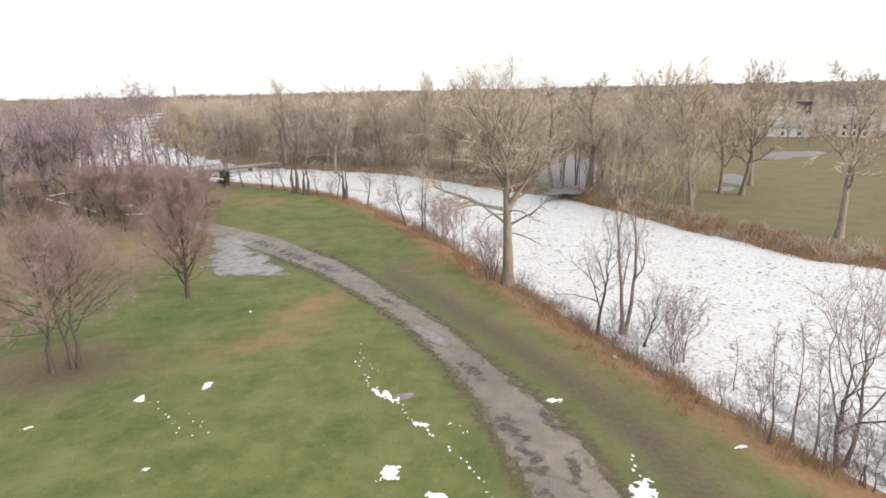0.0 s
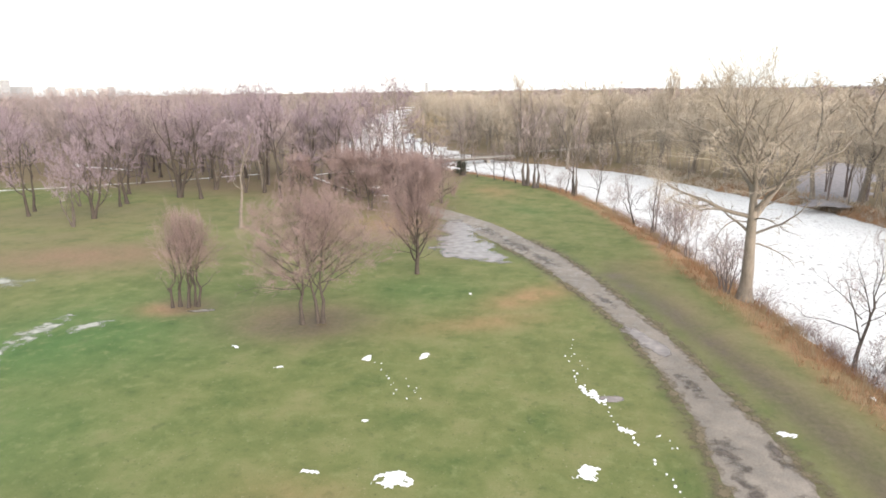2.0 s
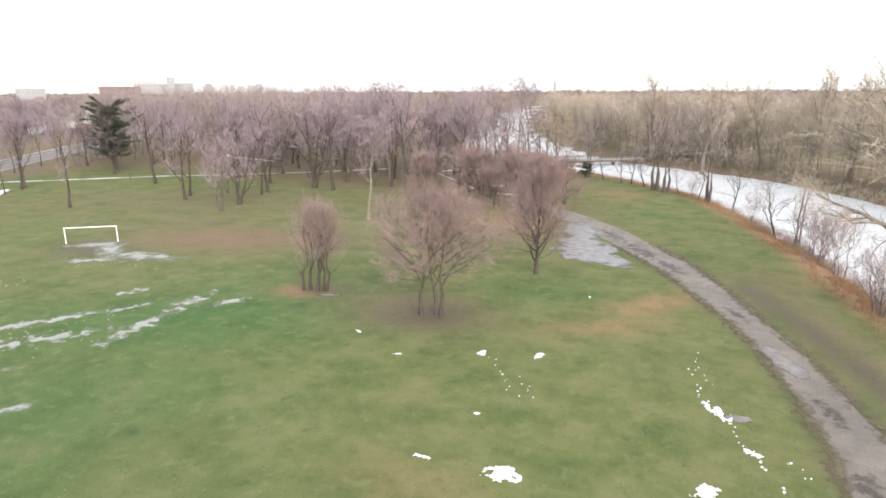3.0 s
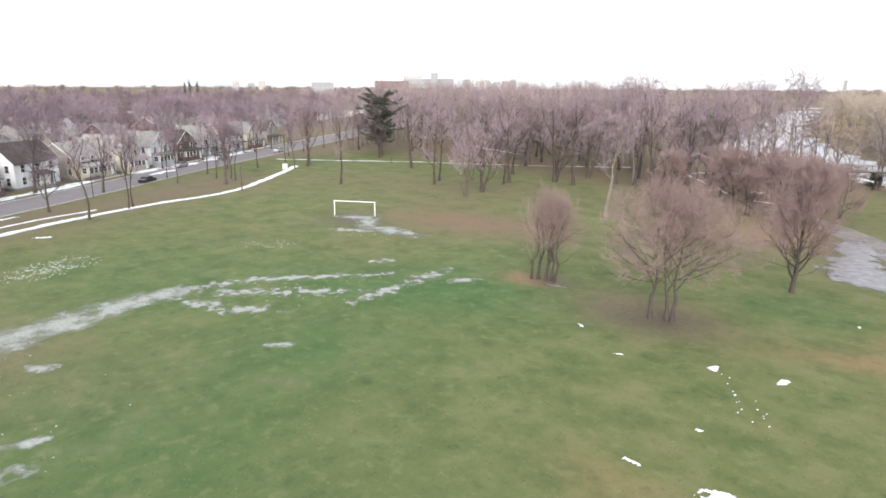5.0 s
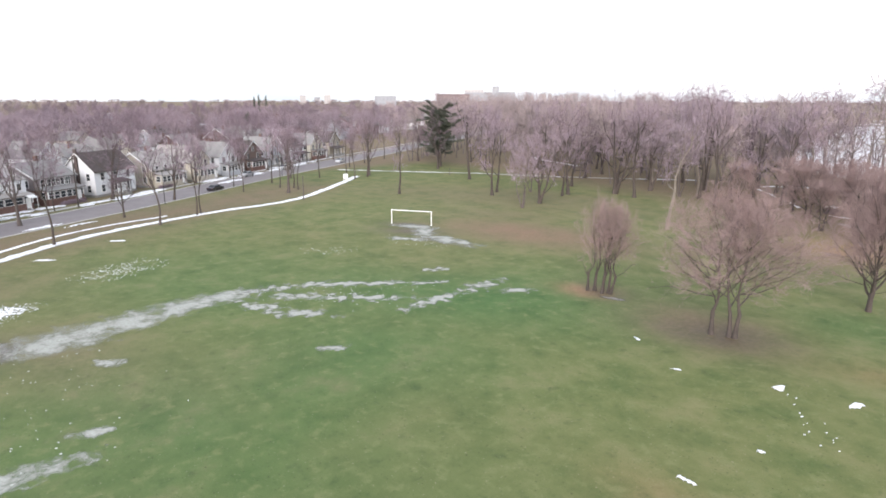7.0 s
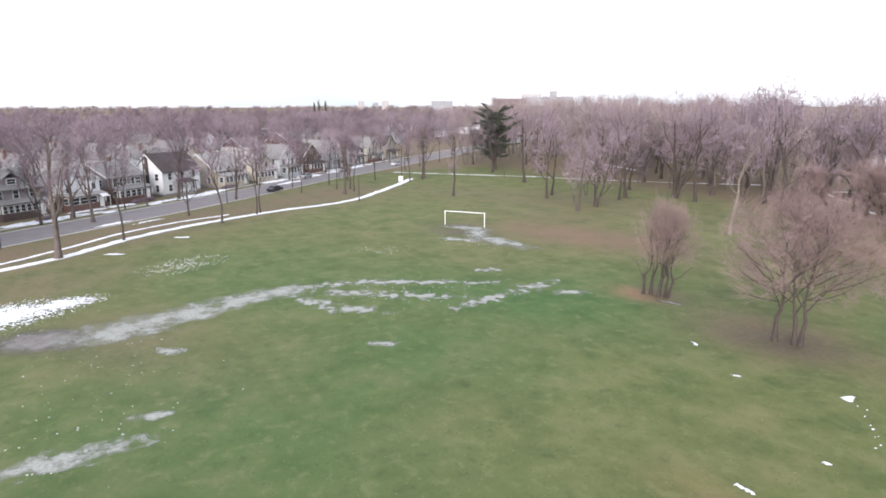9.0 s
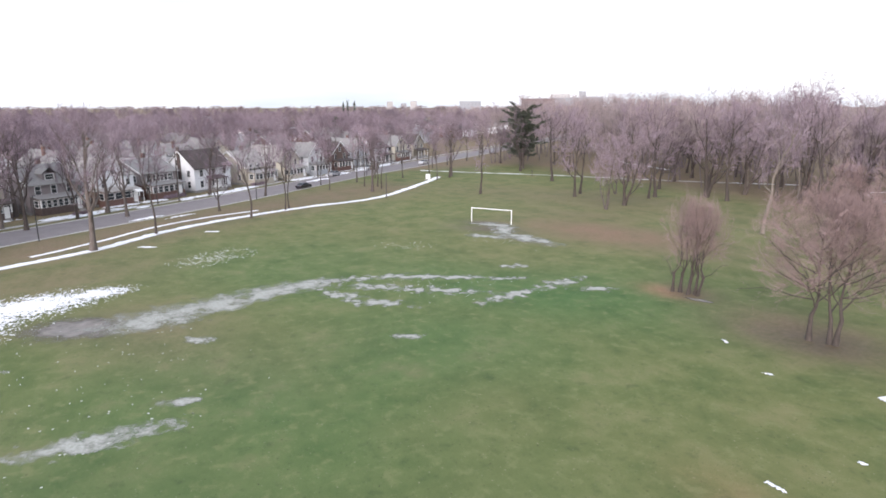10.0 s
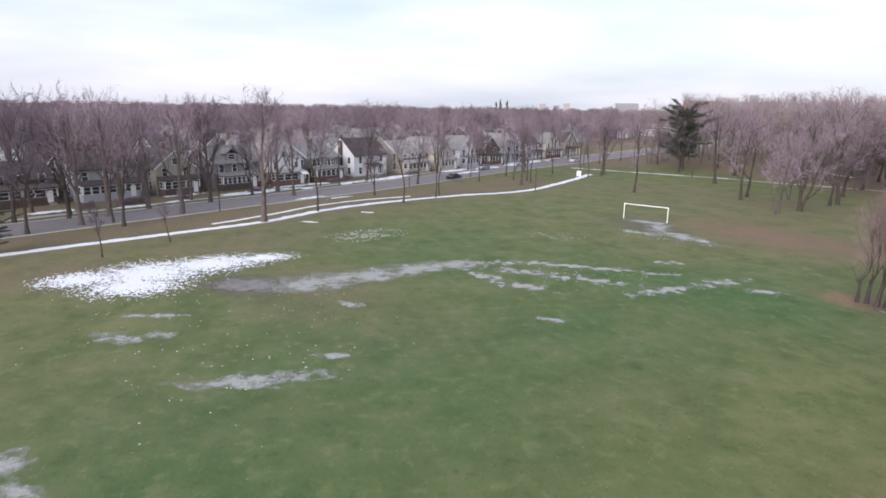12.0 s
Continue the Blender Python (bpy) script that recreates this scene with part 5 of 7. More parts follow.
def house(place, label, w=8.0, d=12.0, eave=5.8, ridge=9.0, along_x=False, walls=None, roof=None, porch="closed", porch_mat=None, chimney=None, dormer=False, low_walls=None, detail=2, group="houses along the street", porch_share=0.95, panes=5):
    """A wooden house; its front faces -y. detail 2: porch, steps and all windows; 1: walls, roof and main windows."""
    walls, roof, porch_mat = walls or SIDING_WHITE, roof or SHINGLE_GREY, porch_mat or BRICK
    h = thing("house", place, label, "house", group)
    part("foundation", box(-w / 2 - 0.05, -0.05, -0.2, w / 2 + 0.05, d + 0.05, 0.5), CEMENT, h)
    poly("wall", *gable_walls(w, d, 0.5, eave, ridge, along_x), walls, h)
    if low_walls:
        bm = box(-w / 2 - 0.04, -0.04, 0.5, w / 2 + 0.04, d * 0.9, 3.1)
        part("lower_wall", bm, low_walls, h, "brick lower storey")
    poly("roof", *roof_slabs(w, d, eave, ridge, along_x), roof, h)
    run = (d if along_x else w) / 2
    for s in (-1, 1) if detail > 0 else ():
        # barge boards along the gables
        for end in (0, 1):
            u = (-0.47 if end == 0 else (w if along_x else d) + 0.42)
            p = [(run + 0.45) * s, eave - (ridge - eave) / run * 0.45]
            v = []
            for du in (0, 0.06):
                for q, zz in ((p[0], p[1] - 0.10), (p[0], p[1] + 0.17), (0, ridge + 0.17), (0, ridge - 0.10)):
                    v.append((u + du - w / 2, d / 2 + q, zz) if along_x else (q, u + du, zz))
            poly("barge_board", v, [(0, 1, 2, 3), (4, 7, 6, 5), (0, 4, 5, 1), (1, 5, 6, 2), (2, 6, 7, 3), (3, 7, 4, 0)], WHITE_PAINT, h)
    up = 3.7
    spots = [-w * 0.27, w * 0.27] if w < 9 else [-w * 0.32, 0, w * 0.32]
    for x in spots:
        window(h, x, 0, up, 1.0, 1.5, "-y")
    if not along_x:
        window(h, 0, 0, eave + 0.5, 0.9, 1.2, "-y")
    for i in range(3 if detail > 1 else detail):
        y = d * (0.2 + 0.3 * i)
        window(h, -w / 2, y, up, 0.9, 1.45, "-x")
        window(h, -w / 2 - (0.04 if low_walls else 0), y, 1.1, 0.9, 1.5, "-x")
    if along_x:
        window(h, -w / 2, d / 2 + 0.9, eave + 0.5, 0.8, 1.2, "-x")
        for x in spots:
            window(h, x, -0.05 if low_walls else 0, 1.1, 1.0, 1.5, "-y")
    if detail > 1:
        window(h, w / 2, d * 0.3, up, 0.9, 1.45, "x")
    if porch == "closed":
        pw, pd = w * 0.92, 2.6
        ph = part("porch", box(-pw / 2, -pd, -0.2, pw / 2, -0.06, 1.45, 0.02), porch_mat, h, "enclosed front porch base")
        part("porch_post", box(-pw / 2, -pd, 1.45, -pw / 2 + 0.22, -pd + 0.22, 3.05), WHITE_PAINT, ph)
        part("porch_post", box(pw / 2 - 0.22, -pd, 1.45, pw / 2, -pd + 0.22, 3.05), WHITE_PAINT, ph)
        part("porch_wall", box(-pw / 2 + 0.05, -pd + 0.12, 1.45, pw / 2 - 0.05, -0.08, 3.0), porch_mat, ph)
        n = panes
        for i in range(n):
            x = -pw / 2 + pw * (i + 0.5) / n
            window(h, x, -pd + 0.10, 1.5, pw / n - 0.34, 1.25, "-y")
        window(h, -pw / 2 + 0.03, -pd / 2, 1.5, 1.2, 1.25, "-x")
        v = [(-pw / 2 - 0.3, -pd - 0.35, 3.02), (pw / 2 + 0.3, -pd - 0.35, 3.02), (pw / 2 + 0.3, -0.01, 3.55), (-pw / 2 - 0.3, -0.01, 3.55)]
        v += [(a, b, c + 0.14) for a, b, c in v]
        poly("porch_roof", v, [(0, 3, 2, 1), (4, 5, 6, 7), (0, 1, 5, 4), (1, 2, 6, 5), (2, 3, 7, 6), (3, 0, 4, 7)], roof, h)
        part("step", box(pw / 2 - 1.6, -pd - 0.5, -0.1, pw / 2 - 0.5, -pd, 0.35), CEMENT, h)
        part("step", box(pw / 2 - 1.6, -pd - 0.9, -0.1, pw / 2 - 0.5, -pd - 0.5, 0.18), CEMENT, h)
    elif porch == "open":
        pw, pd = w * porch_share, 2.2
        ph = part("porch", box(-pw / 2, -pd, -0.2, pw / 2, -0.06, 0.6, 0.02), CEMENT, h, "open front porch floor")
        for i in range(4):
            x = -pw / 2 + 0.1 + (pw - 0.36) * i / 3
            part("porch_post", box(x, -pd + 0.04, 0.6, x + 0.16, -pd + 0.2, 2.95), WHITE_PAINT, ph)
        part("rail", box(-pw / 2, -pd + 0.08, 1.35, pw / 2 - 1.8, -pd + 0.16, 1.43), WHITE_PAINT, ph)
        v = [(-pw / 2 - 0.3, -pd - 0.35, 2.95), (pw / 2 + 0.3, -pd - 0.35, 2.95), (pw / 2 + 0.3, -0.01, 3.5), (-pw / 2 - 0.3, -0.01, 3.5)]
        v += [(a, b, c + 0.14) for a, b, c in v]
        poly("porch_roof", v, [(0, 3, 2, 1), (4, 5, 6, 7), (0, 1, 5, 4), (1, 2, 6, 5), (2, 3, 7, 6), (3, 0, 4, 7)], roof, h)
        part("step", box(pw / 2 - 1.6, -pd - 0.5, -0.1, pw / 2 - 0.5, -pd, 0.3), CEMENT, h)
    if detail > 1:
        part("door", box(w * 0.30, -0.09, 0.6, w * 0.30 + 0.95, -0.02, 2.7, 0.01) if porch == "open" else box(w * 0.28, -2.62, 0.45, w * 0.28 + 0.95, -2.55, 2.55, 0.01), WHITE_PAINT if porch == "closed" else DARK_METAL, h)
    if chimney == "side":
        c = part("chimney", box(-w / 2 - 0.45, d / 2 - 0.34, -0.2, -w / 2 - 0.02, d / 2 + 0.34, ridge + 1.0, 0.02), BRICK_DARK, h, "tall dark brick chimney on the gable wall")
        part("chimney_cap", box(-w / 2 - 0.52, d / 2 - 0.41, ridge + 1.0, -w / 2 + 0.05, d / 2 + 0.41, ridge + 1.15), CEMENT, c)
    elif chimney == "top":
        c = part("chimney", box(w * 0.12, d * 0.55, eave + 0.5, w * 0.12 + 0.7, d * 0.55 + 0.7, ridge + 1.1, 0.02), BRICK, h)
        part("chimney_cap", box(w * 0.12 - 0.06, d * 0.55 - 0.06, ridge + 1.1, w * 0.12 + 0.76, d * 0.55 + 0.76, ridge + 1.22), CEMENT, c)
    if dormer:
        q = part("dormer", box(-1.3, 0.9, eave + 0.3, 1.3, 3.5, eave + 1.9), walls, h)
        v, f = roof_slabs(2.6, 2.6, eave + 1.9, eave + 2.9, False, 0.3, 0.1)
        poly("dormer_roof", [(a, b + 0.9, c) for a, b, c in v], f, roof, q)
        window(h, 0, 0.9, eave + 0.7, 1.6, 0.95, "-y")
    return h


front_line = smooth_line(beside(road_line, 20.5)[::3], 0.5)
ends = [0.0]
for a, b in zip(front_line, front_line[1:]):
    ends.append(ends[-1] + (b - a).length)


def street_place(x, y, back=0.0):
    """The pose of a house whose front stands near x, y, turned to the street."""
    i = min(range(len(front_line)), key=lambda k: (front_line[k].x - x) ** 2 + (front_line[k].y - y) ** 2)
    d = (front_line[min(i + 2, len(front_line) - 1)] - front_line[max(i - 2, 0)]).normalized()
    return pose(x - d.y * back, y + d.x * back, 0, 0, 0, math.degrees(math.atan2(d.y, d.x)))


house(street_place(-122, -40), "low dark brown house behind street trees", 10, 11, 4.4, 7.2, True, SIDING_BROWN, SHINGLE_BROWN, "closed", BRICK_DARK)
house(street_place(-127.5, -28), "wide grey two-storey house with rows of white windows", 11.5, 10, 5.8, 8.6, True, SIDING_GREY, SHINGLE_BROWN, "closed", SIDING_GREY, "top", panes=7)
house(street_place(-132.5, -16.5), "dim tan house hidden behind street trees", 8, 12, 5.4, 8.6, False, SIDING_TAN, SHINGLE_BROWN, "closed", BRICK_DARK, "top")
house(street_place(-139, -5.5), "dusky house with long glazed porch on dark brick", 9.5, 11, 5.6, 8.8, True, SIDING_DUSK, SHINGLE_GREY, "closed", BRICK_DARK, "top", True, panes=8)
bay_house = house(street_place(-143.5, 5.0), "brick house with white upper bay and door awning", 8.5, 11, 5.8, 9.4, False, SIDING_WHITE, SHINGLE_PALE, "closed", BRICK, None, True, BRICK, panes=4)
band_house = house(street_place(-150.5, 14.5), "brown brick house with a band of white windows", 9.5, 11, 5.6, 8.4, True, SIDING_DUSK, SHINGLE_GREY, "closed", BRICK, "top", False, BRICK, panes=6)
house(street_place(-157.0, 27.0), "white two-storey house with dark brown roof", 12.0, 8.5, 5.8, 9.6, True, SIDING_WHITE, SHINGLE_BROWN, "open", None, "side", porch_share=0.34)
house(street_place(-165.5, 40.0), "tan house with low front bay and wide pale roof", 10, 11, 4.4, 8.4, True, SIDING_TAN, SHINGLE_PALE, "closed", SIDING_TAN, "top", panes=6)
house(street_place(-172.0, 50.5), "cream gabled house behind bare trees", 8.5, 12, 5.2, 9.0, False, SIDING_CREAM, SHINGLE_PALE, "closed", SIDING_TAN, None, True)
house(street_place(-179.0, 60.5), "white gabled house with grey porch", 8, 11, 5.6, 9.2, False, SIDING_WHITE, SHINGLE_GREY, "closed", SIDING_GREY, "top")
house(street_place(-186.0, 70.5), "dark brown house with brick porch", 8.5, 11, 5.4, 8.8, False, SIDING_BROWN, SHINGLE_BROWN, "closed", BRICK, None)
house(street_place(-193.5, 81), "grey house with open porch", 8.5, 11, 5.6, 9.2, False, SIDING_GREY, SHINGLE_GREY, "open", None, "top")
house(street_place(-201, 92), "white house far along the street", 8.5, 11, 5.6, 9.2, True, SIDING_WHITE, SHINGLE_BROWN, "open", None, "side")
house(street_place(-209, 103), "cream house far along the street", 8.5, 11, 5.6, 9.0, False, SIDING_CREAM, SHINGLE_GREY, "closed", BRICK, "top")
house(street_place(-217.5, 115), "tan house at the street's far end", 8.5, 11, 5.6, 9.0, False, SIDING_TAN, SHINGLE_BROWN, "open", None, None)

# white bay, awning and wide upper windows of the brick house; window band of its neighbour
part("bay", box(1.0, -1.1, 3.3, 3.9, 0.02, 5.9, 0.02), SIDING_WHITE, bay_house, "white upper bay")
poly("bay_roof", [(0.8, -1.3, 5.9), (4.1, -1.3, 5.9), (4.1, 0.1, 6.5), (0.8, 0.1, 6.5), (0.8, -1.3, 6.02), (4.1, -1.3, 6.02), (4.1, 0.1, 6.62), (0.8, 0.1, 6.62)],
     [(0, 3, 2, 1), (4, 5, 6, 7), (0, 1, 5, 4), (1, 2, 6, 5), (2, 3, 7, 6), (3, 0, 4, 7)], SHINGLE_PALE, bay_house)
window(bay_house, 2.45, -1.1, 4.0, 0.9, 1.2, "-y")
poly("awning", [(2.2, -4.0, 2.55), (3.9, -4.0, 2.55), (3.9, -2.62, 3.05), (2.2, -2.62, 3.05), (2.35, -3.9, 2.75), (3.75, -3.9, 2.75), (3.75, -2.62, 3.2), (2.35, -2.62, 3.2)],
     [(0, 3, 2, 1), (4, 5, 6, 7), (0, 1, 5, 4), (1, 2, 6, 5), (2, 3, 7, 6), (3, 0, 4, 7)], WHITE_PAINT, bay_house, "white door awning")
for x in (2.3, 3.72):
    part("awning_post", box(x, -3.9, 0.0, x + 0.08, -3.82, 2.62), WHITE_PAINT, bay_house)
for i in range(5):
    window(band_house, -1.6 + 1.05 * i, -0.04, 3.75, 0.8, 1.35, "-y")


def hedge(x, y, length, height, label):
    """A clipped hedge of crowded bare twigs in front of a house."""
    rng = random.Random(int(x * 3 + y))
    w = Wood()
    for _ in range(int(length * 190)):
        u, v = rng.uniform(-length / 2, length / 2), rng.gauss(0, 0.3)
        top = height * (0.85 + 0.2 * noise.noise((u * 1.2, x, 0.0))) * max(0.4, 1 - abs(v) * 0.6)
        p = Vector((u, v, top * rng.uniform(0.0, 0.75)))
        w.spike(p, p + Vector((rng.gauss(0, 0.12), rng.gauss(0, 0.12), top * rng.uniform(0.15, 0.3))), 0.03)
    h = thing("hedge", street_place(x, y), label, "hedge", "hedges before the houses")
    h.matrix_world = pose(x, y, 0, 0, 0, math.degrees(h.matrix_world.to_euler().z))
    under("brush", w.mesh("brush", TWIG_DARK, False), h)


hedge(-120.5, -22.5, 6.5, 1.7, "dark clipped hedge before the grey house")
hedge(-116.5, -29.0, 2.4, 1.6, "dark round bush on a front lawn")
hedge(-125.5, -14.5, 2.6, 2.6, "dark tall bush between two houses")
hedge(-147.6, 17.0, 6.0, 1.3, "low dark hedge before the brick porch")
hedge(-161.0, 38.5, 5.0, 1.2, "low dark hedge before the tan house")
hedge(-132.0, -1.5, 3.0, 1.2, "low dark bush on a front lawn")

# houses of the streets behind, seen over the first row
rear = "houses of the streets behind"
rear_kinds = [
    house(pose(-190, 5, 0, 0, 0, 122), "white house among back gardens", 8.5, 11, 5.8, 9.6, False, SIDING_WHITE, SHINGLE_GREY, "", None, "top", detail=1, group=rear),
    house(pose(-176, -22, 0, 0, 0, 122), "grey house with dark roof among back gardens", 9, 11, 5.8, 9.2, True, SIDING_GREY, SHINGLE_BROWN, "", None, "top", detail=1, group=rear),
    house(pose(-208, 38, 0, 0, 0, 122), "cream house with pale roof behind bare trees", 9, 12, 5.8, 9.8, False, SIDING_CREAM, SHINGLE_GREY, "", None, None, detail=1, group=rear),
    house(pose(-226, 64, 0, 0, 0, 122), "brick house with grey roof behind bare trees", 10, 11, 5.8, 9.2, True, BRICK, SHINGLE_GREY, "", None, "top", detail=1, group=rear),
]
far_kinds = [
    house(pose(-262, -20, 0, 0, 0, 122), "pale house far behind the street", 8.5, 11, 5.4, 8.8, False, SIDING_CREAM, SHINGLE_GREY, "", None, None, detail=0, group=rear),
    house(pose(-250, -44, 0, 0, 0, 122), "brick house far behind the street", 9, 11, 5.4, 8.6, True, BRICK, SHINGLE_BROWN, "", None, None, detail=0, group=rear),
    house(pose(-292, 20, 0, 0, 0, 122), "grey house far behind the street", 9, 11, 5.4, 8.8, False, SIDING_GREY, SHINGLE_BROWN, "", None, None, detail=0, group=rear),
]
rng = random.Random(77)
for back_off in (50, 95, 112, 165, 225, 300):
    line = smooth_line(beside(road_line, 20 + back_off)[::3], 13.0 + back_off * 0.02)
    for p, q in zip(line, line[1:]):
        if rng.random() < 0.38 + back_off * 0.0008 or not (-260 < p.y < 330):
            continue
        d = (q - p).normalized()
        turn = math.degrees(math.atan2(d.y, d.x)) + rng.choice((0, 180))
        copy_thing(rng.choice(rear_kinds if back_off < 60 else far_kinds), pose(p.x + rng.uniform(-2, 2), p.y + rng.uniform(-2, 2), 0, 0, 0, turn) @ Matrix.Diagonal((1, 1, rng.uniform(0.85, 1.12), 1)))
tall = house(pose(-345, 60, 0, 0, 0, 95), "tall gabled house rising over the town's trees", 10, 12, 9.5, 14.5, False, SIDING_GREY, SHINGLE_BROWN, "", None, "top", detail=1, group="")

# houses across the meadow beyond the river
far_side = "houses beyond the meadow"
across = [
    house(pose(172, 238, 0, 0, 0, -36), "long white house beyond the meadow", 19, 9, 4.6, 8.4, True, SIDING_WHITE, SHINGLE_PALE, "", None, None, detail=1, group=far_side),
    house(pose(194, 226, 0, 0, 0, -40), "pale house with brick chimney beyond the meadow", 11, 10, 5.8, 9.4, True, SIDING_CREAM, SHINGLE_GREY, "", None, "top", detail=1, group=far_side),
]
for x, y, t, k in ((212, 216, -43, 0), (232, 205, -46, 1), (205, 262, -38, 1), (225, 250, -40, 0), (188, 275, -35, 0), (255, 222, -46, 1), (262, 190, -52, 0), (240, 285, -40, 1)):
    copy_thing(across[k], pose(x, y, 0, 0, 0, t))


# ---- large buildings far off ----
def block(place, label, w, d, h, wall_mat, storeys, bays, flat=True, win_w=1.6, win_h=1.5):
    """A flat-roofed block: walls, parapet, roof and a window in each bay of the front."""
    b = thing("building", place, label, "building", "far buildings")
    part("wall", box(-w / 2, 0, 0, w / 2, d, h), wall_mat, b)
    part("parapet", box(-w / 2 - 0.3, -0.3, h, w / 2 + 0.3, d + 0.3, h + 0.9), wall_mat, b)
    for i in range(bays):
        for j in range(storeys):
            x, z = -w / 2 + w * (i + 0.5) / bays, h * (j + 0.35) / storeys
            part("window", box(x - win_w / 2, -0.12, z, x + win_w / 2, 0.02, z + win_h), HAZED_GLASS, b)
    return b


# Far panes are far paler than GLASS: the haze of distance is in their colour.
HAZED_GLASS = plain("hazed_window_glass", (0.20, 0.20, 0.21), (0.28, 0.28, 0.29), 0.2, 0.3, 0.0)
STUCCO = plain("pale_stucco", (0.40, 0.38, 0.37), (0.50, 0.48, 0.47), 0.2, 0.85, 0.1)
SLATE = plain("grey_concrete", (0.26, 0.27, 0.29), (0.36, 0.37, 0.39), 0.2, 0.85, 0.1)
def far_block(bearing, dist, label, w, h, wall_mat, storeys, bays, d=25, **more):
    a = radians(bearing)
    return block(pose(-dist * math.sin(a), dist * math.cos(a), 0, 0, 0, bearing), label, w, d, h, wall_mat, storeys, bays, **more)


far_block(51.55, 600, "large windowless red brick hall over the trees", 31, 25, HALL_BRICK, 1, 2, win_w=1.5, win_h=2)
far_block(48.5, 620, "lower red brick annex beside the hall", 38, 18.5, HALL_BRICK, 2, 6)
far_block(48.9, 1400, "long pale hospital block on the skyline", 80, 35, SLATE, 5, 12, win_w=3, win_h=2)
far_block(49.7, 1410, "stepped pale block on the skyline", 42, 42, STUCCO, 6, 6, win_w=3, win_h=2)
far_block(47.8, 1390, "pale tower beside the hospital block", 15, 47, SLATE, 8, 2, win_w=3, win_h=2)
far_block(47.0, 1420, "low grey wing of the hospital", 45, 36, SLATE, 5, 6, win_w=3, win_h=2)
far_block(44.9, 2500, "distant grey tower of the city skyline", 24, 46, SLATE, 6, 3, win_w=4, win_h=3)
far_block(57.6, 900, "broad grey block over the town's trees", 30, 24.5, SLATE, 4, 6)
far_block(15.1, 2500, "lone dark chimney stack on the horizon", 11, 46, SLATE, 6, 1)
far_block(-37.1, 330, "dark brick tower beyond the houses", 6, 12.5, BRICK_DARK, 3, 2, d=6, win_w=1.0)
far_block(-35.4, 345, "pale flat-roofed building beyond the houses", 20, 9, STUCCO, 2, 6, d=14)
far_block(70.5, 440, "long pale flat-roofed building over the town's trees", 30, 9.0, SLATE, 2, 9, d=14)
rng = random.Random(5)
for i in range(18):
    far_block(rng.uniform(40.8, 45.5) if i < 12 else rng.uniform(61.5, 65), rng.uniform(2400, 3200), "distant grey tower of the city skyline", rng.uniform(14, 40), rng.uniform(28, 46) * (1 if i < 12 else 0.85), rng.choice((STUCCO, SLATE)), 5, 3, win_w=4, win_h=3)

# ---- snow, water and mud on the lawn ----
for x, y, r, e in ((1.75, 33.6, 1.1, 1.0), (-9.4, 30.5, 1.25, 1.0), (-12.4, 48, 0.8, 0.7), (-17.1, 46.5, 0.75, 0.8), (-13.6, 36.6, 0.42, 0.9), (4.15, 39.1, 0.85, 0.6), (14.4, 40.9, 0.75, 0.9), (-23.8, 43.3, 0.6, 0.5),
                   (16.2, 29.3, 1.5, 0.8), (24.6, 32.8, 0.6, 0.5), (4.2, 31.0, 1.0, 0.5), (22.0, 47.5, 0.5, 0.5), (-14.8, 30.1, 0.65, 0.6), (-29.7, 46.4, 0.55, 0.5), (-11.8, 65.5, 0.4, 0.6), (1.0, 28.0, 1.6, 0.8)):
    patch("snow_patch", [(x, y, r * 0.8, r * e * 0.62, (x * 37) % 180)], 0.07, 0.012, 0.05, SNOW, "small melting patch of white snow on turf", "snow", 1.3, 2.2, x, "stuff")
patch("snow_patch", [(2.1, 43.6, 1.2, 0.5, 120), (1.2, 44.6, 0.7, 0.35, 120)], 0.09, 0.012, 0.05, SNOW, "broken melting snow beside a puddle", "snow", 2.4, 2.2, 3.0, "stuff", -0.10)
patch("puddle", [(3.2, 43.5, 0.95, 0.6, 20)], 0.12, 0.008, 0.0, WATER, "shallow puddle in the turf", "puddle", 0.5, 0.8, 4.0, "stuff")


def dabs(name, line, step, size, seed, label):
    """Snow left in footprints along a line."""
    rng = random.Random(seed)
    verts, faces = [], []
    for i, p in enumerate(smooth_line(line, step)):
        if rng.random() < 0.25:
            continue
        s = size * rng.uniform(0.35, 0.9)
        cx, cy = p.x + rng.gauss(0, 0.18), p.y + rng.gauss(0, 0.12)
        base, n = len(verts), 8
        verts.append((cx, cy, 0.05))
        for k in range(n):
            a = 2 * math.pi * k / n
            r = s * rng.uniform(0.6, 1.2)
            verts.append((cx + math.cos(a) * r * 0.7, cy + math.sin(a) * r * 1.2, 0.012))
        faces += [(base, base + 1 + k, base + 1 + (k + 1) % n) for k in range(n)]
    return tagged(new(name, mesh_from(name, verts, faces, SNOW, True)), label, "snow", kind="stuff")


dabs("footprint_snow", [(-0.6, 51), (0.2, 48.2), (1.3, 45.3), (2.3, 42.9), (3.9, 39.4), (5.0, 37.4), (5.9, 35.5), (6.8, 32.9), (7.4, 30.6), (8.0, 27.5)], 0.55, 0.17, 1, "trail of footprints filled with snow")
dabs("footprint_snow", [(0.0, 54.4), (0.5, 50.6), (1.5, 48.4)], 0.9, 0.12, 2, "short trail of snowy footprints")
dabs("footprint_snow", [(-16.3, 46.4), (-15.4, 45.3), (-14.3, 43.8), (-13.2, 41.9), (-11.9, 40.3)], 0.5, 0.14, 3, "faint trail of snowy footprints")
dabs("footprint_snow", [(-13.6, 44.6), (-12.2, 42.5), (-11.5, 42.0), (-10.7, 40.5)], 0.6, 0.12, 4, "faint side trail of snowy footprints")
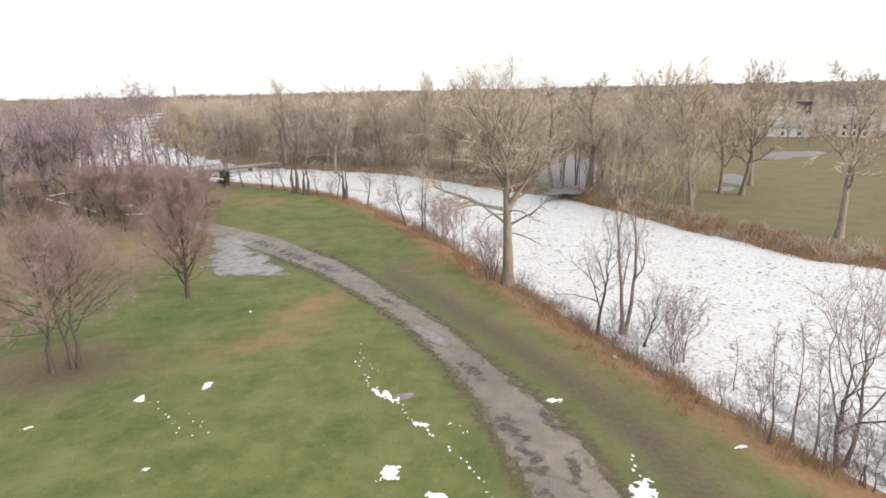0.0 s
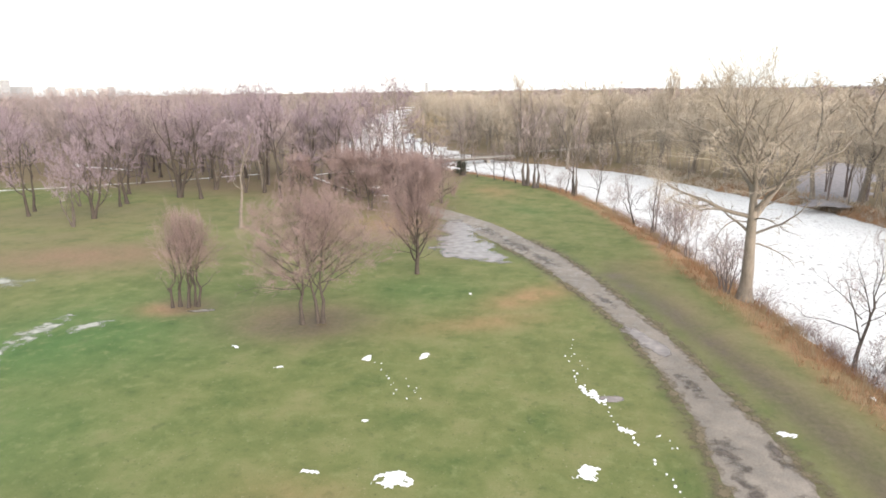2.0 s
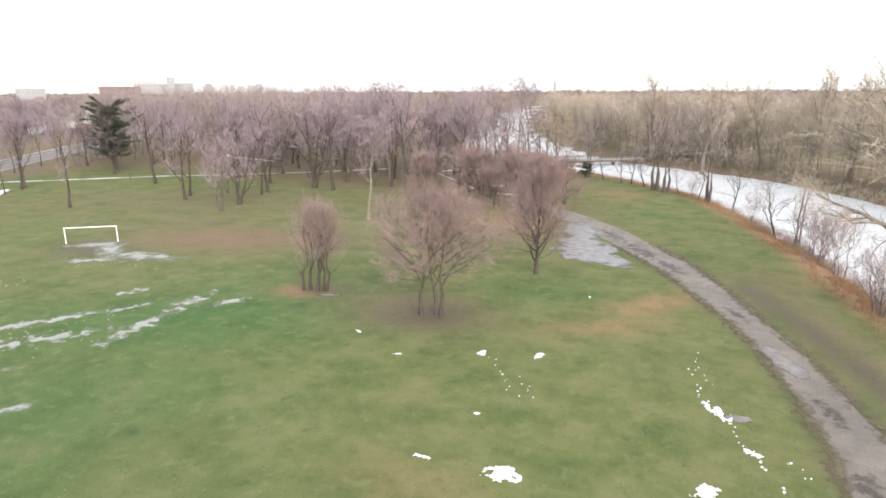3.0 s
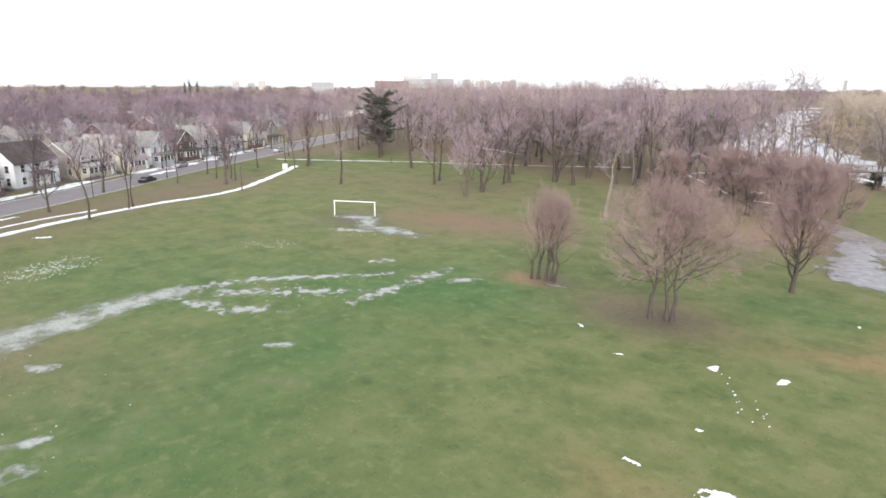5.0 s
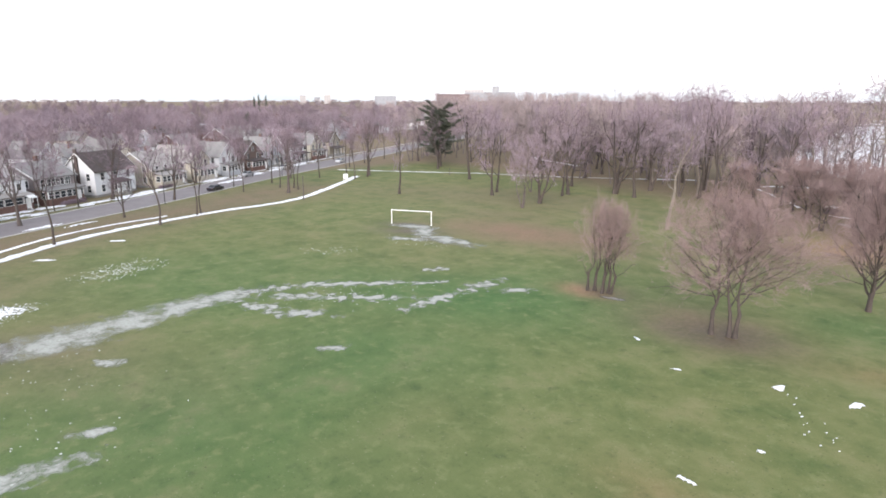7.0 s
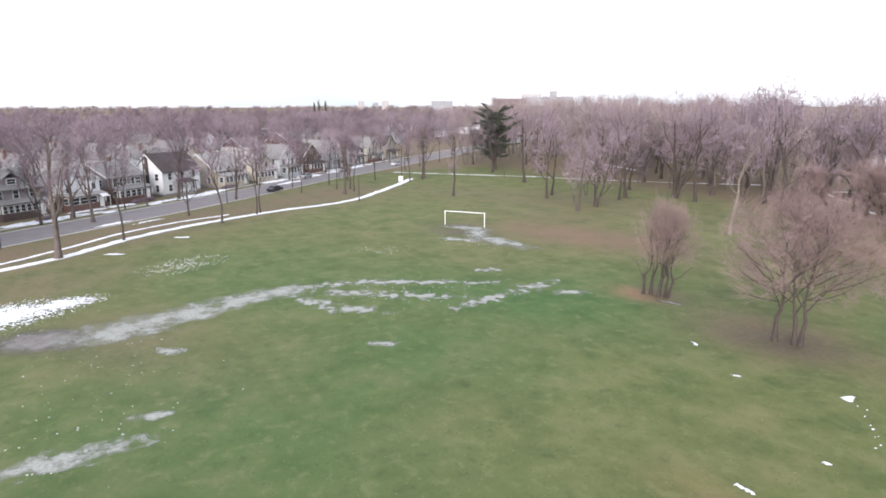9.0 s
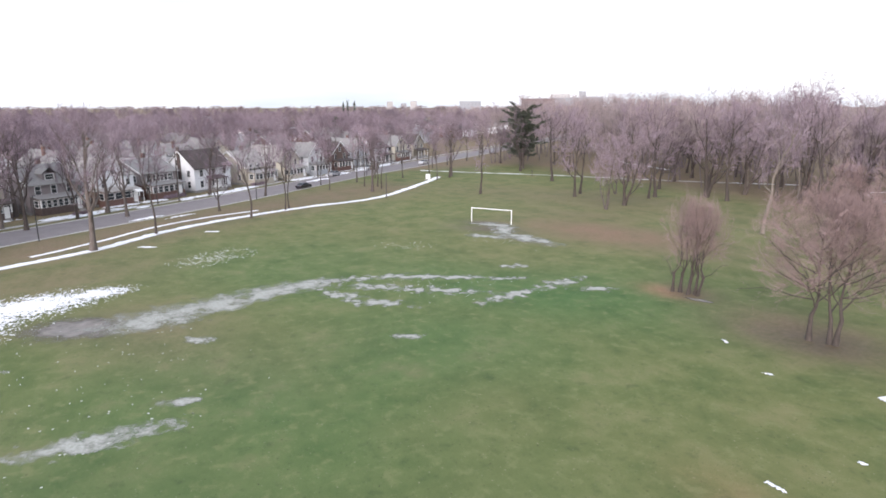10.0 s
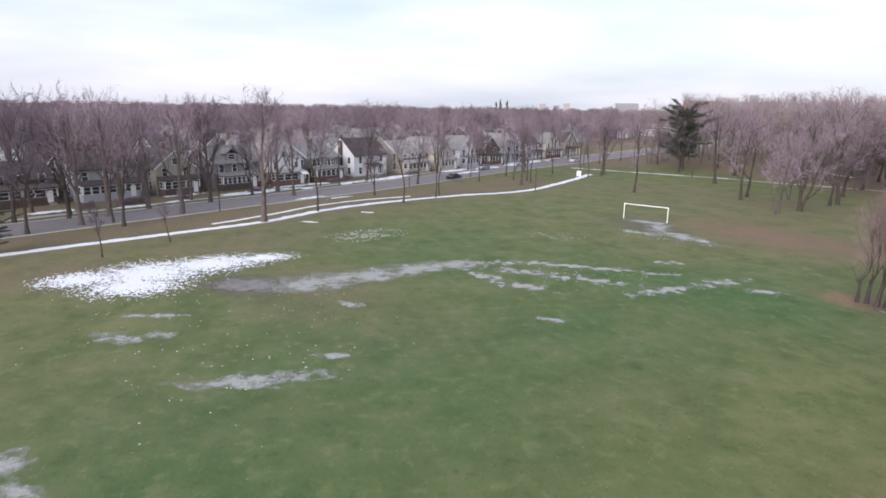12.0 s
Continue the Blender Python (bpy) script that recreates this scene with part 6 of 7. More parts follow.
dabs("footprint_snow", [(6.2, 39.2), (7.1, 37.3)], 0.4, 0.16, 5, "snowy footprints beside the path")
dabs("footprint_snow", [(17.4, 33.0), (16.6, 30.8)], 0.4, 0.18, 6, "snowy footprints by the path")

patch("snow_field", [(-67.8, -18.6, 3.8, 3.0, 105), (-68.5, -12.5, 6.0, 5.2, 108), (-71.5, -6.5, 6.2, 3.8, 106), (-73.2, -0.6, 3.4, 2.0, 100), (-64.0, -13.2, 4.6, 3.6, 85)], 0.08, 0.015, 0.05, SNOW,
      "wide grainy sheet of melting snow on the field", "snow", 1.9, 5.0, 1.5, "stuff", 0.02)


def flecks(cx, cy, rx, ry, turn, count, size, seed, label):
    """Small crumbs of old snow sprinkled over an oval stretch of turf."""
    rng = random.Random(seed)
    c, s = math.cos(radians(turn)), math.sin(radians(turn))
    verts, faces = [], []
    while len(faces) < count * 6:
        u, v = rng.gauss(0, 0.5), rng.gauss(0, 0.5)
        x, y = cx + u * rx * c - v * ry * s, cy + u * rx * s + v * ry * c
        if u * u + v * v > 1.2 or noise.noise((x * 0.45, y * 0.45, seed)) < rng.uniform(-0.5, 0.35):
            continue
        base, r = len(verts), size * rng.uniform(0.4, 1.3)
        verts.append((x, y, 0.05))
        for k in range(6):
            a = k * math.pi / 3
            q = r * rng.uniform(0.6, 1.3)
            verts.append((x + math.cos(a) * q, y + math.sin(a) * q, 0.01))
        faces += [(base, base + 1 + k, base + 1 + (k + 1) % 6) for k in range(6)]
    tagged(new("snow_flecks", mesh_from("snow_flecks", verts, faces, OLD_SNOW, True)), label, "snow", kind="stuff")


OLD_SNOW = plain("old_wet_snow", (0.36, 0.38, 0.33), (0.62, 0.64, 0.60), 2.0, 0.6, 0.2)
flecks(-84.3, 13.8, 7.0, 3.8, 121, 330, 0.11, 1, "thin speckled slush on the field")
flecks(-78, 40, 5.5, 2.4, 50, 60, 0.09, 2, "thin speckled slush near the goal")
flecks(-68, -10, 11, 6.0, 105, 220, 0.09, 3, "snow crumbs round the melting sheet")
flecks(-57, 32, 13, 5.0, 55, 90, 0.07, 4, "snow crumbs among the streaks of meltwater")
flecks(-50, -4, 20, 14, 0, 160, 0.07, 5, "scattered crumbs of old snow on the field")
flecks(-74, 54, 9, 3.5, 15, 60, 0.08, 6, "crumbs of ice about the goal mouth")
wet = [(-61.2, 4.0, 4.8, 3.6, 95), (-62.8, 10.0, 6.4, 3.0, 100), (-64.6, 16.5, 6.4, 2.5, 102), (-65.2, 21, 4.6, 2.0, 95)]
patch("standing_water", wet, 0.22, 0.010, 0.0, SLUSH, "shallow slushy sheet of meltwater across the field", "puddle", 0.9, 0.5, 2.0, "stuff", 0.22)
patch("standing_water", [(-64.5, 27, 5.0, 1.1, 76), (-62.0, 33, 5.0, 1.1, 62), (-59, 37.5, 3.2, 1.0, 62), (-55.8, 32.5, 6.0, 1.2, 51), (-59.4, 22.6, 3.2, 1.3, 30), (-55, 24.8, 4.2, 1.1, 44), (-60.5, 27, 4.0, 1.2, 60)], 0.2, 0.012, 0.0, SLUSH, "broken streaks of meltwater in the turf", "puddle", 1.9, 0.9, 6.0, "stuff", 0.16)
patch("standing_water", [(-50.2, 38.5, 4.6, 1.2, 96), (-51.2, 46.0, 3.8, 1.3, 100), (-47.3, 48, 2.4, 1.0, 60), (-60.4, 45.8, 1.8, 0.9, 70), (-56, 42, 2.2, 0.7, 70)], 0.2, 0.012, 0.0, SLUSH, "streaks of meltwater in the lush turf", "puddle", 1.9, 0.9, 7.0, "stuff", 0.16)
patch("standing_water", [(-38.5, -1.5, 4.8, 1.3, 88)], 0.12, 0.010, 0.0, SLUSH, "ragged puddle in the turf", "puddle", 1.1, 1.0, 3.0, "stuff", 0.22)
patch("standing_water", [(-41.4, 3.9, 1.4, 0.7, 80), (-49, -11.8, 2.1, 1.2, 50), (-49.0, -8.6, 1.4, 0.8, 70), (-53, 7, 1.4, 0.8, 60), (-54, -10, 3, 0.7, 80)], 0.12, 0.010, 0.0, SLUSH, "small ragged puddles in the turf", "puddle", 1.1, 1.2, 4.0, "stuff", 0.2)
patch("standing_water", [(-31.3, -14.0, 1.8, 1.5, 40), (-28.6, -12.4, 1.6, 0.7, 60), (-44.7, 23.4, 1.5, 0.7, 60)], 0.1, 0.010, 0.0, SLUSH, "small puddles on the near field", "puddle", 1.1, 1.2, 5.0, "stuff", 0.2)
patch("standing_water", [(-62, -2.5, 5.0, 3.4, 70)], 0.25, 0.008, 0.0, WET_TURF, "wet muddy hollow below the snow", "puddle", 0.5, 0.4, 15.0, "stuff")
patch("standing_water", [(-84.8, 60.2, 3.8, 2.0, 35), (-80.5, 58.8, 4.6, 2.0, -25), (-73.5, 57.8, 7.0, 2.0, 10), (-77.5, 53.5, 3.4, 1.3, 40)], 0.2, 0.010, 0.0, SLUSH, "puddles in the worn goal mouth", "puddle", 0.9, 0.5, 8.0, "stuff", 0.22)
patch("standing_water", [(-17.5, 88, 7.5, 4.2, 115), (-13.5, 82.5, 4.5, 3.0, 150), (-20.5, 98, 6.5, 2.6, 110)], 0.2, 0.045, 0.0, WATER, "broad puddle flooding the path's bend", "puddle", 1.1, 0.35, 10.0, "stuff", 0.10)
patch("standing_water", [(6.3, 55.8, 3.4, 1.0, 118), (7.6, 53.6, 1.6, 0.9, 100)], 0.12, 0.050, 0.0, WATER, "puddle lying along the path's edge", "puddle", 0.6, 0.6, 11.0, "stuff")
patch("mud_patch", [(10.4, 37.5, 2.8, 0.9, 100), (10.9, 33.5, 3.0, 1.1, 95), (13.0, 31.5, 2.6, 0.8, 80), (10.6, 29.0, 2.4, 1.0, 95), (13.4, 38, 1.8, 0.7, 100), (-9, 88, 6, 1.6, 125), (-5, 82, 5, 1.4, 125), (-15, 97, 6, 1.6, 122),
                    (9.3, 47, 2.6, 0.9, 110), (3.0, 66, 3.0, 0.8, 118), (12.2, 26, 3.0, 1.2, 90)], 0.15, 0.036, 0.0,
      feathered(water_material("wet_mud", (0.100, 0.080, 0.068), 0.45), 0.45, 1.55), "dark muddy patches and cracks on the path", "mud", 1.8, 1.1, 12.0, "stuff", 0.0)
patch("standing_water", [(-38.8, 54.4, 1.4, 0.5, 20)], 0.1, 0.010, 0.0, WET_TURF, "small puddle beside the slender tree", "puddle", 0.7, 0.9, 18.0, "stuff", 0.1)
patch("meadow_pool", [(137, 184, 13, 7, 15), (127, 177, 8, 4, 30)], 0.9, 0.03, 0.0, POOL, "flooded hollow in the meadow", "puddle", 0.5, 0.1, 13.0, "stuff")
patch("meadow_pool", [(90, 140, 11, 3, 58), (80, 127, 4, 2, 40)], 0.6, 0.03, 0.0, POOL, "pool behind the far bank's trees", "puddle", 0.5, 0.15, 14.0, "stuff")
patch("meadow_pool", [(58, 168, 42, 8.0, 70)], 0.6, 0.03, 0.0, POOL, "still backwater behind the far bank's trees", "puddle", 0.5, 0.15, 16.0, "stuff")
for x, y, r, e, t in ((-113, -33.5, 4.5, 1.0, 120), (-131, -3, 6, 1.8, 118), (-140.5, 6, 4.5, 1.3, 118), (-144, 12, 4, 1.2, 118), (-149.3, 28, 4.5, 0.9, 125), (-152.5, 31, 4, 1.6, 120), (-157, 34.5, 4, 1.0, 120), (-163.5, 55.5, 5, 1.2, 125),
                      (-169, 53, 6, 2.0, 125), (-175, 65, 7, 2.2, 125), (-122, 9, 3.5, 0.7, 122), (-121, 14.5, 3, 0.5, 122), (-184, 78, 6, 2, 125), (-130, -15, 4, 1.2, 118), (-146, 21, 3.5, 1.0, 120), (-135, 2, 3, 0.7, 118), (-193, 88, 6, 2, 125)):
    patch("snow_bank", [(x, y, r, e, t)], 0.2, 0.02, 0.16, SNOW, "melting snow bank on a front lawn", "snow", 0.9, 0.7, x, "stuff")

# bare grey ice and a broken snow ridge at the near bank
patch("ice", [(32.6, 37.5, 4.0, 1.6, 100), (35.0, 33.5, 5.0, 2.6, 118), (36.5, 28.5, 4.5, 2.6, 115)], 0.2, ICE_Z + 0.10, 0.0, WET_ICE, "wet grey ice bare of snow along the bank", "ice", 2.4, 0.6, 21.0, "stuff", 0.0)
patch("snow_ridge", [(29.7, 39.2, 1.5, 0.22, 105), (30.3, 36.6, 1.5, 0.2, 105), (32.3, 32.4, 1.4, 0.3, 105), (32.9, 30.0, 1.6, 0.28, 100)], 0.08, ICE_Z + 0.16, 0.12, SNOW, "broken ridge of snow at the ice's edge", "snow", 1.1, 1.2, 22.0, "stuff", 0.1)

# ---- dry growth along the river ----
def stalks(name, count, seed, material, label, low, high, width, thick, span, inner, spread_out, bend_out=0.25, edge=None, hand=1):
    """Dry stalks standing in tufts along a bank."""
    rng = random.Random(seed)
    w = Wood()
    line = smooth_line(edge or NEAR_BANK[3:14], 0.5)
    n = len(line)
    for _ in range(count):
        i = min(n - 2, int(n * rng.uniform(*span)))
        p = line[i]
        d = (line[i + 1] - p).normalized()
        side = Vector((-d.y, d.x)) * hand
        off = inner + abs(rng.gauss(0, spread_out)) * (1.2 + noise.noise((p.x * 0.15, p.y * 0.15, seed)))
        if off > 7.0:
            continue
        q = p + side * off + d * rng.uniform(-1, 1)
        if noise.noise((q.x * 0.22, q.y * 0.22, seed + 2.5)) < -0.22:
            continue
        z = ground_at(q.x, q.y)
        for _ in range(6):
            h = rng.uniform(low, high)
            f = Vector((q.x + rng.gauss(0, 0.28), q.y + rng.gauss(0, 0.28), z - 0.05))
            w.spike(f, f + Vector((rng.gauss(0, bend_out), rng.gauss(0, bend_out), 1)) * h, thick)
    return tagged(new(name, w.mesh(name, material, False)), label, "dry reeds", kind="stuff")


stalks("dry_reeds", 3600, 5, REED, "dense rust-tan dry stalks along the river bank", 0.25, 0.95, 3, 0.024, (0.10, 0.97), 0.4, 3.4, 0.4)
stalks("dry_reeds", 1100, 9, STRAW, "pale straw stalks among the rust-brown growth", 0.6, 1.7, 3, 0.018, (0.08, 0.7), 1.2, 2.2)
stalks("dead_brush", 1300, 13, TWIG_GREY, "grey dead brush at the ice's edge", 0.7, 2.2, 3, 0.014, (0.05, 0.95), -0.6, 1.3, 0.5)
stalks("dead_brush", 1700, 17, TWIG_TAN, "tangled tan brush on the far river bank", 0.5, 1.7, 3, 0.032, (0.0, 1.0), 0.5, 4.5, 0.5, FAR_BANK[3:12], -1)
stalks("dry_reeds", 1500, 19, REED, "rust-brown dry growth on the far river bank", 0.5, 1.5, 3, 0.036, (0.0, 0.8), 0.3, 2.5, 0.4, FAR_BANK[3:12], -1)


# ---- goal, sign, posts, bridge, cars ----
def goal(x0, y0, x1, y1):
    g = thing("soccer_goal", pose((x0 + x1) / 2, (y0 + y1) / 2, 0, 0, 0, math.degrees(math.atan2(y1 - y0, x1 - x0))), "white metal football goal frame without net on worn turf", "goal")
    w = math.hypot(x1 - x0, y1 - y0) / 2
    part("post", rod((-w, 0, -0.1), (-w, 0, 2.44), 0.085, 10), WHITE_PAINT, g)
    part("post", rod((w, 0, -0.1), (w, 0, 2.44), 0.085, 10), WHITE_PAINT, g)
    part("crossbar", rod((-w - 0.085, 0, 2.44), (w + 0.085, 0, 2.44), 0.085, 10), WHITE_PAINT, g)
    return g


goal(-89.4, 58.3, -83.5, 62.6)


def park_sign(x, y):
    s = thing("park_sign", pose(x, y, 0, 0, 0, 60), "white sign board with snowy cap beside the walk", "sign")
    part("post", box(-0.6, -0.08, -0.1, -0.48, 0.08, 1.7, 0.01), WHITE_PAINT, s)
    part("post", box(0.48, -0.08, -0.1, 0.6, 0.08, 1.7, 0.01), WHITE_PAINT, s)
    part("board", box(-0.48, -0.05, 0.5, 0.48, 0.05, 1.7, 0.01), WHITE_PAINT, s)
    part("snow_cap", box(-0.62, -0.2, 1.7, 0.62, 0.2, 1.85, 0.05), SNOW, s)
    return s


park_sign(-146.5, 80.6)


def bollard(x, y, h, label):
    b = thing("post", pose(x, y, 0), label, "post", "dark posts beside the walks")
    part("shaft", rod((0, 0, -0.1), (0, 0, h), 0.13, 8, 0.11), WOOD_DARK, b)
    part("cap", rod((0, 0, h), (0, 0, h + 0.06), 0.15, 8), DARK_METAL, b)


bollard(-122.9, 57.3, 5.2, "tall dark timber post beside the walk")
bollard(-140.8, 111.5, 1.8, "short dark timber post by the far walk")


def street_lamp(x, y, turn):
    s = thing("street_lamp", pose(x, y, 0, 0, 0, turn), "dark metal street lamp by the kerb", "street lamp", "street lamps")
    part("pole", rod((0, 0, -0.1), (0, 0, 7.0), 0.09, 8, 0.06), DARK_METAL, s)
    a = part("arm", rod((0, 0, 6.9), (1.4, 0, 7.2), 0.04, 6), DARK_METAL, s)
    part("lamp_head", box(1.2, -0.14, 7.1, 1.85, 0.14, 7.25, 0.03), DARK_METAL, a)


street_lamp(-108.6, -7.2, 145)
street_lamp(-135.5, 32, 145)
street_lamp(-166, 71, 145)


def utility_pole(x, y, turn, h=10.5):
    u = thing("utility_pole", pose(x, y, 0, 0, 0, turn), "weathered timber utility pole behind the kerb", "utility pole", "utility poles")
    part("pole", rod((0, 0, -0.2), (0, 0, h), 0.16, 8, 0.11), WOOD_DARK, u)
    part("crossarm", box(-1.2, -0.06, h - 0.9, 1.2, 0.06, h - 0.76, 0.01), WOOD_DARK, u)


for x, y in ((-126.5, -10), (-141.5, 17), (-158, 40), (-177, 66), (-196, 93)):
    utility_pole(x, y, 125)


def wheel_parts(car, x, y):
    t = part("tyre", rod((x, y - 0.1, 0.32), (x, y + 0.1, 0.32), 0.32, 14), TYRE, car)
    part("rim", rod((x, y - 0.11, 0.32), (x, y + 0.11, 0.32), 0.18, 10), RIM, t)


TYRE = plain("tyre_rubber", (0.018, 0.018, 0.018), (0.035, 0.035, 0.035), 4, 0.85, 0.1)
RIM = plain("wheel_alloy", (0.35, 0.35, 0.36), (0.5, 0.5, 0.5), 4, 0.35, 0.0, 0.9)
LAMP_GLASS = plain("lamp_plastic", (0.45, 0.45, 0.45), (0.6, 0.6, 0.6), 4, 0.2, 0.0)


def car(place, label, paint, group="parked cars"):
    """A saloon car, nose along +x."""
    c = thing("car", place, label, "car", group)
    prof = [(-2.2, 0.45), (-2.25, 0.85), (-1.55, 0.98), (-0.95, 1.42), (0.45, 1.45), (1.15, 1.0), (2.1, 0.82), (2.25, 0.5), (2.1, 0.25), (-2.1, 0.25)]
    v = [(x, s * (0.86 if z < 1.1 else 0.68), z) for s in (-1, 1) for x, z in prof]
    n = len(prof)
    f = [tuple(range(n))[::-1], tuple(range(n, 2 * n))] + [(i, (i + 1) % n, n + (i + 1) % n, n + i) for i in range(n)]
    poly("body", v, f, paint, c)
    for s in (-1, 1):
        q = [(-1.42, 1.02), (-0.9, 1.36), (0.4, 1.38), (0.98, 1.02)]
        off = 0.87 * s
        vv = [(x, (0.885 if z < 1.1 else 0.745) * s, z) for x, z in q] + [(x, (0.855 if z < 1.1 else 0.715) * s, z) for x, z in q]
        poly("side_window", vv, [(0, 1, 2, 3), (4, 7, 6, 5), (0, 4, 5, 1), (1, 5, 6, 2), (2, 6, 7, 3), (3, 7, 4, 0)], GLASS, c)
    poly("windscreen", [(0.5, -0.62, 1.43), (0.5, 0.62, 1.43), (1.13, 0.74, 1.04), (1.13, -0.74, 1.04), (0.53, -0.62, 1.45), (0.53, 0.62, 1.45), (1.17, 0.74, 1.06), (1.17, -0.74, 1.06)], [(4, 5, 6, 7), (0, 1, 5, 4), (1, 2, 6, 5), (2, 3, 7, 6), (3, 0, 4, 7)], GLASS, c)
    poly("rear_window", [(-1.0, -0.62, 1.41), (-1.0, 0.62, 1.41), (-1.5, 0.72, 1.02), (-1.5, -0.72, 1.02), (-1.03, -0.62, 1.43), (-1.03, 0.62, 1.43), (-1.54, 0.72, 1.04), (-1.54, -0.72, 1.04)], [(7, 6, 5, 4), (4, 5, 1, 0), (5, 6, 2, 1), (6, 7, 3, 2), (7, 4, 0, 3)], GLASS, c)
    for x in (-1.4, 1.4):
        for y in (-0.78, 0.78):
            wheel_parts(c, x, y)
    for y in (-0.6, 0.6):
        part("headlight", box(2.12, y - 0.18, 0.62, 2.26, y + 0.18, 0.78, 0.02), LAMP_GLASS, c)
        part("tail_light", box(-2.3, y - 0.16, 0.72, -2.2, y + 0.16, 0.86, 0.02), BRICK, c)
    return c


def paint(name, colour):
    m, n, l, b = shader(name)
    f = noise_node(n, l, 3.0)
    l.new(ramp_node(n, l, f, (0.3, tuple(0.85 * v for v in colour)), (0.7, colour)), b.inputs["Base Color"])
    b.inputs["Roughness"].default_value, b.inputs["Metallic"].default_value = 0.3, 0.3
    b.inputs["Coat Weight"].default_value = 0.6
    return m


DARK_PAINT, SILVER_PAINT, WHITE_CAR = paint("dark_car_paint", (0.04, 0.035, 0.045)), paint("silver_car_paint", (0.42, 0.42, 0.43)), paint("white_car_paint", (0.7, 0.7, 0.7))


def on_road(x, y, turn=0):
    i = min(range(len(road_line)), key=lambda k: (road_line[k].x - x) ** 2 + (road_line[k].y - y) ** 2)
    d = road_line[min(i + 1, len(road_line) - 1)] - road_line[max(i - 1, 0)]
    return pose(x, y, 0.03, 0, 0, math.degrees(math.atan2(d.y, d.x)) + turn)


car(on_road(-148.7, 46.7), "dark saloon car on the street", DARK_PAINT, "cars on the street")
car(on_road(-191, 103, 180), "white car on the far street", WHITE_CAR, "cars on the street")
for x, y, p, label in ((-171.5, 63, SILVER_PAINT, "silver car parked by the far kerb"), (-183, 79, WHITE_CAR, "white car parked by the far kerb")):
    car(on_road(x, y, 180), label, p)


def footbridge(a, b, width=3.0):
    """A low dark beam bridge over the river, with posts and rails."""
    a, b = Vector(a), Vector(b)
    L = (b - a).length
    br = thing("footbridge", pose(a.x, a.y, 0, 0, 0, math.degrees(math.atan2(b.y - a.y, b.x - a.x))), "low dark footbridge with rails over the frozen river", "bridge")
    part("deck", box(0, -width / 2, 0.2, L, width / 2, 0.55, 0.02), CEMENT, br)
    part("girder", box(0, -width / 2 - 0.1, -0.35, L, -width / 2 + 0.2, 0.2), WOOD_DARK, br)
    part("girder", box(0, width / 2 - 0.2, -0.35, L, width / 2 + 0.1, 0.2), WOOD_DARK, br)
    for s in (-1, 1):
        for z in (1.05, 1.55):
            part("rail", box(0, s * width / 2 - 0.05, z, L, s * width / 2 + 0.05, z + 0.12), WOOD_DARK, br)
        for i in range(int(L / 2.5) + 1):
            part("rail_post", box(i * 2.5, s * width / 2 - 0.06, 0.55, i * 2.5 + 0.12, s * width / 2 + 0.06, 1.55), WOOD_DARK, br)
    for x in (L * 0.25, L * 0.5, L * 0.75):
        part("pier", box(x - 0.5, -width / 2, -2.2, x + 0.5, width / 2, -0.35), CEMENT, br)


footbridge((-58, 190, 0), (-26, 211, 0))
strip("far_walk", [(-20, 229), (-11, 238.5), (-2.8, 253), (16.5, 277), (40, 285)], 3.0, 0.0, CONCRETE, "pale path glimpsed through the far woods", "path", 3.0, 0.05, 0.05)


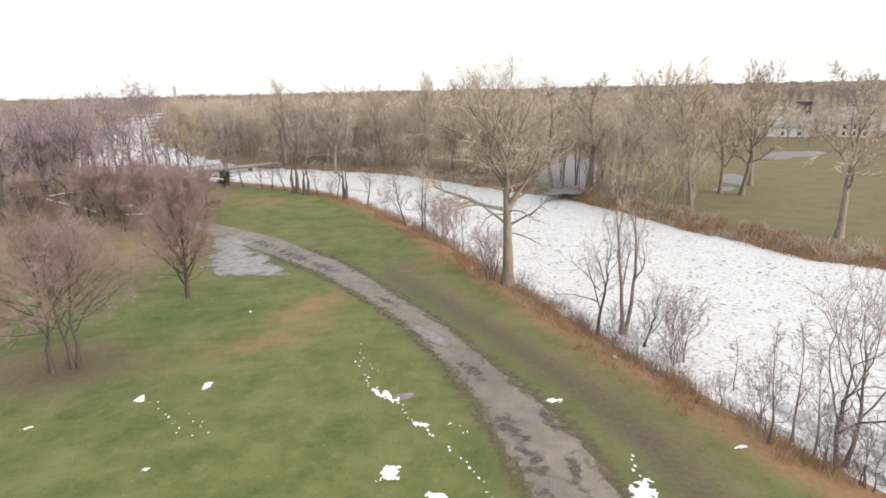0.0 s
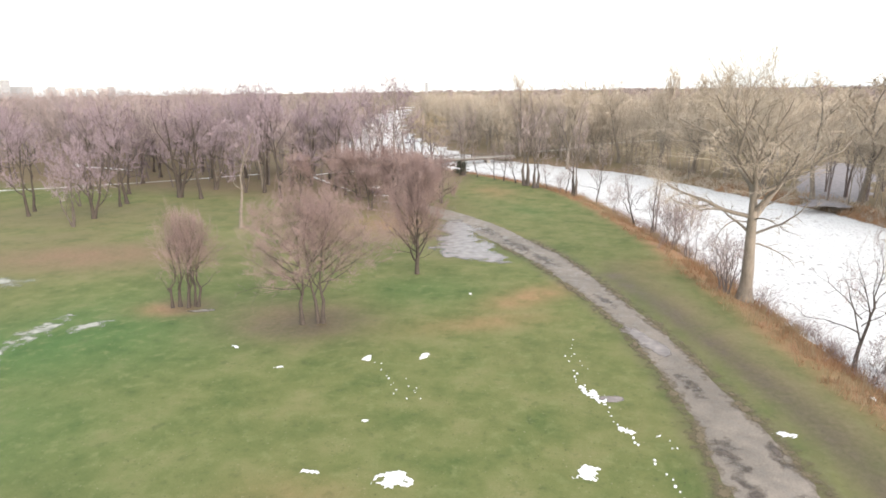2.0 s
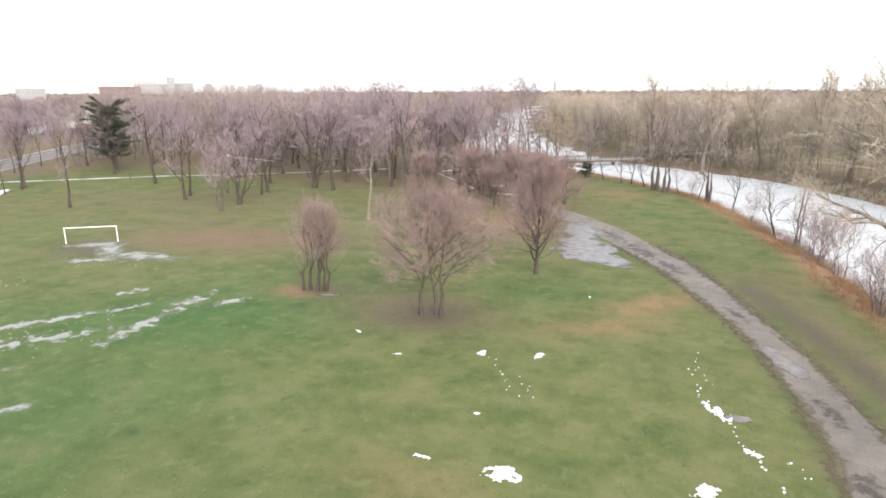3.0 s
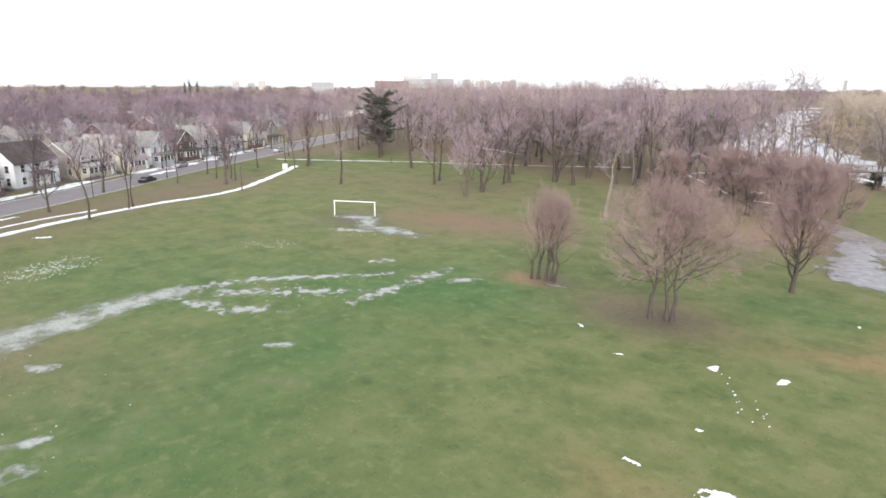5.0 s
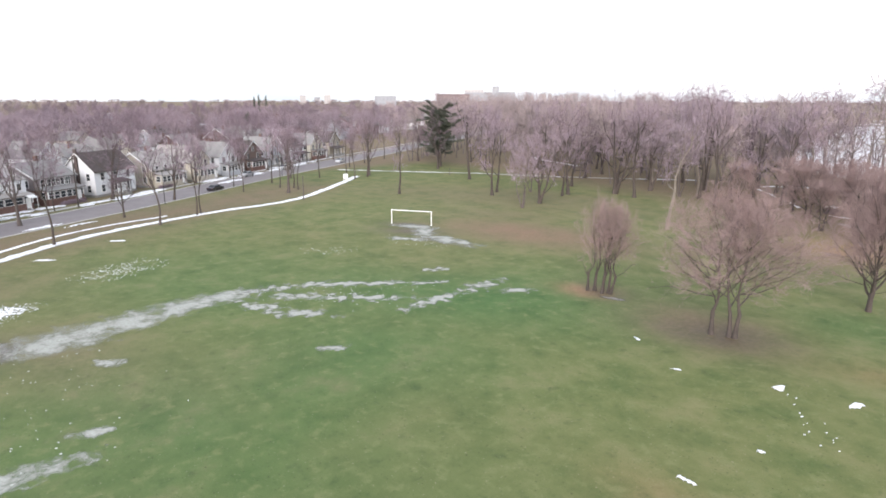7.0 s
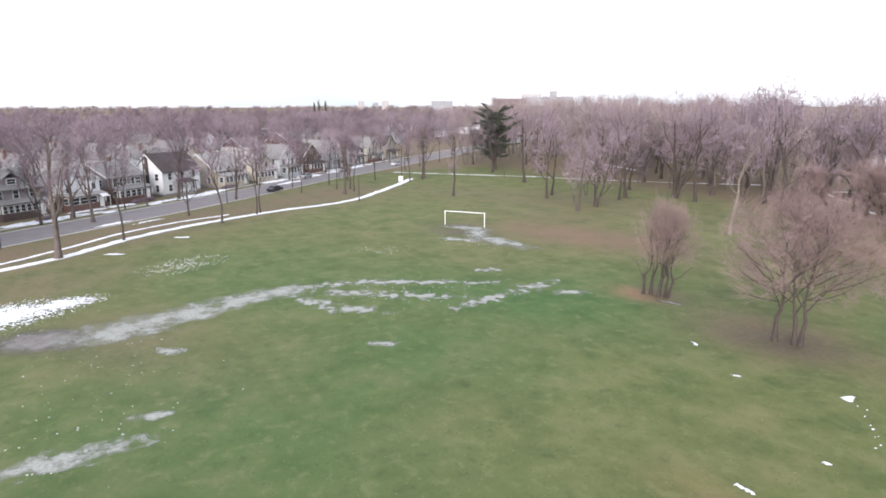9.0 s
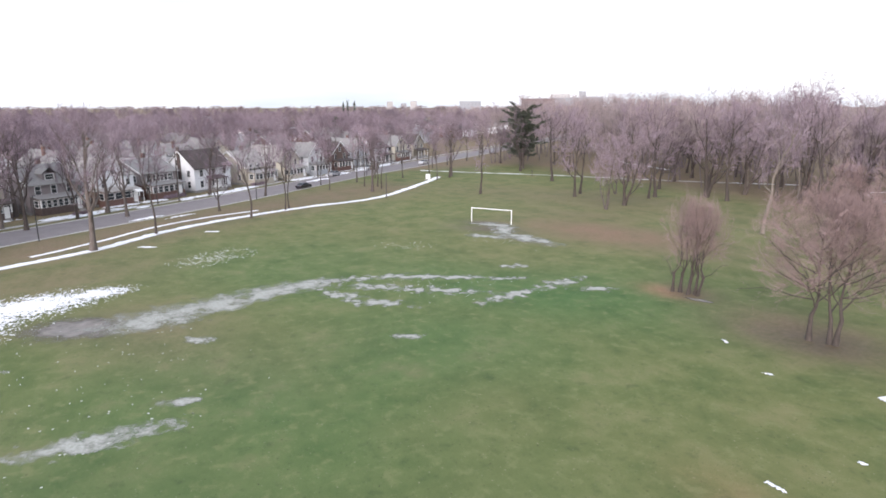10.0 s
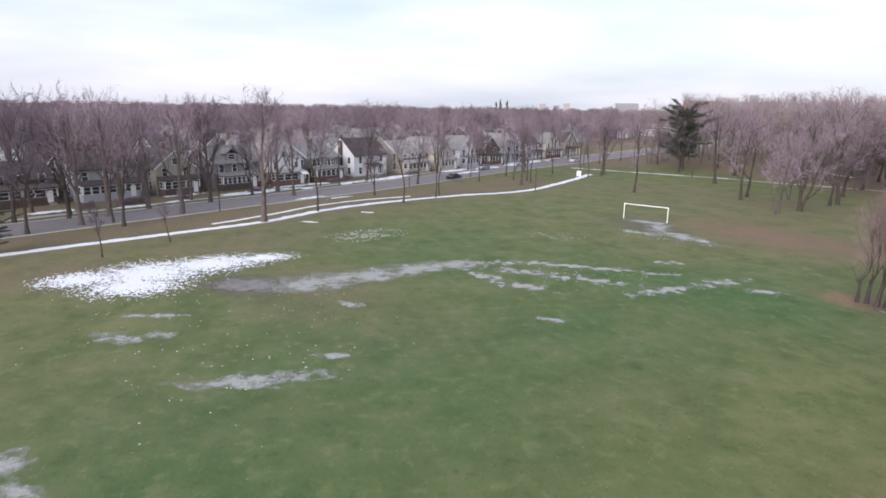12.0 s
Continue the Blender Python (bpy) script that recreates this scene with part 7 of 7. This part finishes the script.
def brush_heap(x, y):
    """A heap of cut branches with snow caught on top."""
    rng = random.Random(67)
    w = Wood()
    for _ in range(420):
        a, r = rng.uniform(0, 6.28), abs(rng.gauss(0, 0.8))
        p = Vector((1.3 * r * math.cos(a), r * math.sin(a), rng.uniform(0.0, max(0.1, 1.5 - 0.7 * r))))
        d = Vector((rng.gauss(0, 1), rng.gauss(0, 1), rng.gauss(0, 0.3))).normalized()
        w.spike(p, p + d * rng.uniform(0.5, 1.3), 0.035)
    h = thing("brush_heap", pose(x, y, 0), "grey heap of cut branches dusted with snow", "brush heap")
    under("branch_pile", w.mesh("branch_pile", TWIG_DARK, False), h)
    bm = bmesh.new()
    bmesh.ops.create_icosphere(bm, subdivisions=3, radius=1.0, matrix=Matrix.Translation((0, 0, 1.25)) @ Matrix.Diagonal((1.3, 0.8, 0.22, 1)))
    for v in bm.verts:
        v.co += Vector((0.2, 0.2, 0.12)) * noise.noise(v.co * 2.3)
    part("snow_cap", bm, SNOW, h)


brush_heap(-46.8, 131.5)


# ---- litter lying on the ice ----
def ice_litter(count, seed):
    """Small dark bits of ice, twigs and leaves scattered over the snowy river."""
    rng = random.Random(seed)
    verts, faces = [], []
    across = [min(far_line, key=lambda f: (f - p).length) for p in near_line]
    while len(faces) < count * 5:
        i = rng.randrange(len(near_line) // 6, len(near_line) * 3 // 4)
        p = near_line[i]
        q = across[i]
        u = 0.03 + 0.92 * rng.random() ** 1.5
        c = p.lerp(q, u) + (near_line[i + 1] - p) * rng.uniform(-0.5, 0.5)
        if noise.noise((c.x * 0.12, c.y * 0.12, 3.0)) < rng.uniform(-0.5, 0.25):
            continue
        base, s, turn = len(verts), rng.uniform(0.06, 0.26), 1.9 + rng.gauss(0, 0.5)
        dx, dy = math.cos(turn), math.sin(turn)
        verts.append((c.x, c.y, ICE_Z + 0.13))
        for k in range(5):
            a, b = math.cos(k * 1.257) * s * rng.uniform(0.9, 2.2), math.sin(k * 1.257) * s * rng.uniform(0.4, 0.9)
            verts.append((c.x + dx * a - dy * b, c.y + dy * a + dx * b, ICE_Z + 0.055))
        faces += [(base, base + 1 + k, base + 1 + (k + 1) % 5) for k in range(5)]
    tagged(new("ice_litter", mesh_from("ice_litter", verts, faces, ICE_LITTER)), "dark bits of rough ice and twigs on the snowy river", "ice litter", kind="stuff")


ICE_LITTER = plain("grey_ice_litter", (0.20, 0.19, 0.19), (0.42, 0.41, 0.41), 0.8, 0.8, 0.2)
ice_litter(2700, 91)
